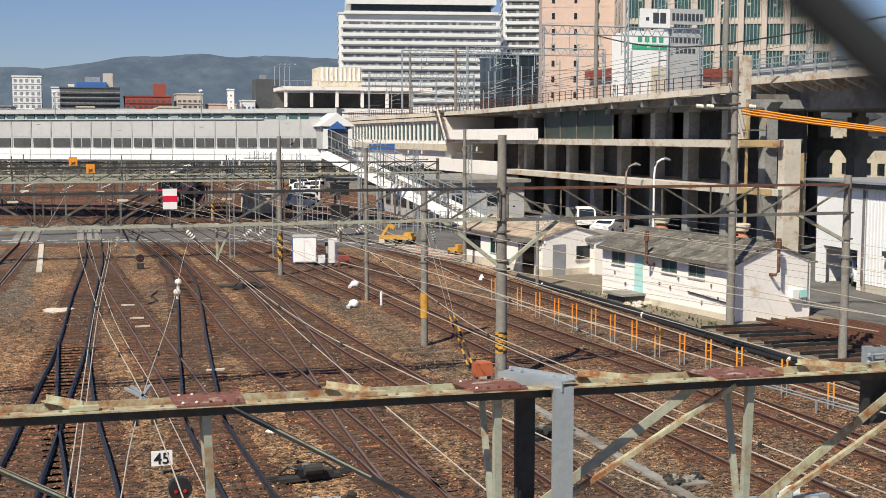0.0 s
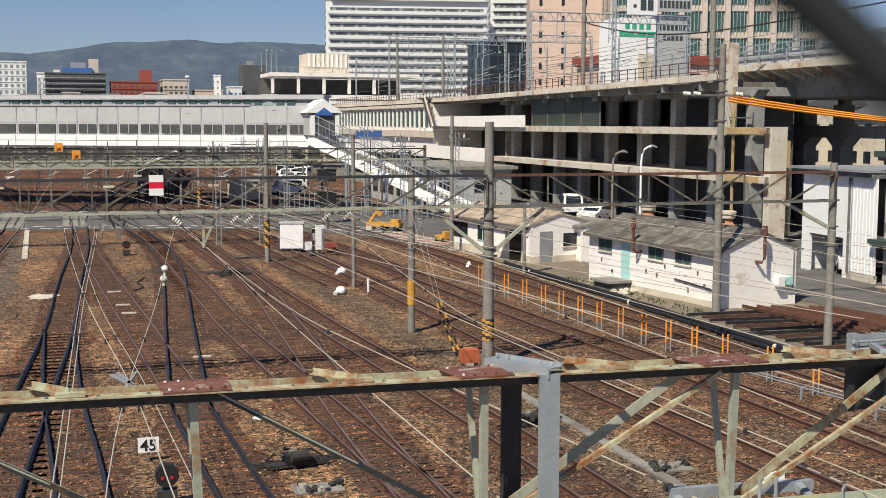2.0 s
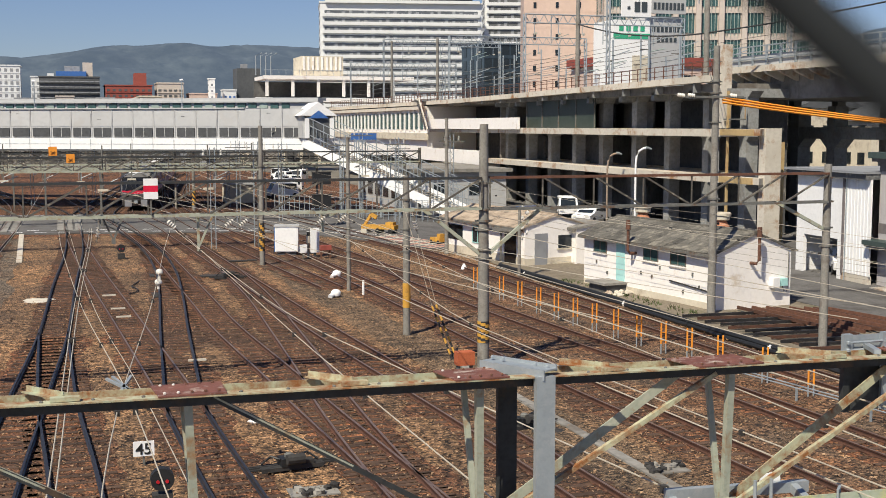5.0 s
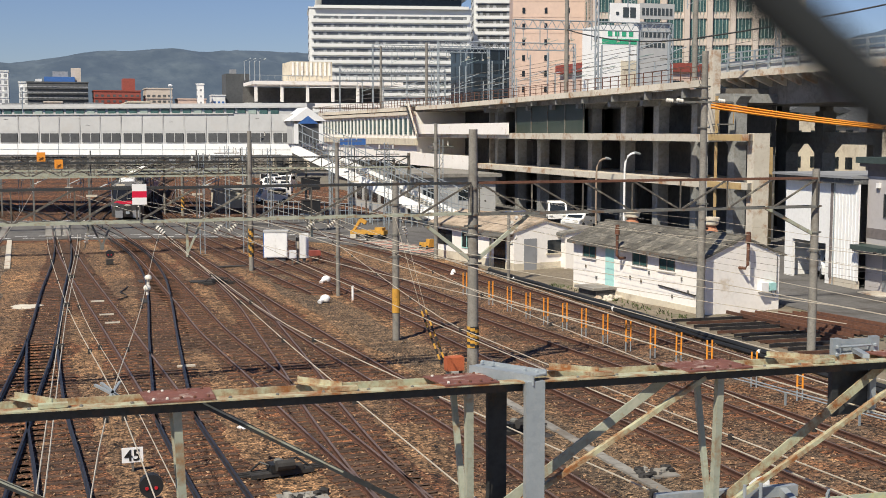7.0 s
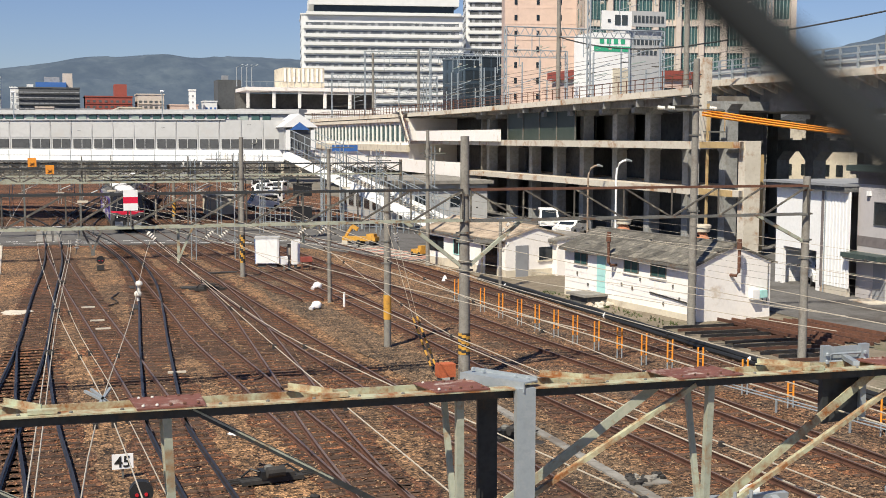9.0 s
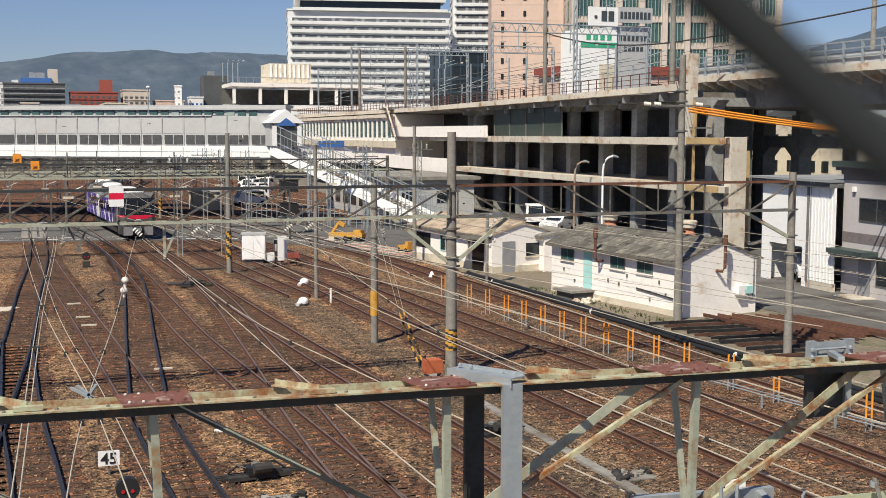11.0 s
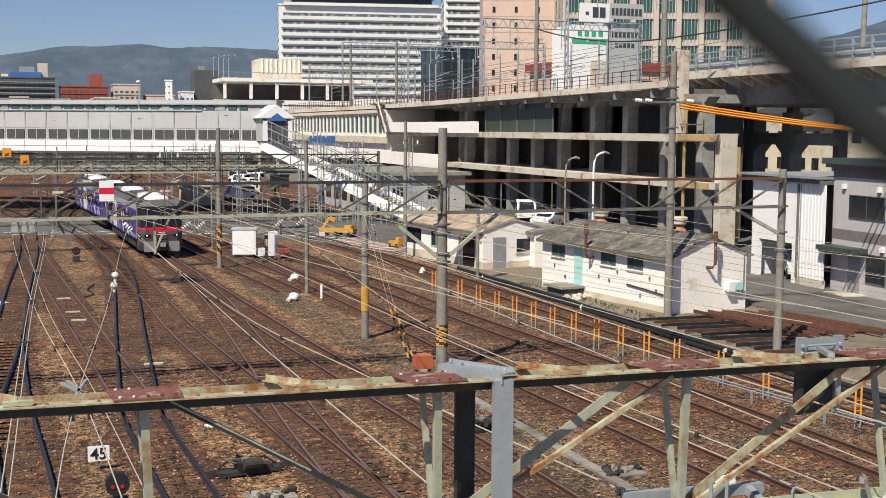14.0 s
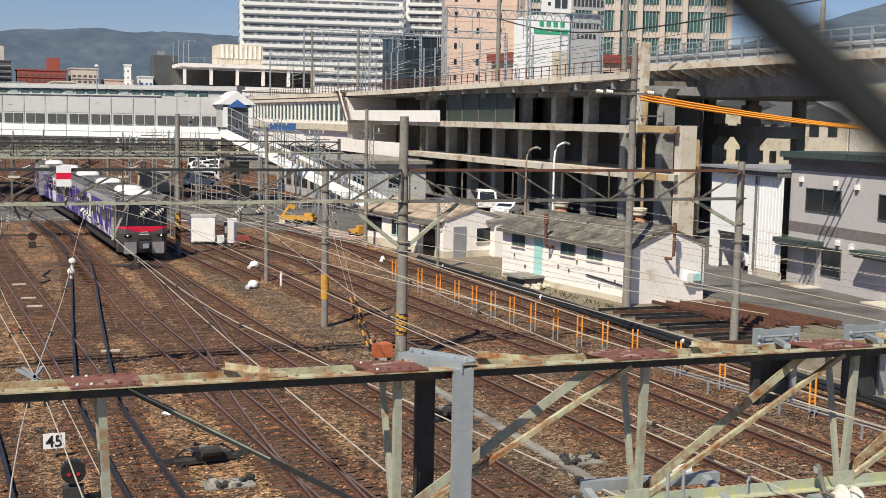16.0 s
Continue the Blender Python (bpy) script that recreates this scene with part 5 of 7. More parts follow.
for i in range(34):
    y = 22 + i * 1.85
    b = M().add([(EX, y, 12.52), (EX + 1.6, y, 12.52), (EX + 1.6, y, 11.75), (EX + 0.1, y, 12.35), (EX, y + 0.3, 12.52), (EX + 1.6, y + 0.3, 12.52), (EX + 1.6, y + 0.3, 11.75), (EX + 0.1, y + 0.3, 12.35)], [(0, 1, 2, 3), (7, 6, 5, 4), (0, 3, 7, 4), (3, 2, 6, 7), (1, 5, 6, 2), (0, 4, 5, 1)], CONC)
    b.put("bracket", er)
    M().box(EX + 0.05, y + 0.1, 13.0, EX + 0.2, y + 0.25, 14.45, GALV).put("rail_post", er)
for z in (13.5, 14.0, 14.45):
    M().beam((EX + 0.12, 21, z), (EX + 0.12, 84, z), 0.09, 0.09, GALV).put("rail_bar", er)
M().box(EX + 0.25, 21, 13.0, EX + 0.33, 84, 13.8, GREYPANEL).put("screen", er)
M().box(EX + 0.9, 56.3, 9.6, EX + 2.6, 59.4, 12.5, CONC).put("pier_head", er)
M().box(EX + 0.2, 56.8, 0, EX + 1.9, 58.9, 9.6, CONC).put("pier", er)
M().box(EX, 35, 13.0, EX + 0.24, 52, 14.7, CONC).put("barrier_wall", er)

# houses and shops seen under the viaduct
for x, y, w, d, hh, mt in ((62.6, 92.0, 9, 8, 10.5, CREAM), (72, 92, 8, 8, 9, WHITE), (66, 86, 9, 8, 9, CREAM), (78, 78, 10, 8, 11, WHITE), (70, 66, 9, 9, 7.5, CREAM), (84, 60, 12, 9, 9, WHITE), (72, 52, 9, 7, 6.5, CITYGREY), (92, 72, 12, 12, 14, BEIGE), (86, 46, 12, 10, 8, CREAM), (76, 100, 10, 10, 10, WHITE)):
    b = thing("town_house", "pale rendered town house behind the viaduct", "house", pose(x * 1.28, y * 1.28, 0), group="town houses")
    M().box(0, 0, 0, w, d, hh, mt).put("wall", b)
    M().add([(-0.4, -0.4, hh), (w + 0.4, -0.4, hh), (w + 0.4, d + 0.4, hh), (-0.4, d + 0.4, hh), (w / 2, -0.4, hh + 1.8), (w / 2, d + 0.4, hh + 1.8)], [(0, 3, 5, 4), (1, 4, 5, 2), (0, 4, 1), (3, 2, 5), (0, 1, 2, 3)], CITYDARK).put("roof", b)
    for k in range(3):
        for z in (1.2, 4.2, 7.2):
            if z + 1.4 < hh:
                M().box(-0.05, 1 + k * 2.4, z, 0.02, 2.2 + k * 2.4, z + 1.3, DKGLASS).put("window", b)
                M().box(1 + k * 2.6, -0.05, z, 2.3 + k * 2.6, 0.02, z + 1.3, DKGLASS).put("window", b)

# ---- pedestrian bridge across the tracks ----
BA, BB = Vector((-62, 160)), Vector((22.3, 114.5))
bdir = (BB - BA).normalized()
bm = Matrix.Translation((BA.x, BA.y, 0)) @ Matrix.Rotation(math.atan2(bdir.y, bdir.x), 4, "Z")
BL = (BB - BA).length
ob = thing("covered_bridge", "long covered bridge with white girder, window strip and grey panels", "bridge", bm)
M().box(0, 0, 6.15, BL, 7, 7.25, WHITEC).put("girder", ob, "white girder")
M().box(0, 0.25, 7.25, BL, 6.8, 10.15, BRIDGEPANEL).put("wall", ob)
M().box(-2, 0.1, 10.15, BL - 6, 7.2, 10.27, GREYPANEL).put("roof", ob)
M().box(0, -0.12, 5.98, BL, 0.3, 6.15, CITYDARK).put("soffit", ob)
nb = 43
for i in range(nb):
    x = BL * i / nb
    M().box(x, 0.19, 7.25, x + 0.08, 0.25, 10.15, BRIDGEPANEL).put("mullion", ob)
    M().box(x + 0.05, -0.02, 6.66, x + BL / nb - 0.02, 0.0, 6.70, GALV).put("girder_seam", ob)
    w_ = M().box(x + 0.3, 0.14, 7.4, x + BL / nb - 0.08, 0.25, 8.30, LOUVRE).put("window", ob)
    if i > 31 or i % 7 == 3:
        M().box(x + BL / nb / 2 + 0.09, 0.125, 7.4, x + BL / nb / 2 + 0.15, 0.14, 8.30, GREYPANEL).put("window_bar", w_)
    if i % 4 == 1:
        M().box(x + 0.7, 0.205, 9.1 + 0.3 * (i % 3), x + 1.1, 0.225, 9.13 + 0.3 * (i % 3), LOUVRE).put("panel_vent", ob)
    M().box(x + 0.12, 0.225, 8.45, x + BL / nb - 0.04, 0.252, 10.1, BRIDGEPANEL).put("panel", ob)
    M().box(x, -0.03, 6.17, x + 0.04, 0.0, 7.2, GALV).put("girder_joint", ob)
up = thing("rear_canopy", "long pale canopy roof behind the bridge", "canopy", bm)
M().box(18, 12, 11.2, BL - 2, 15, 11.5, GREYPANEL).put("fascia", up)
M().box(18, 12.2, 9.0, BL - 2, 14, 11.2, GREYPANEL).put("wall", up)
for i in range(58):
    M().box(18.4 + i * 1.25, 12.1, 10.35, 19.3 + i * 1.25, 12.2, 10.95, TEALGLASS if i % 5 else PALEGREEN).put("clerestory_pane", up)
M().box(18, 11.9, 11.0, BL - 2, 12.2, 11.2, GREYPANEL).put("gutter", up)
for x in (34, 63, 80):
    lp = M().tube([(x, 8, 10.5), (x, 8, 13.2)], 0.06, GALV).blob((x, 8, 13.3), 0.22, WHITEC, 0.6).put("lamp_post")
    lp.matrix_basis = bm
    tagged(lp, "white lamp post on the bridge deck", "lamp post")
# stair from the bridge down towards the yard
ss = thing("bridge_stair", "long covered stair with white stringers and glazed sides", "stair")
P0, P1 = Vector((22.0, 113.0, 6.9)), Vector((33.5, 98.0, 0.2))
dd = P1 - P0
side = Vector((dd.y, -dd.x, 0)).normalized()
for k in (0.0, 3.0):
    o = side * -k
    M().beam(P0 + o, P1 + o, 0.2, 0.85, WHITEC).put("stringer", ss, "white stair stringer")
    for z in (1.0, 1.9, 2.6):
        M().beam(P0 + o + Vector((0, 0, z)), P1 + o + Vector((0, 0, z)), 0.06, 0.06, GALV).put("handrail", ss)
    for i in range(44):
        p = P0 + dd * (i / 43) + o
        M().beam(p, p + Vector((0, 0, 2.6 if i % 3 == 0 else 1.9)), 0.07 if i % 3 == 0 else 0.035, 0.05, GALV).put("rail_post", ss)
for i in range(40):
    p = P0 + dd * (i / 40)
    M().beam(p, p - side * 3.0, 0.34, 0.06, CONC).put("step", ss)
for f in (0.25, 0.5, 0.75):
    p = P0 + dd * f
    for k in (0, 3):
        M().tube([(p - side * k) * 1.0, Vector(((p - side * k).x, (p - side * k).y, 0))], 0.12, GALV, 8).put("column", ss)
pt = thing("stair_head", "white gabled stair head with a blue tympanum", "porch")
M().box(21.9, 112.5, 7.3, 22.1, 117, 9.5, GREYPANEL).put("wall", pt)
M().box(24.7, 112.5, 7.3, 24.9, 117, 9.5, GREYPANEL).put("wall", pt)
M().add([(21.6, 112.2, 9.45), (25.2, 112.2, 9.45), (23.4, 112.2, 10.75), (21.6, 117, 9.45), (25.2, 117, 9.45), (23.4, 117, 10.75)], [(0, 2, 5, 3), (1, 4, 5, 2), (0, 1, 2), (3, 5, 4), (0, 3, 4, 1)], WHITEC).put("roof", pt)
M().add([(22.4, 112.15, 9.2), (24.4, 112.15, 9.2), (23.4, 112.15, 9.95)], [(0, 1, 2)], BLUE).put("tympanum", pt)
# A dark sheet stands for the shade inside the opening.
M().box(22.5, 112.4, 7.3, 24.5, 112.5, 9.2, CITYDARK).put("opening", pt)
for x in (22.1, 24.5):
    M().box(x, 112.3, 7.3, x + 0.4, 112.5, 9.2, WHITEC).put("jamb", pt)
bt = M().box(25.6, 108.0, 7.2, 28.0, 108.3, 7.8, BLUE).put("blue_sheet")
tagged(bt, "blue sheet hung on the stair landing", "sheet")
cr = thing("grey_canopy_building", "low grey-walled building with a long flat roof", "building")
M().box(33.0, 117, 0, 44.4, 136, 3.7, GREYPANEL).put("wall", cr)
M().box(32.6, 116.4, 3.7, 44.9, 136.4, 4.05, CONCD).put("roof", cr)
for x in (36.4, 40.2):
    M().box(x, 116.95, 1.3, x + 1.2, 117.02, 2.5, DKGLASS).put("window", cr)
M().box(38.2, 116.95, 0.0, 39.1, 117.02, 2.1, CITYGREY).put("door", cr)
for i in range(5):
    M().box(32.94, 119 + i * 3.4, 0.9, 33.02, 121 + i * 3.4, 2.4, DKGLASS).put("window", cr)

# ---- station block behind ----
sb = thing("parking_block", "pale multi-storey car park block beside the station", "building", pose(0, 0, 8.5 - 8.5 * 1.45))
sb.scale = (1.45, 1.45, 1.45)
M().box(24.6, 150.3, 2.6, 26, 158, 11.5, CONCD).put("wall", sb)
for z in (11.5, 14.35):
    M().box(24.4, 150, z, 44, 158, z + 0.45, WHITE).put("floor_slab", sb)
for i in range(22):
    M().box(24.5 + i * 0.88, 150.05, 14.8, 24.54 + i * 0.88, 150.1, 15.5, GALV).put("roof_rail_post", sb)
M().beam((24.4, 150.08, 15.5), (44, 150.08, 15.5), 0.05, 0.05, GALV).put("roof_rail", sb)
for i in range(6):
    M().box(24.6 + i * 3.3, 150.2, 12.2, 24.95 + i * 3.3, 150.6, 14.4, WHITE).put("column", sb)
# Rear wall coloured near black for the shade of the open floor.
M().box(24, 156, 12.2, 43, 156.3, 14.2, INSHADE).put("rear_wall", sb)
M().box(29.6, 152, 14.9, 35, 158, 17.4, CREAM).put("roof_tank_room", sb)
for i in range(9):
    M().box(29.7 + i * 0.6, 151.9, 15.6, 29.95 + i * 0.6, 152.0, 17.3, WHITE).put("louvre", sb)
for x in (22.3, 22.9, 23.5, 24.1):
    fl = M().tube([(x * 1.05, 150.5, 14.85), (x * 1.05, 150.5, 17.2), (x * 1.05 + 0.8, 150.5, 17.6)], 0.07, GALV).put("lamp_post")
    fl.matrix_basis = pose(0, 0, 8.5 - 8.5 * 1.45) @ Matrix.Scale(1.45, 4)
    tagged(fl, "slim grey lamp post on the car park ramp", "lamp post")
dk = thing("dark_tower", "dark grey slab tower with a flat roof", "building")
M().box(84, 600, 0, 95.5, 615, 37, CITYDARK).put("wall", dk)
M().box(86.5, 602, 37, 89.5, 606, 39.2, CITYGREY).put("roof_house", dk)


def facade(name, label, x0, x1, y0, y1, z1, floor_h, wall, glass, cols, inset=0.25, wfrac=0.6, hfrac=0.55, band=False, z0=0.0, sides=True, cat="building", zlo=0.0):
    """Building with storeys: windows are set into the front facing -y and the flank facing -x."""
    b = thing(name, label, cat)
    M().box(x0, y0, z0, x1, y1, z1, wall).put("wall", b)
    M().box(x0 - 0.3, y0 - 0.3, z1, x1 + 0.3, y1 + 0.3, z1 + 0.6, wall).put("parapet", b)
    n = int((z1 - z0) / floor_h)
    cw = (x1 - x0) / cols
    for i in range(n):
        z = z0 + i * floor_h + floor_h * 0.3
        if z < zlo:
            continue
        if band:
            M().box(x0 + cw * 0.6, y0 - 0.12, z, x1 - cw * 0.6, y0 + 0.05, z + floor_h * hfrac, glass).put("window_band", b)
            M().box(x0 + cw * 0.3, y0 - inset * 2, z - floor_h * 0.42, x1 - cw * 0.3, y0, z - floor_h * 0.02, wall).put("sill_band", b)
            for j in range(cols):
                if (i * 7 + j * 5) % 3:
                    M().box(x0 + cw * (j + 0.9), y0 - 0.2, z, x0 + cw * (j + 0.9) + cw * 0.45, y0 - 0.1, z + floor_h * hfrac * (0.6 + 0.4 * ((i + j) % 2)), CITYGREY).put("blind", b)
        else:
            for j in range(cols):
                a = x0 + cw * (j + 0.5 - wfrac / 2)
                M().box(a, y0 - 0.1, z, a + cw * wfrac, y0 + 0.02, z + floor_h * hfrac, glass).put("window", b)
            M().box(x0, y0 - inset, z - floor_h * 0.26, x1, y0, z - floor_h * 0.12, wall).put("string_course", b)
        if sides:
            m2 = max(2, int((y1 - y0) / 6))
            for j in range(m2):
                a = y0 + (y1 - y0) * (j + 0.3) / m2
                M().box(x0 - 0.1, a, z, x0 + 0.02, a + (y1 - y0) / m2 * 0.4, z + floor_h * hfrac, glass).put("window", b)
    return b


TWGLASS = surf("tower_glass", (0.14, 0.15, 0.17), (0.10, 0.11, 0.12), 0.05, 0.25)
TW = surf("tower_white", (0.73, 0.74, 0.74), (0.69, 0.70, 0.70), 0.05, 0.6)
tw = facade("hotel_tower", "tall white slab hotel tower with dark ribbon windows", 99, 164, 470, 500, 57, 3.25, TW, TWGLASS, 22, 0.5, 0.6, 0.36, True, zlo=14)
M().box(104, 469, 57.3, 160, 499, 60.8, DKGLASS).put("sky_lounge", tw, "dark glazed top floor")
M().box(102, 467.5, 60.8, 162, 501, 64.5, TW).put("crown", tw)
M().box(101, 468.6, 57.0, 163, 470, 58.2, TW).put("ledge", tw)
ot = facade("office_tower", "slim pale office tower with ribbon windows", 172, 192, 480, 505, 78, 3.3, TW, CITYDARK, 7, 0.4, 0.6, 0.45, True, zlo=20)
GB2 = surf("blue_glass", (0.045, 0.065, 0.085), (0.03, 0.045, 0.06), 0.1, 0.12)
facade("glass_block", "dark blue glass office block in town", 118, 140, 330, 350, 32, 4, GB2, DKGLASS, 8, 0.1, 0.8, 0.7)
pk = facade("pink_hotel", "pink tiled hotel tower with small windows", 85, 102, 215, 240, 48, 3.0, PINK, DKGLASS, 4, 0.04, 0.13, 0.36, zlo=10, sides=False)
ht = facade("beige_hotel", "beige hotel with tall teal windows between piers", 90.5, 126, 190, 212, 48, 4.6, BEIGE, TEALGLASS, 9, 0.3, 0.66, 0.78, zlo=10)
for j in range(10):
    M().box(90.5 + j * 3.94 - 0.45, 189.2, 8, 90.5 + j * 3.94 + 0.45, 190, 48, BEIGE).put("pier", ht)
    for k in range(1, 5):
        if j < 9:
            M().box(90.5 + j * 3.94 + 0.62 * k + 0.36, 189.7, 8, 90.5 + j * 3.94 + 0.62 * k + 0.46, 189.95, 48, PALEGREEN).put("mullion", ht)
rl = thing("red_roofed_shop", "pink low building with a dark red fascia", "building")
M().box(76, 160, 0, 102, 172, 17.5, PINK).put("wall", rl)
M().box(75.4, 159.6, 17.3, 102.5, 172.5, 18.6, BRICKRED).put("fascia", rl, "dark red fascia")
for i in range(10):
    M().box(76.5 + i * 0.55, 159.5, 17.6, 76.85 + i * 0.55, 159.6, 18.1, CREAM).put("lettering_bar", rl)
for i in range(6):
    M().box(77 + i * 4, 159.9, 13.5, 79 + i * 4, 160.02, 16, DKGLASS).put("window", rl)
def turn_about(ob, x, y, deg):
    ob.matrix_basis = Matrix.Translation((x, y, 0)) @ Matrix.Rotation(radians(deg), 4, "Z") @ Matrix.Translation((-x, -y, 0))


turn_about(tw, 99, 470, -11)
turn_about(ot, 172, 480, -17)
turn_about(pk, 85, 215, -20)
turn_about(ht, 90.5, 190, -20)
# car park tower with sign boards
cp = thing("parking_tower", "white tower with green-lined sign boards", "tower", pose(72.9, 140, 0, 0, 0, 0))
M().box(-5.2, 0, 0, 0, 6, 22.0, WHITEC).put("wall", cp)
M().box(0, 0.3, 0, 4.8, 6, 22.6, GREYPANEL).put("wall", cp)
M().box(-4.2, -0.25, 22.4, 0.0, 0.0, 24.8, WHITEC).put("sign_board", cp)
M().box(0.0, -0.3, 22.9, 5.0, -0.05, 24.9, GREYPANEL).put("sign_board", cp)
DKT = surf("sign_ink", (0.05, 0.07, 0.08), (0.05, 0.06, 0.07), 1, 0.6)
GRN = surf("sign_green", (0.05, 0.42, 0.24), (0.04, 0.36, 0.2), 1, 0.6)
for x0, z0, x1, z1, mt in ((-2.4, 23.0, -1.6, 24.3, DKT), (-1.4, 23.0, -0.6, 24.3, DKT), (-3.4, 23.3, -3.0, 23.7, DKT)):
    M().box(x0, -0.30, z0, x1, -0.252, z1, mt).put("sign_shape", cp)
for i in range(8):
    M().box(0.3 + i * 0.57, -0.35, 23.4, 0.68 + i * 0.57, -0.302, 24.3, DKT).put("lettering_bar", cp)
for i in range(7):
    M().box(0.5 + i * 0.6, 0.25, 20.6, 0.9 + i * 0.6, 0.302, 21.3, DKT).put("lettering_bar", cp)
for i in range(5):
    M().box(1.2 + i * 0.6, 0.25, 19.3, 1.6 + i * 0.6, 0.302, 19.9, DKT).put("lettering_bar", cp)
M().box(-5.2, -0.04, 19.6, 0, 0.0, 20.3, GRN).put("green_line", cp)
for i in range(4):
    M().box(-4.4 + i * 1.0, -0.05, 20.6, -3.8 + i * 1.0, 0.0, 21.3, GRN).put("lettering_bar", cp)
M().box(-2.5, -0.06, 12.5, 0, 0.0, 17.5, CREAM).put("door_panel", cp)

# ---- far town ----
facade("white_tower_block", "slim white apartment tower before the hills", -31, -18, 600, 615, 36.5, 3.0, TW, CITYGREY, 5, 0.2, 0.5, 0.5, zlo=15)
facade("white_tower_block", "white apartment block before the hills", -13.5, -5, 602, 615, 31.5, 3.0, TW, CITYGREY, 4, 0.2, 0.5, 0.5, zlo=15)
da = facade("dark_apartments", "dark brown-grey apartment block with pale balcony lines", -9.7, 18, 600, 620, 31.5, 2.6, CITYDARK, CITYGREY, 12, 0.7, 0.9, 0.16, zlo=15)
M().box(-2, 602, 31.5, 12, 612, 34.5, BLUE).put("roof_sign", da, "blue roof sign board")
M().box(10.5, 606, 31.5, 15, 614, 39.0, BEIGE).put("roof_house", da)
M().box(2, 606, 34.5, 9, 612, 37.2, CITYGREY).put("roof_house", da)
M().box(-6, 604, 31.5, -3, 608, 33.5, TW).put("roof_house", da)
ra = facade("red_apartments", "brick-red apartment block with dark windows", 20.5, 42.5, 600, 618, 27.7, 2.7, BRICKRED, CITYDARK, 8, 0.3, 0.5, 0.4, zlo=15)
M().box(34.3, 600.5, 27.7, 40, 612, 34, BRICKRED).put("stair_tower", ra)
facade("beige_apartments", "beige apartment block with balconies", 45, 57.6, 600, 618, 29, 2.7, BEIGE, CITYDARK, 5, 0.4, 0.6, 0.4, zlo=15)
facade("tan_apartments", "low tan apartment block in town", 60.5, 74, 600, 616, 24, 2.7, PINK, CITYGREY, 5, 0.4, 0.6, 0.4, zlo=12)
facade("white_tower_block", "narrow white stair tower of a block", 68.8, 71.8, 590, 594, 31, 3.0, WHITEC, CITYGREY, 1, 0.1, 0.3, 0.3, zlo=12)
facade("pale_house_block", "pale small block before the hills", 76.5, 82.8, 595, 606, 25.8, 3.0, TW, BLUE, 3, 0.2, 0.5, 0.4, zlo=12)
for i in range(26):
    rnd = random.Random(40 + i)
    x = -70 + i * 8.5
    facade("town_block", "small pale town block in the distance", x, x + rnd.uniform(5, 9), 520 + rnd.uniform(0, 60), 590, rnd.uniform(17, 22), 3.0, rnd.choice((TW, CITYGREY, BEIGE, CREAM)), CITYDARK, 3, 0.1, 0.5, 0.45, zlo=14, sides=False)

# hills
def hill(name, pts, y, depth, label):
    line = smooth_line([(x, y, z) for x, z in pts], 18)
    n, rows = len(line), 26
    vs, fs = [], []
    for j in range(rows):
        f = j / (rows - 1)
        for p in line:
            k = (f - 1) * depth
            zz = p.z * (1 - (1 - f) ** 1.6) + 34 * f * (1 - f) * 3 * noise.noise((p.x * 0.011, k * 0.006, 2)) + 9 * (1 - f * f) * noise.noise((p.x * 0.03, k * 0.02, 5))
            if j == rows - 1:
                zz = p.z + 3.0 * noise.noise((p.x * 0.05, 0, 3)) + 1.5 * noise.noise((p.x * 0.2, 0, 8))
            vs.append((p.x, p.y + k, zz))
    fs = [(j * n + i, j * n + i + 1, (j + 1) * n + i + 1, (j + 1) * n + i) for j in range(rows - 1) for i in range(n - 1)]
    return structure(M().add(vs, fs, HAZYFOREST).put(name, smooth=True), label, "hill")


hill("backdrop_hill", [(-900, 90), (-500, 120), (-250, 128), (-130, 137), (-25, 142), (70, 165), (160, 170), (240, 175), (300, 167), (382, 175), (487, 167), (560, 150), (700, 120), (1000, 90)], 2500, 900, "wooded hills behind the town with blue haze in their colour")
hill("backdrop_hill_near", [(600, 70), (700, 95), (790, 121), (880, 140), (1000, 150), (1300, 140)], 900, 300, "wooded hill behind the elevated road with haze in its colour")
# ---- small things in the yard ----
def wire(a, b, r, mat, sag, label, name="wire", n=12):
    a, b = Vector(a), Vector(b)
    pts = [a.lerp(b, i / n) - Vector((0, 0, sag * 4 * (i / n) * (1 - i / n))) for i in range(n + 1)]
    return tagged(M().tube(pts, r, mat, 5).put(name), label, "wire", "overhead wires")


rnd = random.Random(5)
POSTS = [(20.15, 57.5), (20.2, 53.8), (20.3, 51.6), (20.35, 49.4), (20.45, 47.6), (20.6, 45.9), (20.7, 44.2), (20.85, 42.5), (21.0, 40.8), (21.2, 39.2), (21.45, 37.7), (21.7, 36.0), (21.95, 33.6), (22.2, 31.4), (22.4, 29.4), (22.6, 27.5)]
for x, y in POSTS:
    p = thing("marker_post", "orange twin-pipe cable marker post", "post", pose(x, y, 0), group="orange marker posts")
    for dx in (-0.1, 0.1):
        M().tube([(dx, 0, -0.05), (dx, 0, 0.38)], 0.025, GALV, 8).put("lower_pipe", p, "galvanised lower pipe")
        M().tube([(dx, 0, 0.38), (dx, 0, 1.2)], 0.032, ORANGE, 8).put("sleeve", p)
    if y < 42:
        for z in (0.5, 0.8):
            M().beam((-0.1, 0, z), (0.1, 0, z), 0.02, 0.02, ORANGE).put("rung", p)
ln = smooth_line([(24.55, 66), (24.7, 62), (24.95, 52.8), (24.97, 41.4), (25.2, 33), (25.45, 24), (25.6, 15)], 1.0)
hz = thing("cable_conduit", "bundle of thick black cable conduits beside the track", "conduit")
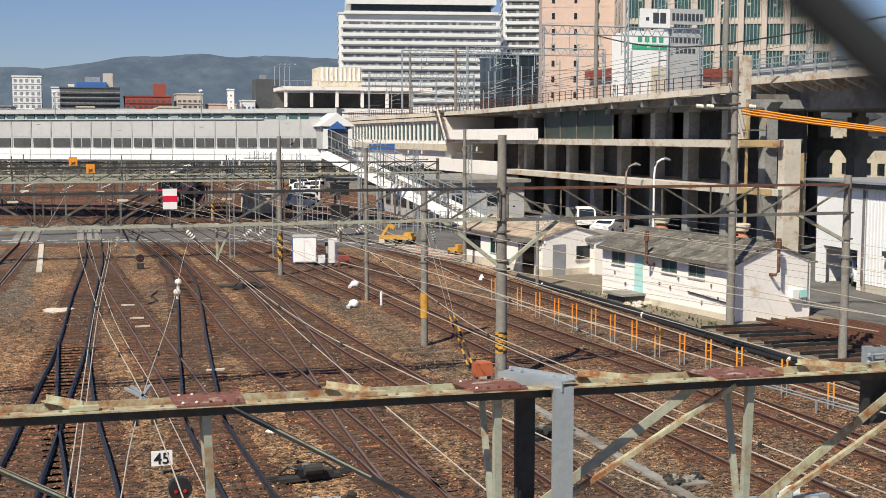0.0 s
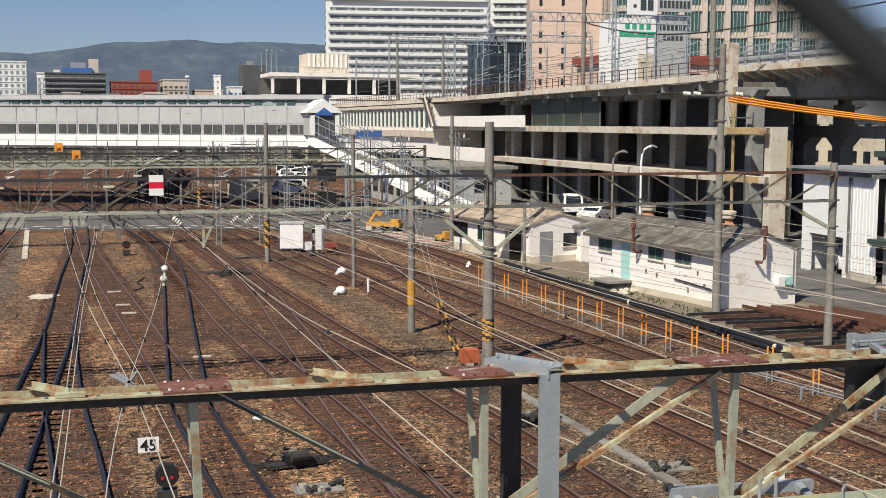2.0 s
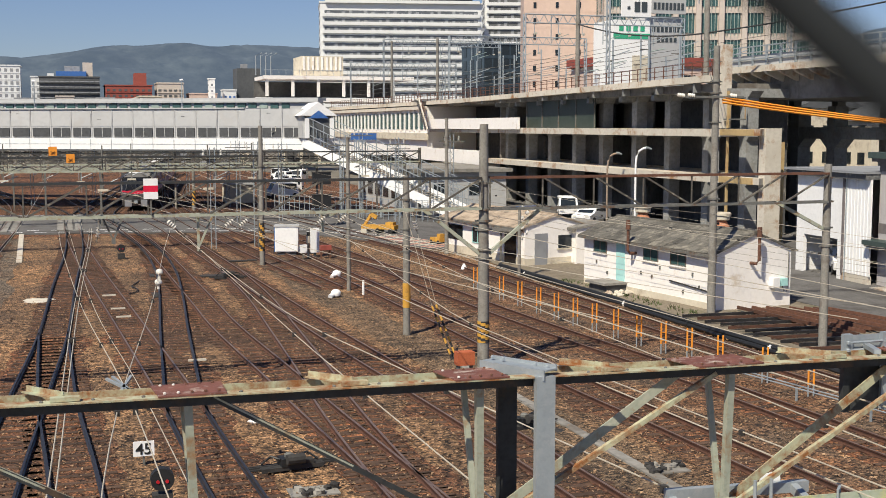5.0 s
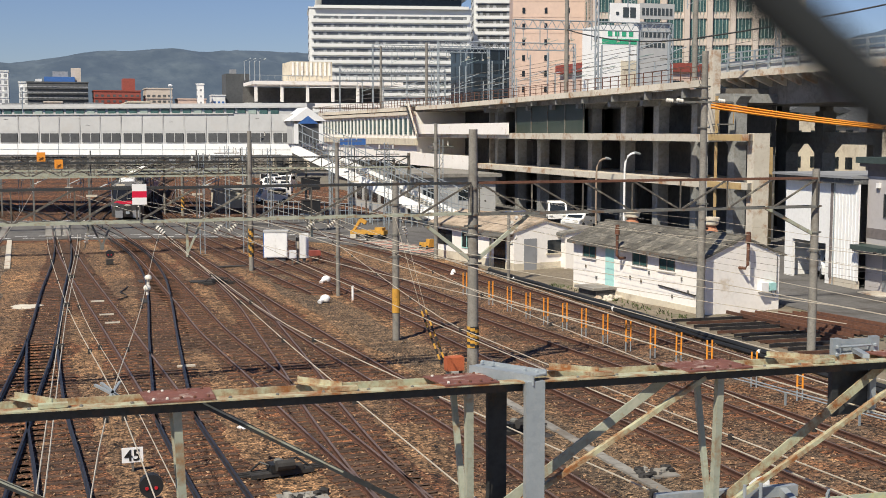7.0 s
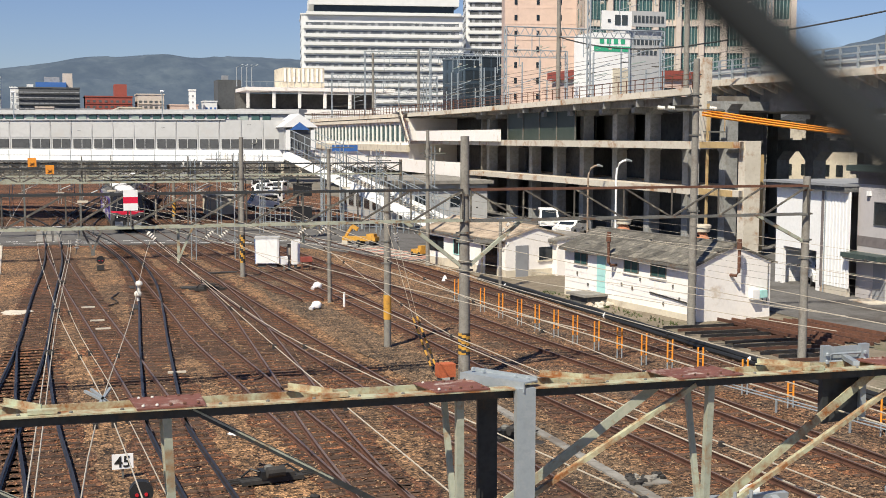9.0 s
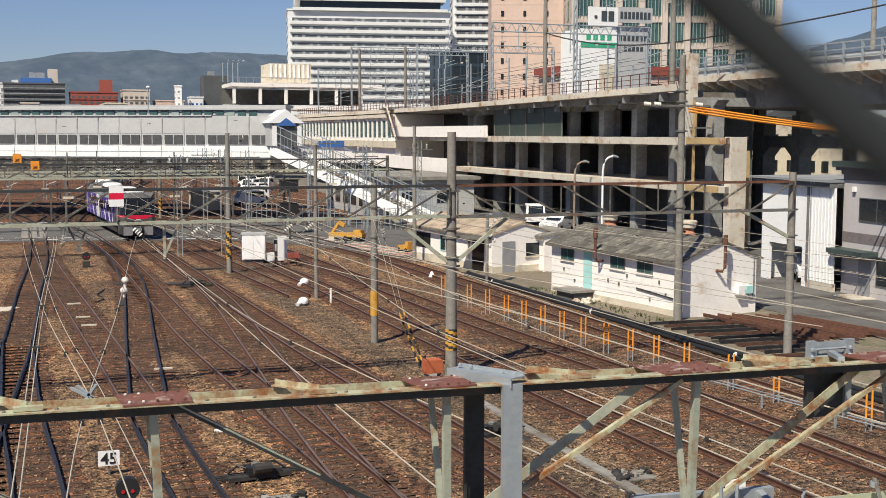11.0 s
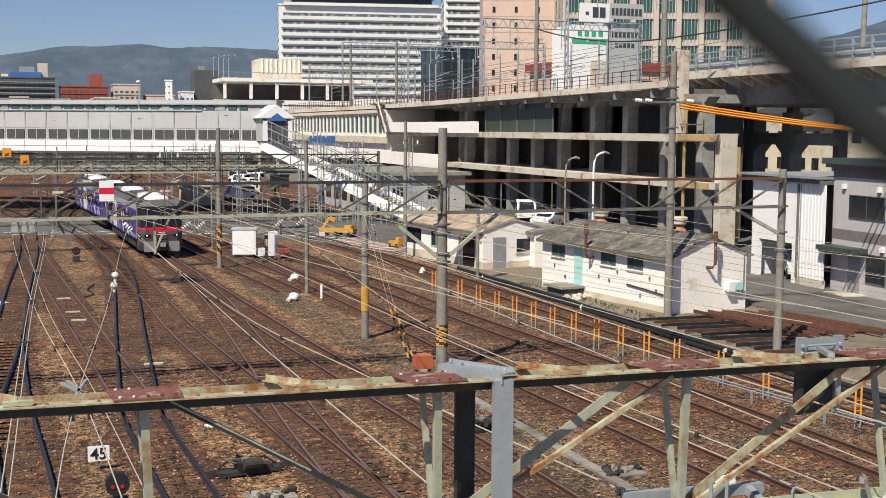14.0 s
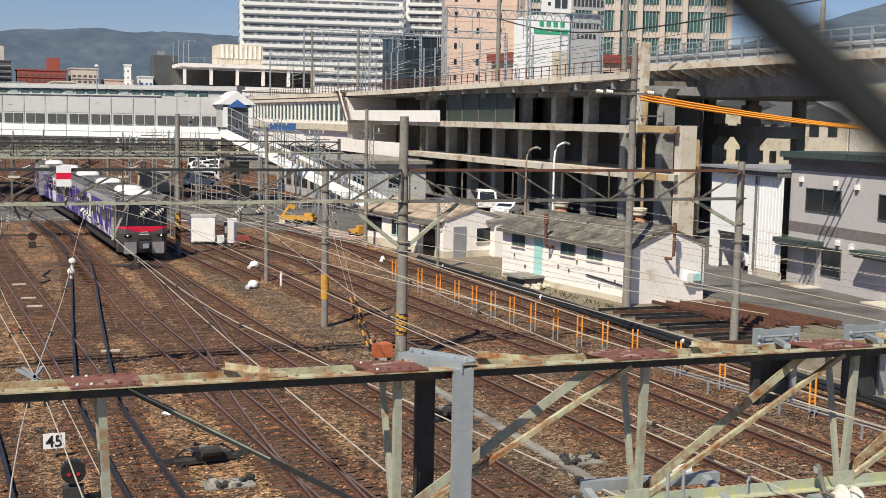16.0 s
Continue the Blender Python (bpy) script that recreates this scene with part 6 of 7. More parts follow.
for k, (dx, dz) in enumerate(((0, 0.1), (0.17, 0.11), (0.09, 0.24))):
    M().tube([p + Vector((dx + 0.03 * math.sin(i * 0.9 + k), 0, dz + 0.015 * math.sin(i * 1.7 + k))) for i, p in enumerate(ln)], 0.10, BLACK, 8).put("conduit", hz, smooth=True)
for i in range(4, len(ln) - 2, 6):
    M().tube([ln[i] + Vector((0.07, 0, 0.14)), ln[i] + Vector((0.07, 0.10, 0.14))], 0.17, WHITEC if i % 12 == 4 else BLACK, 10).put("clip", hz)
ll = smooth_line([(21.0, 34), (21.7, 29.4), (22.4, 25), (23.0, 20)], 1.0)
wp = thing("white_pipe_run", "pale spiral-wrapped cable pipes on short stands", "pipe")
for k in range(2):
    for a, b in zip(ll, ll[1:]):
        M().tube([a + Vector((k * 0.3, 0, 0.4)), b + Vector((k * 0.3, -0.12, 0.4))], 0.022, GALV, 8).put("pipe", wp)
for p in ll[::3]:
    M().box(p.x - 0.05, p.y - 0.03, 0, p.x, p.y + 0.03, 0.4, GALV).put("stand", wp)

# stacked rails and timbers
rk = thing("rail_stack", "rows of rusty spare rails laid on timbers", "rail stack")
for i in range(11):
    y = 37.8 + i * 0.84
    M().beam((26.6 - 0.07 * i + 0.2 * (i % 2), y, 0.12), (29.8 + 0.3 * (i % 3), y - 0.25, 0.12), 0.06, 0.12, RAILDARK if i % 3 else RAIL).put("spare_rail", rk)
for x in (26.9, 28.8):
    M().box(x, 37.4, -0.03, x + 0.22, 46.9, 0.05, SLEEPER).put("timber", rk)
rk2 = thing("rail_bundle", "bundle of rust-red rails beside the pavement", "rail stack")
for i in range(8):
    o = 0.52 * i + 0.10 * (i % 3)
    M().beam((29.3 + o, 47.2 - i * 0.22, 0.2), (30.0 + o * 1.1, 39.4 + 0.5 * (i % 3), 0.2), 0.07, 0.14, RUST if i % 3 else RAIL).put("spare_rail", rk2)
    M().beam((29.3 + o, 47.2 - i * 0.22, 0.135), (30.0 + o * 1.1, 39.4 + 0.5 * (i % 3), 0.135), 0.13, 0.014, RAIL).put("rail_foot", rk2)
for f in (0.15, 0.5, 0.85):
    M().beam((29.3 + 0.7 * f, 47 - 7 * f, 0.06), (33.4 + 0.8 * f, 45.6 - 6 * f, 0.06), 0.2, 0.12, SLEEPER).put("timber", rk2)

# cabinets by the crossing
cb = thing("relay_cabinet", "white relay cabinet on a steel base", "cabinet", pose(13.9, 77.3, 0, 0, 0, -14))
M().box(-0.75, -0.5, 0.25, 0.75, 0.5, 1.9, WHITEC).put("body", cb)
M().box(-0.82, -0.55, 1.9, 0.82, 0.58, 2.0, GREYPANEL).put("roof", cb)
M().box(-0.8, -0.5, 0.25, -0.75, 0.5, 1.9, BLUE).put("side_panel", cb)
for sx in (-0.35, 0.35):
    M().box(sx - 0.33, -0.53, 0.3, sx + 0.33, -0.5, 1.85, WHITEC).put("door", cb)
M().box(-0.6, -0.4, 0, 0.6, 0.4, 0.25, CITYDARK).put("base", cb)
tb = thing("tall_terminal_box", "narrow white terminal box on a post", "cabinet", pose(15.5, 76.0, 0))
M().box(-0.27, -0.15, 0.25, 0.27, 0.15, 1.85, WHITEC).put("body", tb)
M().box(-0.08, -0.08, 0, 0.08, 0.08, 0.25, CITYDARK).put("post", tb)
rb = thing("red_box", "small dark red trackside box on legs", "box", pose(15.9, 74.6, 0))
M().box(-0.35, -0.25, 0.55, 0.35, 0.25, 0.85, BRICKRED).put("body", rb)
for a in (-0.28, 0.28):
    M().box(a - 0.03, -0.2, 0, a + 0.03, 0.2, 0.55, RUST).put("leg", rb)
bx = thing("grey_terminal_box", "small white trackside box on a post", "box", pose(14.4, 74.3, 0))
M().box(-0.22, -0.15, 0.45, 0.22, 0.15, 0.95, WHITEC).box(-0.05, -0.05, 0, 0.05, 0.05, 0.45, GALVD).put("body", bx)
bl = thing("trackside_bell", "trackside post with a pale yellow drum", "signal post", pose(14.85, 74.9, 0))
M().tube([(0, 0, 0), (0, 0, 1.0)], 0.07, POLE).put("post", bl)
M().tube([(0, 0, 1.0), (0, 0, 1.45)], 0.13, CREAM, 10).put("drum", bl)
M().tube([(0, 0, 1.45), (0, 0, 1.7)], 0.10, UNDER, 10).put("cap", bl)
ob1 = thing("orange_box", "orange equipment box on steel legs", "box", pose(12.65, 37.2, 0))
M().box(-0.3, -0.2, 0.5, 0.3, 0.2, 0.95, surf("faded_orange", (0.50, 0.13, 0.05), (0.40, 0.10, 0.04), 3, 0.8)).put("body", ob1)
for a in (-0.25, 0.22):
    M().box(a, -0.15, 0, a + 0.04, 0.15, 0.5, GALVD).put("leg", ob1)
for x, y in ((14.45, 64.8), (12.7, 57.2)):
    c = M().blob((x, y, 0.22), 0.26, WHITEC, 0.8, 12, 0.05, 3).tube([(x - 0.36, y - 0.25, 0.08), (x - 0.08, y, 0.22)], 0.12, WHITEC, 10).put("white_cover", smooth=True)
    tagged(c, "white cloth-covered point motor drum", "cover", "white covers")
c = M().lathe((22.4, 66.0, 0.05), [(0.2, 0), (0.12, 0.2), (0.05, 0.32)], WHITEC, 10).put("white_marker")
tagged(c, "small white marker cone between rails", "marker")
# dwarf signals and number board
for x, y in ((3.35, 78), (1.87, 26.3)):
    s = thing("dwarf_signal", "black dwarf signal with round hood and small red lamps", "signal", pose(x, y, 0), group="dwarf signals")
    M().box(-0.22, -0.12, 0.05, 0.22, 0.2, 0.38, UNDER).put("base", s)
    M().tube([(0, -0.12, 0.72), (0, 0.1, 0.72)], 0.26, BLACK, 14).put("head", s)
    for dx in (-0.1, 0.1):
        lm = M().tube([(dx, -0.14, 0.68), (dx, -0.12, 0.68)], 0.04, RED, 10).put("lamp", s)
nb45 = thing("number_board", "white number board with black numerals 45", "sign", pose(1.70, 30.0, 0.0))
M().box(-0.26, 0, 0.24, 0.26, 0.03, 0.62, WHITEC).put("board", nb45)
M().box(-0.03, 0.03, 0, 0.03, 0.06, 0.5, GALVD).put("post", nb45)
tc = bpy.data.curves.new("numeral", "FONT")
tc.body, tc.size, tc.extrude, tc.offset, tc.align_x = "45", 0.40, 0.004, 0.006, "CENTER"
tc.materials.append(BLACK)
to = new("numeral", tc)
to.parent = nb45
to.matrix_basis = pose(0, -0.008, 0.29, 90, 0, 0)
for x, y, t in ((5.15, 28.5, 8), (12.2, 30.5, 20), (8.6, 66, 0)):
    pm = thing("point_motor", "dark greasy point machine on a steel plate", "point machine", pose(x, y, 0.05, 0, 0, t), group="point machines")
    M().box(-0.8, -0.2, 0.0, 0.8, 0.22, 0.10, UNDER).put("plate", pm)
    M().box(-0.30, -0.22, 0.1, 0.22, 0.16, 0.30, BLACK).box(0.24, -0.18, 0.1, 0.55, 0.1, 0.2, UNDER).put("case", pm)
    M().tube([(-0.32, -0.1, 0.28), (-0.5, 0.05, 0.34), (-0.7, 0.2, 0.12)], 0.03, BLACK, 6).put("cable", pm)
    M().tube([(0.2, 0.1, 0.28), (0.5, 0.22, 0.3), (0.75, 0.1, 0.12)], 0.03, BLACK, 6).put("cable", pm)
    M().lathe((-0.05, 0.0, 0.30), [(0.12, 0.0), (0.12, 0.06), (0.06, 0.1)], GALVD, 10).put("cap", pm)
    M().tube([(-0.2, -0.3, 0.3), (0.25, -0.3, 0.3)], 0.13, UNDER, 10).put("motor", pm)
    for k in (-0.12, 0.05, 0.16):
        M().beam((-1.1, k, 0.08), (1.1, k, 0.08), 0.04, 0.04, UNDER).put("rod", pm)
# pale marker slabs between tracks
for x, y in ((1.97, 61.08), (2.21, 56.47), (2.35, 53.95), (4.4, 43)):
    tagged(M().box(x - 0.32, y - 0.07, 0.03, x + 0.32, y + 0.07, 0.09, CONC).put("concrete_slab"), "small pale concrete slab between the rails", "slab", "slabs")
for x, y, r, k in ((-1.41, 60.57, 0.8, CONC), (12.6, 30, 0.5, UNDER), (4.95, 33.5, 0.14, WHITEC), (28.6, 55.0, 0.3, CONC), (27.2, 54, 0.25, CONC), (26.3, 53.4, 0.28, CONC)):
    tagged(M().blob((x, y, 0.02), r, k, 0.08 if r > 0.4 else 0.5, 10, 0.3, int(x * 10)).put("rubble_piece"), "pale broken concrete lying on the ground", "rubble", "rubble")
lid = thing("concrete_cover", "broken concrete slab over a dark pit by the hut", "slab", pose(26.75, 55.2, 0, 0, 0, 8))
M().box(-1.0, -0.9, 0.42, 0.95, 0.9, 0.54, CONCD).put("slab", lid)
# Near-black box for the shade under the slab.
M().box(-0.8, -0.8, 0, 0.8, 0.8, 0.42, INSHADE).put("pit", lid)
for i in range(5):
    M().blob((-0.9 + i * 0.35, -1.2 - 0.15 * (i % 2), 0.08), 0.2, CONC, 0.7, 8, 0.3, i).put("broken_chunk", lid)
rnd = random.Random(21)
for px_, py_, n_ in ((5.33, 26.5, 11), (13.94, 25.6, 13)):
    hp = thing("scrap_heap", "small heap of dark scrap and broken concrete on the ballast", "rubble", pose(px_, py_, 0.02), group="scrap heaps")
    M().box(-0.6, -0.35, 0.0, 0.55, 0.35, 0.035, CONCD).put("slab", hp)
    for k in range(n_):
        M().blob((rnd.uniform(-0.5, 0.5), rnd.uniform(-0.3, 0.3), 0.08), rnd.uniform(0.06, 0.15), UNDER if k % 4 else CONCD, 0.6, 7, 0.35, k).put("chunk", hp)
hs_ = M().tube(smooth_line([(3.75, 66.4, 0.05), (3.6, 65.7, 0.05), (3.25, 64.2, 0.05), (3.45, 63.2, 0.05), (3.40, 62.2, 0.05), (2.95, 61.3, 0.05)], 0.25), 0.032, BLACK, 6).put("loose_hose")
tagged(hs_, "loose black hose lying on the ballast", "hose")
# concrete trough line
tl = thing("cable_trough", "line of pale concrete cable trough lids", "cable trough")
for i in range(28):
    y = 14 + i * 0.9
    M().box(13.45 - 0.012 * i, y, 0.0, 13.75 - 0.012 * i, y + 0.87, 0.07, CONCD).put("trough_lid", tl)
tl2 = thing("cable_trough", "pale concrete cable trough beside the crossing track", "cable trough")
for i in range(24):
    f = i / 45
    M().box(-3.0 - f, 78 + i * 0.95, 0.0, -2.65 - f, 78.9 + i * 0.95, 0.07, CONC).put("trough_lid", tl2)
# guard stays striped yellow and black
gs = thing("guy_guard", "yellow and black striped guy wire guards", "guard")
for dx, dy in ((0.0, 0.0), (0.25, 0.3)):
    a, b = Vector((13.3 + dx, 40.5 + dy, 0.0)), Vector((12.75 + dx, 41.2 + dy, 1.9))
    for i in range(10):
        M().tube([a.lerp(b, i / 10), a.lerp(b, (i + 1) / 10)], 0.04, YELLOW if i % 2 else BLACK, 8).put("band", gs)
    M().tube([b, (11.9 + dx, 42, 5.6)], 0.010, WIRE, 5).put("guy_wire", gs)
ex = thing("excavator_barrier", "yellow folded crossing barrier machine", "machine", pose(23.2, 90.4, 0.1, 0, 0, -40))
ex.scale = (0.8, 0.8, 0.8)
M().box(-1.2, -0.5, 0.4, 2.4, 0.5, 0.8, YELLOW).put("deck", ex)
M().box(-1.2, -0.5, 0, -0.6, 0.5, 0.4, CONC).put("weight", ex)
M().beam((-1.0, 0, 0.8), (-0.3, 0, 1.8), 0.25, 0.25, YELLOW).beam((-0.3, 0, 1.8), (0.3, 0, 1.5), 0.3, 0.35, YELLOW).put("arm", ex)
M().box(1.4, -0.4, 0.8, 2.2, 0.4, 1.1, YELLOW).put("bucket", ex)
for a in (0.6, 2.0):
    M().tube([(a, -0.55, 0.25), (a, 0.55, 0.25)], 0.25, BLACK, 12).put("wheel", ex)
ex2 = thing("yellow_trolley", "small yellow trolley by the crossing", "trolley", pose(25.4, 80.6, 0.1, 0, 0, -70))
ex2.scale = (0.8, 0.8, 0.8)
M().box(-0.7, -0.4, 0.2, 0.7, 0.4, 0.55, YELLOW).box(0.2, -0.3, 0.55, 0.7, 0.3, 0.9, YELLOW).put("body", ex2)
for a in (-0.5, 0.5):
    M().tube([(a, -0.45, 0.18), (a, 0.45, 0.18)], 0.17, BLACK, 10).put("wheel", ex2)
# water tanks on the roofs behind the hut, street lamps
TERRA = surf("terracotta", (0.50, 0.22, 0.12), (0.42, 0.18, 0.10), 3, 0.85)
for x, y, z in ((31.0, 60.0, 3.65), (33.65, 56.0, 3.45)):
    tk = thing("roof_ventilator", "cream drum ventilator on a terracotta flue behind the hut", "ventilator", pose(x, y, 0), group="ventilators")
    M().lathe((0, 0, 0), [(0.22, 0), (0.22, z - 0.35)], CONCD, 12).put("flue", tk)
    M().lathe((0, 0, z - 0.35), [(0.42, 0), (0.30, 0.2), (0.24, 0.33)], TERRA, 12).put("foot", tk, "terracotta foot")
    M().lathe((0, 0, z - 0.03), [(0.34, 0), (0.42, 0.06), (0.44, 0.26), (0.50, 0.28), (0.50, 0.40), (0.42, 0.44)], CREAM, 16).put("drum", tk, smooth=True)
for x, y, hh, mt in ((42.7, 84, 6.7, WHITEC), (44.1, 92, 6.1, surf("rusty_mast", (0.34, 0.27, 0.21), (0.27, 0.2, 0.15), 3, 0.7))):
    l = thing("street_lamp", "curved street lamp on a slim mast in the yard", "street lamp", pose(x, y, 0.05), group="street lamps")
    M().tube([(0, 0, 0), (0, 0, hh - 1.3), (0.06, 0, hh - 0.7), (0.25, -0.05, hh - 0.25), (0.55, -0.1, hh - 0.05), (0.9, -0.15, hh)], 0.085, mt, 8).put("mast", l)
    M().tube([(0.75, -0.14, hh + 0.02), (1.0, -0.16, hh + 0.0), (1.25, -0.18, hh - 0.1)], 0.13, GALV, 10, 0.07).put("lamp_head", l, smooth=True)
# orange signal boards on the far gantry
for x, y, z in ((0.47, 82.72, 6.34), (-0.63, 82.72, 6.82)):
    s = thing("orange_board", "orange square board with a dark cross on the gantry", "sign", pose(x, y, z), group="orange boards")
    M().box(-0.27, 0, -0.3, 0.27, 0.04, 0.3, ORANGE).put("board", s)
    M().beam((-0.13, -0.02, -0.2), (0.13, -0.02, 0.0), 0.02, 0.05, UNDER, up=(0, 1, 0)).beam((-0.13, -0.02, 0.0), (0.13, -0.02, -0.2), 0.02, 0.05, UNDER, up=(0, 1, 0)).put("cross", s)
# level crossing panels
for x in (-4.4, 0.6):
    lc = thing("crossing_panel", "pale grey concrete panels between crossing rails", "crossing panel", group="crossing panels")
    for k in (-1.0, -0.33, 0.42):
        M().box(x + k - 0.24, 99.5, 0.11, x + k + 0.32, 115.5, 0.17, CONCD).put("slab", lc)

# ---- far gantries, masts and wires ----
for y, x0, x1, z in ((83, -22, 13, 6.4), (104, -20, 31, 6.2), (116, -30, 33, 5.5), (138, -35, 22, 6.0), (158, -40, 30, 6.0), (126, -30, 26, 5.0), (172, -40, 34, 6.2), (188, -45, 36, 6.4), (205, -50, 40, 6.3), (225, -55, 42, 6.0), (148, -38, 26, 5.4)):
    truss(x0, x1, y, z, z, 0.95, "rusty lattice gantry across the far tracks", DARKPAINT_SHADE, PAINTGREY, GALVK, 2.0, 0.11)
    for k in range(5):
        x = x0 + (x1 - x0) * (k + 0.5) / 5
        d = thing("dropper_frame", "grey steel dropper and arm under a far gantry", "bracket", pose(x, y, 0), group="dropper frames")
        M().box(-0.06, -0.25, z - 0.05, 0.06, 0.25, z + 0.05, GALVD).put("yoke", d)
        M().tube([(0, 0, z + 0.8), (0, 0, z - 2.2)], 0.05, GALVD, 6).put("dropper", d)
        M().tube([(0, 0, z - 1.9), (1.6, 0, z - 1.2)], 0.035, GALV, 6).put("arm", d)
        insulator((0.4, 0, z - 1.0), (1, 0, 0.2), 0.1).put("insulator", d)
        insulator((-0.9, 0, z - 1.4), (1, 0, 0.3), 0.1).put("insulator", d)
        M().box(-0.35, -0.06, z - 2.3, 0.35, 0.06, z - 2.15, CREAM).put("clamp", d)
for i, (x, y, h) in enumerate(((14.5, 104, 7.2), (18.2, 104, 7.0), (20.5, 116, 8.5), (22.8, 100, 7.4), (25.5, 104, 8.2), (27.2, 98, 7.5), (29.0, 104, 7.0), (9.8, 83, 7.0), (12.8, 83, 7.4), (16.5, 126, 7.0), (30.5, 93, 7.8), (-19, 104, 7), (-10, 138, 7), (6.2, 138, 7), (2.0, 158, 7), (-14, 131, 6.6), (-7.2, 143, 7), (-3.2, 133, 6.8), (3.4, 147, 7.2), (11.0, 141, 6.8), (14.6, 149, 7.4), (19.5, 163, 7.2), (-9, 168, 7.5), (8.8, 171, 7.4), (22.5, 146, 7.0))):
    mt = thing("lattice_mast", "slim grey lattice mast among the far wires", "mast", pose(x, y, 0), group="lattice masts")
    for dx in (-0.16, 0.16):
        M().beam((dx, 0, 0), (dx, 0, h), 0.06, 0.06, GALV).put("leg", mt)
    for k in range(int(h / 0.5)):
        s = 0.16 if k % 2 else -0.16
        M().beam((-s, 0, k * 0.5), (s, 0, k * 0.5 + 0.5), 0.03, 0.03, GALVD).put("lace", mt)
    M().beam((-1.1, 0, h - 0.6), (1.1, 0, h - 0.6), 0.08, 0.08, GALVD).put("cross_arm", mt)
    insulator((0.6, 0, h - 0.5), (0, 0, 1)).put("insulator", mt)
    insulator((-0.6, 0, h - 0.5), (0, 0, 1)).put("insulator", mt)
for i, (x, y, w, h) in enumerate(((-60, 262, 26, 5.5), (-30, 250, 20, 4.8), (-8, 268, 22, 6.0), (16, 256, 18, 5.0), (38, 262, 20, 6.5))):
    ds = thing("depot_shed", "low grey depot shed at the end of the yard", "shed", pose(x, y, -0.05), group="depot sheds")
    M().box(0, 0, 0, w, 10, h, (CITYGREY, CREAM, CONCD)[i % 3]).put("wall", ds)
    M().box(-0.5, -0.5, h, w + 0.5, 10.5, h + 0.35, CITYDARK).put("roof", ds)
    for k in range(int(w / 4)):
        # Bay openings are near-black sheets for the shade inside.
        M().box(1 + k * 4, -0.08, 0.5, 3.6 + k * 4, 0.02, h - 1.2, INSHADE).put("bay", ds)
for k in range(8):
    x, z = VX + 1.5 + k * 2.1, 14.4 + (k % 4) * 0.8
    wire((x, 96, z), (x, 205, z - 0.6), 0.022, WIREDARK if k % 3 else WIREOLD, 0.5, "overhead wire along the station deck", "deck_wire", 16)
for k in range(26):
    x, y = VX + 0.8 + (k * 5.3) % 16, 90 + k * 4.4
    mm = thing("deck_mast", "slim silver mast with bracket arms on the station deck", "mast", pose(x, y, 11.7), group="deck masts")
    M().tube([(0, 0, 0), (0, 0, 4.2 + (k % 3))], 0.09, GALV, 6).put("shaft", mm)
    M().tube([(0, 0, 3.6), (1.8, 0, 4.2)], 0.05, GALV, 6).put("bracket_arm", mm)
    M().tube([(0, 0, 2.9), (1.5, 0, 3.2)], 0.05, PALEGREEN if k % 4 == 0 else GALV, 6).put("bracket_arm", mm)
    M().tube([(-0.8, 0, 3.1), (0, 0, 3.1)], 0.05, GALVD, 6).put("bracket_arm", mm)
# fence of slim rods along the yard edge
fn = thing("yard_fence", "pale metal mesh fence along the far yard", "fence")
for i in range(36):
    f = i / 36
    M().box(19 + 14 * f, 112 - 16 * f, 0.1, 19.05 + 14 * f, 112.05 - 16 * f, 2.0, GALV).put("post", fn)
for z in (0.6, 1.3, 1.95):
    M().beam((19, 112, z), (33, 96, z), 0.04, 0.04, GALV).put("rail_bar", fn)
wt = M().box(17.0, 132, -0.03, 20.0, 135, 2.0, CREAM).box(16.8, 131.8, 2.0, 20.2, 135.2, 2.2, GREYPANEL).put("white_depot_hut")
tagged(wt, "white equipment hut under the bridge", "hut")
# station catenary frames on the deck
for i, (y, z) in enumerate(((117.1, 20.1), (142.6, 19.7), (174.4, 21.4), (196.0, 19.0), (97.0, 22.5))):
    cf = thing("station_catenary", "silver tubular truss gantry over the station tracks", "gantry", group="station gantries")
    xa, xb = VX + 0.4, VX + 19
    for x in (xa, xb):
        for dy in (-0.3, 0.3):
            M().tube([(x, y + dy, 11.7), (x, y + dy, z)], 0.075, GALV, 6).put("leg", cf)
        nl = int((z - 11.8) / 0.75)
        for k in range(nl):
            s = 0.3 if k % 2 else -0.3
            M().beam((x, y - s, 11.8 + k * 0.75), (x, y + s, 12.55 + k * 0.75), 0.08, 0.08, GALV).put("lace", cf)
    for dz in (0, 0.9):
        M().tube([(xa, y, z - dz), (xb, y, z - dz)], 0.075, GALV, 6).put("chord", cf)
    n = 34
    for k in range(n):
        a, b = xa + (xb - xa) * k / n, xa + (xb - xa) * (k + 1) / n
        M().beam((a, y, z - (0.9 if k % 2 else 0)), (b, y, z - (0 if k % 2 else 0.9)), 0.065, 0.065, GALV).put("diagonal", cf)
        if k % 5 == 2:
            M().tube([(a, y, z - 0.9), (a, y, z - 1.9)], 0.04, GALV, 6).put("hanger", cf)
            insulator((a, y, z - 2.0), (1, 0, 0.15), 0.14).put("insulator", cf)
    for k in range(3):
        x = xa + 3 + k * 6
        M().tube([(x, y, z), (x, y, z - 3.0)], 0.05, GALV, 6).put("dropper", cf)
        M().tube([(x, y, z - 2.6), (x + 2, y, z - 2.0)], 0.035, PALEGREEN if i < 3 else GALV, 6).put("arm", cf)
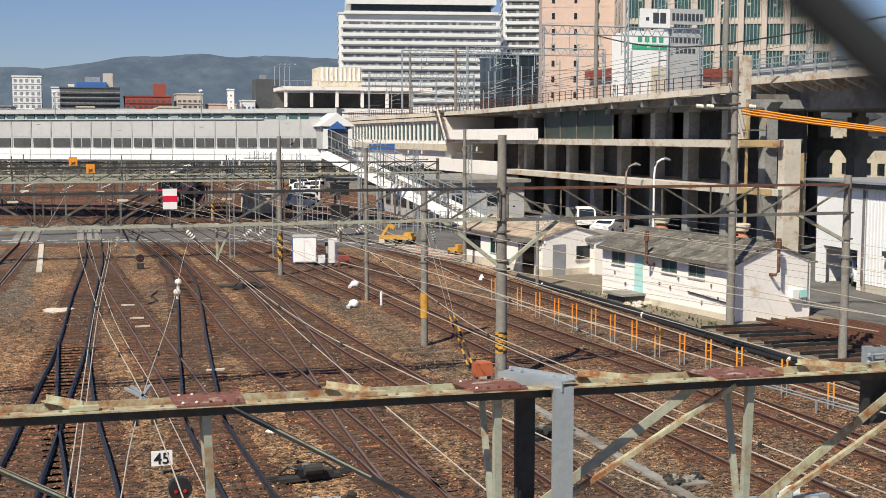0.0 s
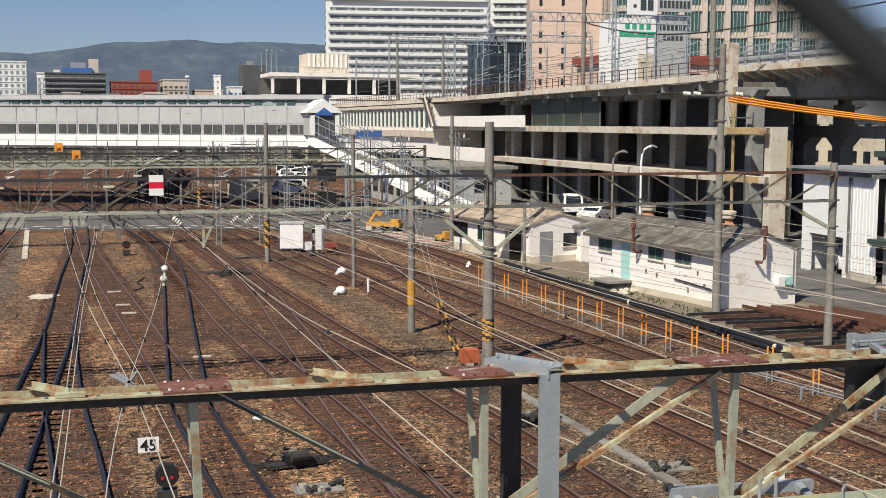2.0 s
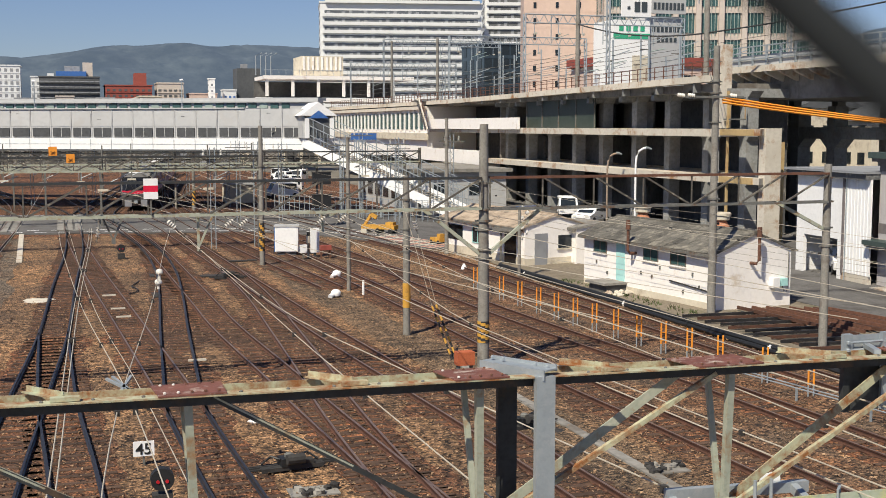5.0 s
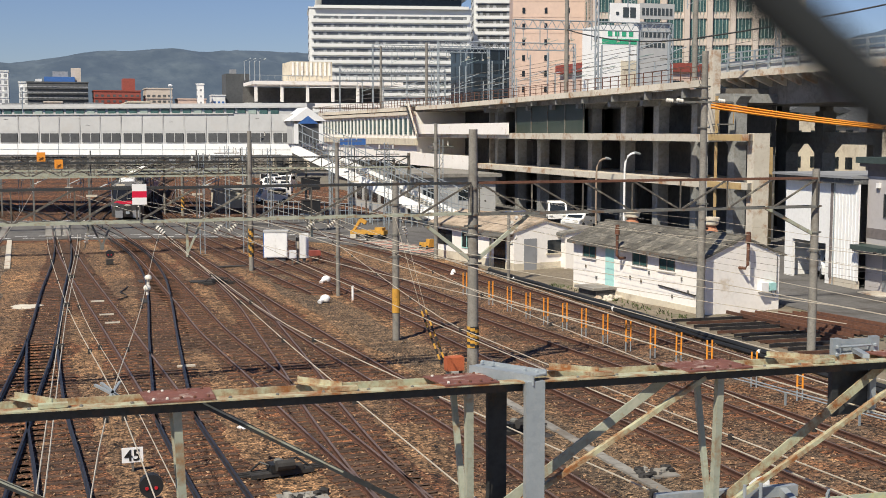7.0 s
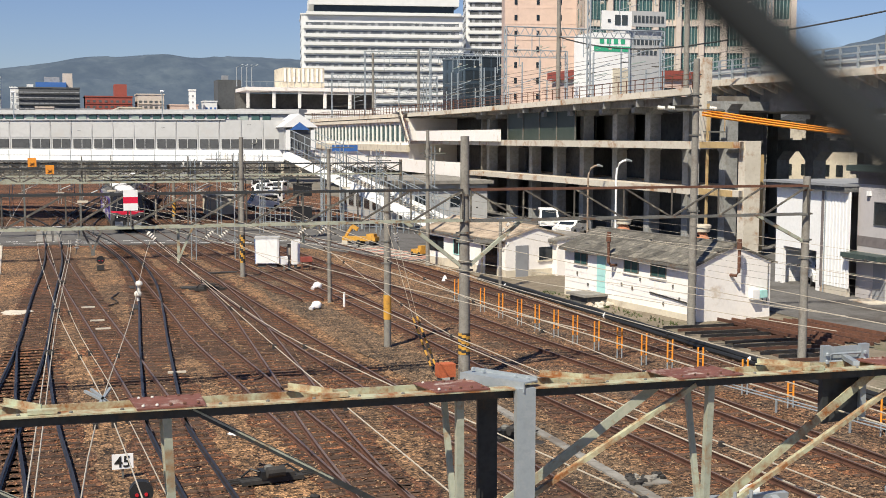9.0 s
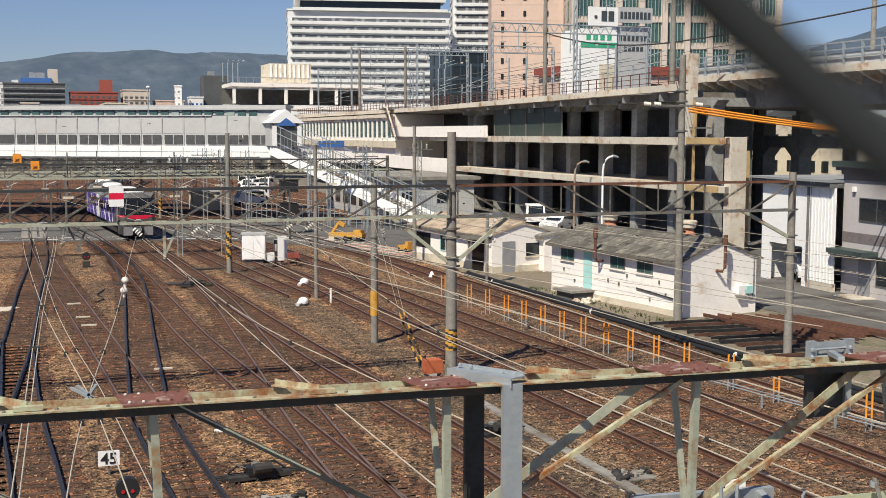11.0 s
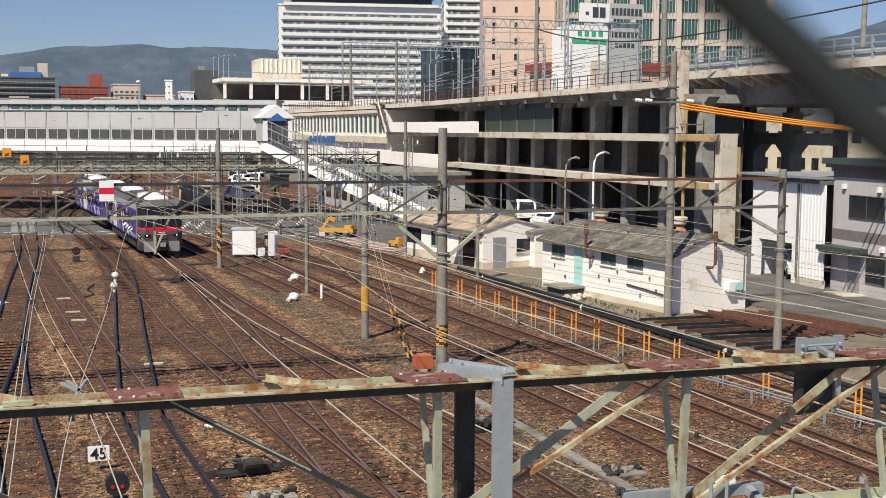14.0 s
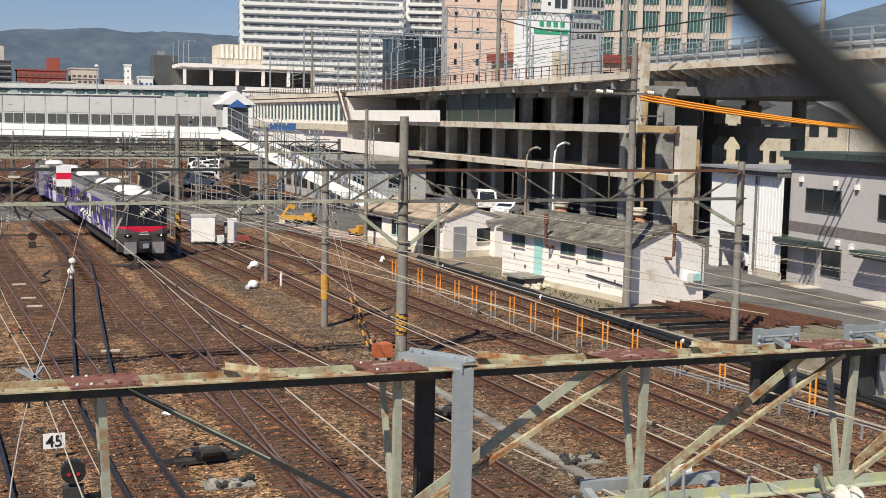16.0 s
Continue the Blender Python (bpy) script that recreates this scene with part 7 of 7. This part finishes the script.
for x, y, h in ((VX + 0.6, 104, 24), (VX + 1.0, 81, 26), (VX + 1.2, 150, 20), (VX + 1.0, 172, 21), (59.0, 72.9, 21)):
    p = M().tube([(x, y, 11.8), (x, y, h)], 0.22, POLE, 12, 0.17).put("deck_pole", smooth=True)
    tagged(p, "grey concrete catenary pole on the station deck", "pole", "deck poles")


for x0, x1, z in ((-2.6, -1.4, 5.3), (6.9, 5.6, 5.2), (7.1, 5.4, 6.0), (10.9, 9.3, 5.2), (11.2, 9.0, 6.05), (15.9, 15.0, 5.2), (19.8, 18.3, 5.2), (23.6, 22.9, 5.2), (8.4, 8.9, 5.6)):
    wire((x0, 6.0, z + 0.02), (x1, GY + 0.1, z + 0.02), 0.008, WIRE, 0.10, "pale overhead contact wire")
    wire((x1, GY + 0.1, z + 0.02), (x1 * 0.9 + 0.4, 83, z), 0.008, WIREOLD if x0 > 12 else WIRE, 0.12, "pale overhead contact wire")
    wire((x1 * 0.9 + 0.4, 83, z), (x1 * 0.8 + 1, 138, z), 0.009, WIREOLD, 0.15, "pale overhead contact wire")
for i, (xa, xb, za, zb_) in enumerate(((2.2, 13.2, 4.9, 4.6), (4.0, 13.4, 4.7, 4.9), (1.2, 7.6, 4.95, 4.9), (12.2, 24.5, 5.0, 4.8))):
    wire((xb + 2.0, 20.0, zb_), (xa, 70.0, za), 0.009, WIRE, 0.15, "pale feeder wire slung across the yard")
# wires that cross before the huts, with small black hangers
for k, (z0, z1) in enumerate(((4.0, 3.8), (3.5, 3.2))):
    wire((24.4, 77, z0 + 1.0), (30.5, 27.0, z1), 0.006, WIRE, 0.2, "thin pale wire before the huts")
for k, y in enumerate((70, 64, 58, 52, 47, 42, 37)):
    for j in range(2):
        f = (77 - y) / 50
        x, z = 24.4 + 6.1 * f, (5.0 - 0.5 * j) + f * (-1.2 - 0.1 * j) - 0.2 * 4 * f * (1 - f)
        tagged(M().blob((x, y - j * 1.7, z), 0.07, UNDER, 0.8, 8, 0.05, k).put("wire_hanger"), "small black hanger on a wire", "hanger", "wire hangers")
# orange sleeved cables from the tall pole
for k in range(3):
    wire((27.9, 46.6, 9.75 - 0.12 * k), (52, 46.5 - k, 7.9 + 0.1 * k), 0.05, ORANGE, 0.35 + 0.06 * k, "cable in an orange protective sleeve", "sleeved_cable", 20)
for k in range(3):
    wire((27.8, 46.6, 10.3 + 0.5 * k), (VX + 1.2, 81, 13 + k), 0.02, WIREDARK, 0.5, "dark supply cable to the station")
ci = thing("cross_arm", "steel cross arm with pale insulators on the tall pole", "cross arm", pose(27.76, 46.6, 9.75))
M().beam((-1.9, 0, 0), (1.2, 0, 0), 0.09, 0.09, GALVD).put("arm", ci)
for a in (-1.8, -1.3, 0.8):
    insulator((a, 0, 0.05), (-1, 0, 0.1), 0.1).put("insulator", ci)
wire((VX + 0.6, 104, 18), (VX + 1.0, 81, 15.5), 0.06, WIREDARK, 0.6, "thick dark cable along the station deck")
wire((VX + 1.0, 81, 15.5), (60, 40, 20.5), 0.06, WIREDARK, 0.8, "thick dark cable along the elevated road")

# left contact wires, doubled, with clips and a section insulator where two cross
def run(pts, r, gap, label):
    line = smooth_line(pts, 1.5)
    w = thing("contact_wire", label, "wire", group="overhead wires")
    for k in ((-gap, gap) if gap else (0.0,)):
        M().tube([p + Vector((k, 0, 0)) for p in line], r, WIRE, 5).put("strand", w)
    for p in line[2::3]:
        M().box(p.x - 0.03 - gap, p.y - 0.03, p.z - 0.05, p.x + 0.03 + gap, p.y + 0.03, p.z + 0.02, UNDER).put("clip", w)
    return w


run([(-0.35, 6.5, 5.3), (-0.19, 10.65, 5.3), (0.15, 22.1, 5.3), (0.61, 33.6, 5.3), (0.75, GY, 5.35)], 0.008, 0.035, "pale twin contact wire with small dark clips")
run([(0.9, 6.5, 5.2), (0.8, 10.67, 5.2), (0.66, 15.25, 5.2), (0.23, 22.75, 5.2), (-0.11, 33.3, 5.2), (-0.2, GY, 5.25)], 0.008, 0.0, "pale contact wire with small dark clips")
run([(1.15, 6.5, 5.25), (1.0, 10.7, 5.25), (0.8, 15.5, 5.25), (0.42, 22.8, 5.25), (0.1, GY, 5.25)], 0.006, 0.0, "thin pale catenary wire with dark clips")
run([(0.02, 6.5, 5.2), (0.24, 10.85, 5.2), (0.64, 15.26, 5.2), (1.48, 22.4, 5.2), (2.52, 32.5, 5.2), (3.2, GY, 5.3)], 0.008, 0.0, "pale contact wire with small dark clips")
run([(3.6, 6.5, 5.2), (3.45, 15.5, 5.2), (3.42, 21.5, 5.2), (3.44, GY, 5.2)], 0.008, 0.0, "pale contact wire with small dark clips")
run([(5.6, 6.5, 5.2), (4.23, 15.9, 5.2), (3.63, 22.1, 5.2), (3.3, GY, 5.2)], 0.008, 0.0, "pale contact wire with small dark clips")
run([(8.4, 10, 4.6), (7.7, 20, 4.6), (7.88, 26, 4.6), (10.08, 49.6, 4.8)], 0.009, 0.0, "pale slack feeder wire over the tracks")
run([(9.4, 10, 4.6), (9.5, 18, 4.6), (9.76, 27.5, 4.6), (10.6, 43.8, 4.8), (11.3, 60, 5.2), (11.8, 83, 5.5)], 0.009, 0.0, "pale slack feeder wire over the tracks")
si = thing("section_insulator", "pale section insulator where contact wires cross", "insulator", pose(0.65, 15.3, 5.22))
for a, b in (((-0.10, -0.55, 0), (0.12, 0.6, 0)), ((0.10, -0.55, 0), (-0.12, 0.6, 0)), ((-0.2, 0.5, 0), (0.05, -0.3, 0))):
    M().beam(a, b, 0.035, 0.03, GALV).put("runner", si)
for y, z in ((27.2, 5.22), (26.2, 5.12)):
    tagged(M().blob((1.99 + (y - 27.2) * 0.1, y, z), 0.085, CERAMIC, 0.9, 10, 0.03, 2).tube([(1.99 + (y - 27.2) * 0.1, y, z), (1.99 + (y - 27.2) * 0.1, y, z - 0.15)], 0.03, CERAMIC, 8).put("disc_insulator", smooth=True), "pale round disc insulator on a wire", "insulator", "insulators")
# strain pole with ring insulators before the cream hut
rp = thing("strain_pole", "slim pole with ring insulators on stay wires", "pole", pose(24.45, 62.3, 0))
M().tube([(0, 0, -0.05), (0, 0, 3.9)], 0.09, POLE, 10).put("shaft", rp)
for k in range(7):
    z = 3.9 - 0.28 * k
    M().tube([(0.12 + 0.28 * (k % 2), -0.05, z), (0.2 + 0.28 * (k % 2), -0.05, z - 0.04)], 0.13, CERAMIC, 12).put("ring_insulator", rp)
for k in range(3):
    wire((24.6, 62.2, 3.7 - 0.3 * k), (29.5, 30.0, 3.3 - 0.25 * k), 0.006, WIREOLD, 0.15, "thin stay wire before the white hut")
# signal mast seen from behind
sm = thing("signal_mast", "grey signal mast with two dark hooded cases", "signal", pose(20.6, 98, 0))
M().tube([(0, 0, 0), (0, 0, 4.8)], 0.14, POLE, 10).put("mast", sm)
for z in (1.7, 3.6):
    M().box(-0.75, -0.35, z, 0.75, 0.25, z + 1.0, BLACK).put("case", sm, "black signal case")
    M().box(-0.85, -0.4, z + 1.0, 0.85, 0.3, z + 1.07, UNDER).put("hood", sm)
M().box(-0.9, -0.05, 1.5, 0.9, 0.05, 1.6, GALV).put("platform", sm)
bb = thing("blue_board", "blue board with white lettering bars on the yard fence", "sign", pose(37.2, 93, 0.06))
M().box(-1.0, 0, 0.9, 1.0, 0.06, 1.7, BLUE).put("board", bb)
for k in range(5):
    M().box(-0.8 + k * 0.33, -0.015, 1.25, -0.55 + k * 0.33, 0.0, 1.45, WHITEC).put("lettering_bar", bb)
for a in (-0.9, 0.9):
    M().box(a - 0.04, 0.06, 0, a + 0.04, 0.12, 1.7, GALVD).put("post", bb)
wm = M().tube([(14.2, 57.6, -0.05), (14.2, 57.6, 0.75)], 0.06, WHITEC, 8).put("white_marker_post")
tagged(wm, "short white marker post in the ballast", "post")
for x, y, w, d in ((8.0, 67.5, 1.6, 0.8), (4.2, 60.5, 0.3, 1.6), (10.6, 74.5, 2.2, 0.5), (4.6, 68.5, 0.25, 1.2)):
    tagged(M().box(x - w / 2, y - d / 2, 0.02, x + w / 2, y + d / 2, 0.08, UNDER).put("pit_cover"), "dark iron pit cover in the ballast", "cover", "pit covers")
# fence wire close before the lens: dark, out of focus
fw = thing("fence_wire", "dark chain-link fence wire close to the viewer", "fence", pose(0, 0, 8.5))
STRAND = [(0.1252, 0.2128, 0.0428), (0.1401, 0.2064, 0.0261), (0.1483, 0.2016, 0.0174), (0.1562, 0.1964, 0.0084), (0.1627, 0.1913, 0.0006), (0.1703, 0.1846, -0.0078)]
FENCE = surf("fence_coating", (0.010, 0.013, 0.015), (0.008, 0.010, 0.012), 40, 0.9)
M().tube(STRAND, 0.0060, FENCE, 10).put("strand", fw, smooth=True)


# scrub along the huts
sc = M()
rnd = random.Random(9)
for i in range(160):
    y = rnd.uniform(46, 60)
    x = 26.35 + (58.5 - y) * 0.085 - rnd.expovariate(2.2)
    for k in range(3):
        a = rnd.uniform(0, math.tau)
        p = Vector((x, y, 0.02))
        q = p + Vector((math.cos(a) * 0.12, math.sin(a) * 0.12, rnd.uniform(0.06, 0.22)))
        s = Vector((-math.sin(a), math.cos(a), 0)) * 0.03
        sc.add([p - s, p + s, q], [(0, 1, 2)], LEAF)
tagged(sc.put("grass"), "dry tufts of grass at the foot of the hut", "grass", kind="stuff")
# loose stones on the ballast
st2 = M()
ST = surf("loose_stone", (0.30, 0.20, 0.12), (0.20, 0.125, 0.075), 3, 0.95)
sn = ST.node_tree
sg_, sh_, sm_ = sn.nodes.new("ShaderNodeNewGeometry"), sn.nodes.new("ShaderNodeHueSaturation"), sn.nodes.new("ShaderNodeMapRange")
sm_.inputs["To Min"].default_value, sm_.inputs["To Max"].default_value = 0.2, 1.8
sn.links.new(sn.nodes["Principled BSDF"].inputs["Base Color"].links[0].from_socket, sh_.inputs["Color"])
sn.links.new(sg_.outputs["Random Per Island"], sm_.inputs["Value"])
sn.links.new(sm_.outputs["Result"], sh_.inputs["Value"])
sn.links.new(sh_.outputs["Color"], sn.nodes["Principled BSDF"].inputs["Base Color"])
for i in range(60000):
    y = 18 + 42 * rnd.random() ** 1.5
    x = rnd.uniform(-7, 25)
    r = 0.018 + 0.05 * rnd.random() ** 2
    p = Vector((x, y, 0.03))
    o = [p + Vector((rnd.uniform(-1, 1), rnd.uniform(-1, 1), rnd.uniform(-0.2, 1))) * r for _ in range(4)]
    st2.add(o, [(0, 1, 2), (0, 2, 3), (0, 3, 1), (1, 3, 2)], ST)
tagged(st2.put("loose_stones"), "loose pale stones scattered on the ballast", "stones", kind="stuff")

# ---- sleepers ----
for tr, spots in sleeper_spots:
    far = M()
    for i in range(1, len(spots) - 1):
        p, d = spots[i], (spots[i + 1] - spots[i - 1]).normalized()
        m = Matrix.Translation(p) @ Matrix.Rotation(math.atan2(-d.x, d.y), 4, "Z")
        if p.y < 78:
            ob_ = new("sleeper", SL)
            ob_.parent = tr
            ob_.matrix_basis = m
        elif not 95 < p.y < 117:
            far.box(-1.05, -0.105, -0.05, 1.05, 0.105, 0.036, SLEEPER, m)
    if far.v:
        fo = far.put("far_sleepers", tr)
        fo["kind"] = "stuff"


def motions():
    for k, c in enumerate(cars):
        walk(c, car_rows(k))


motions()
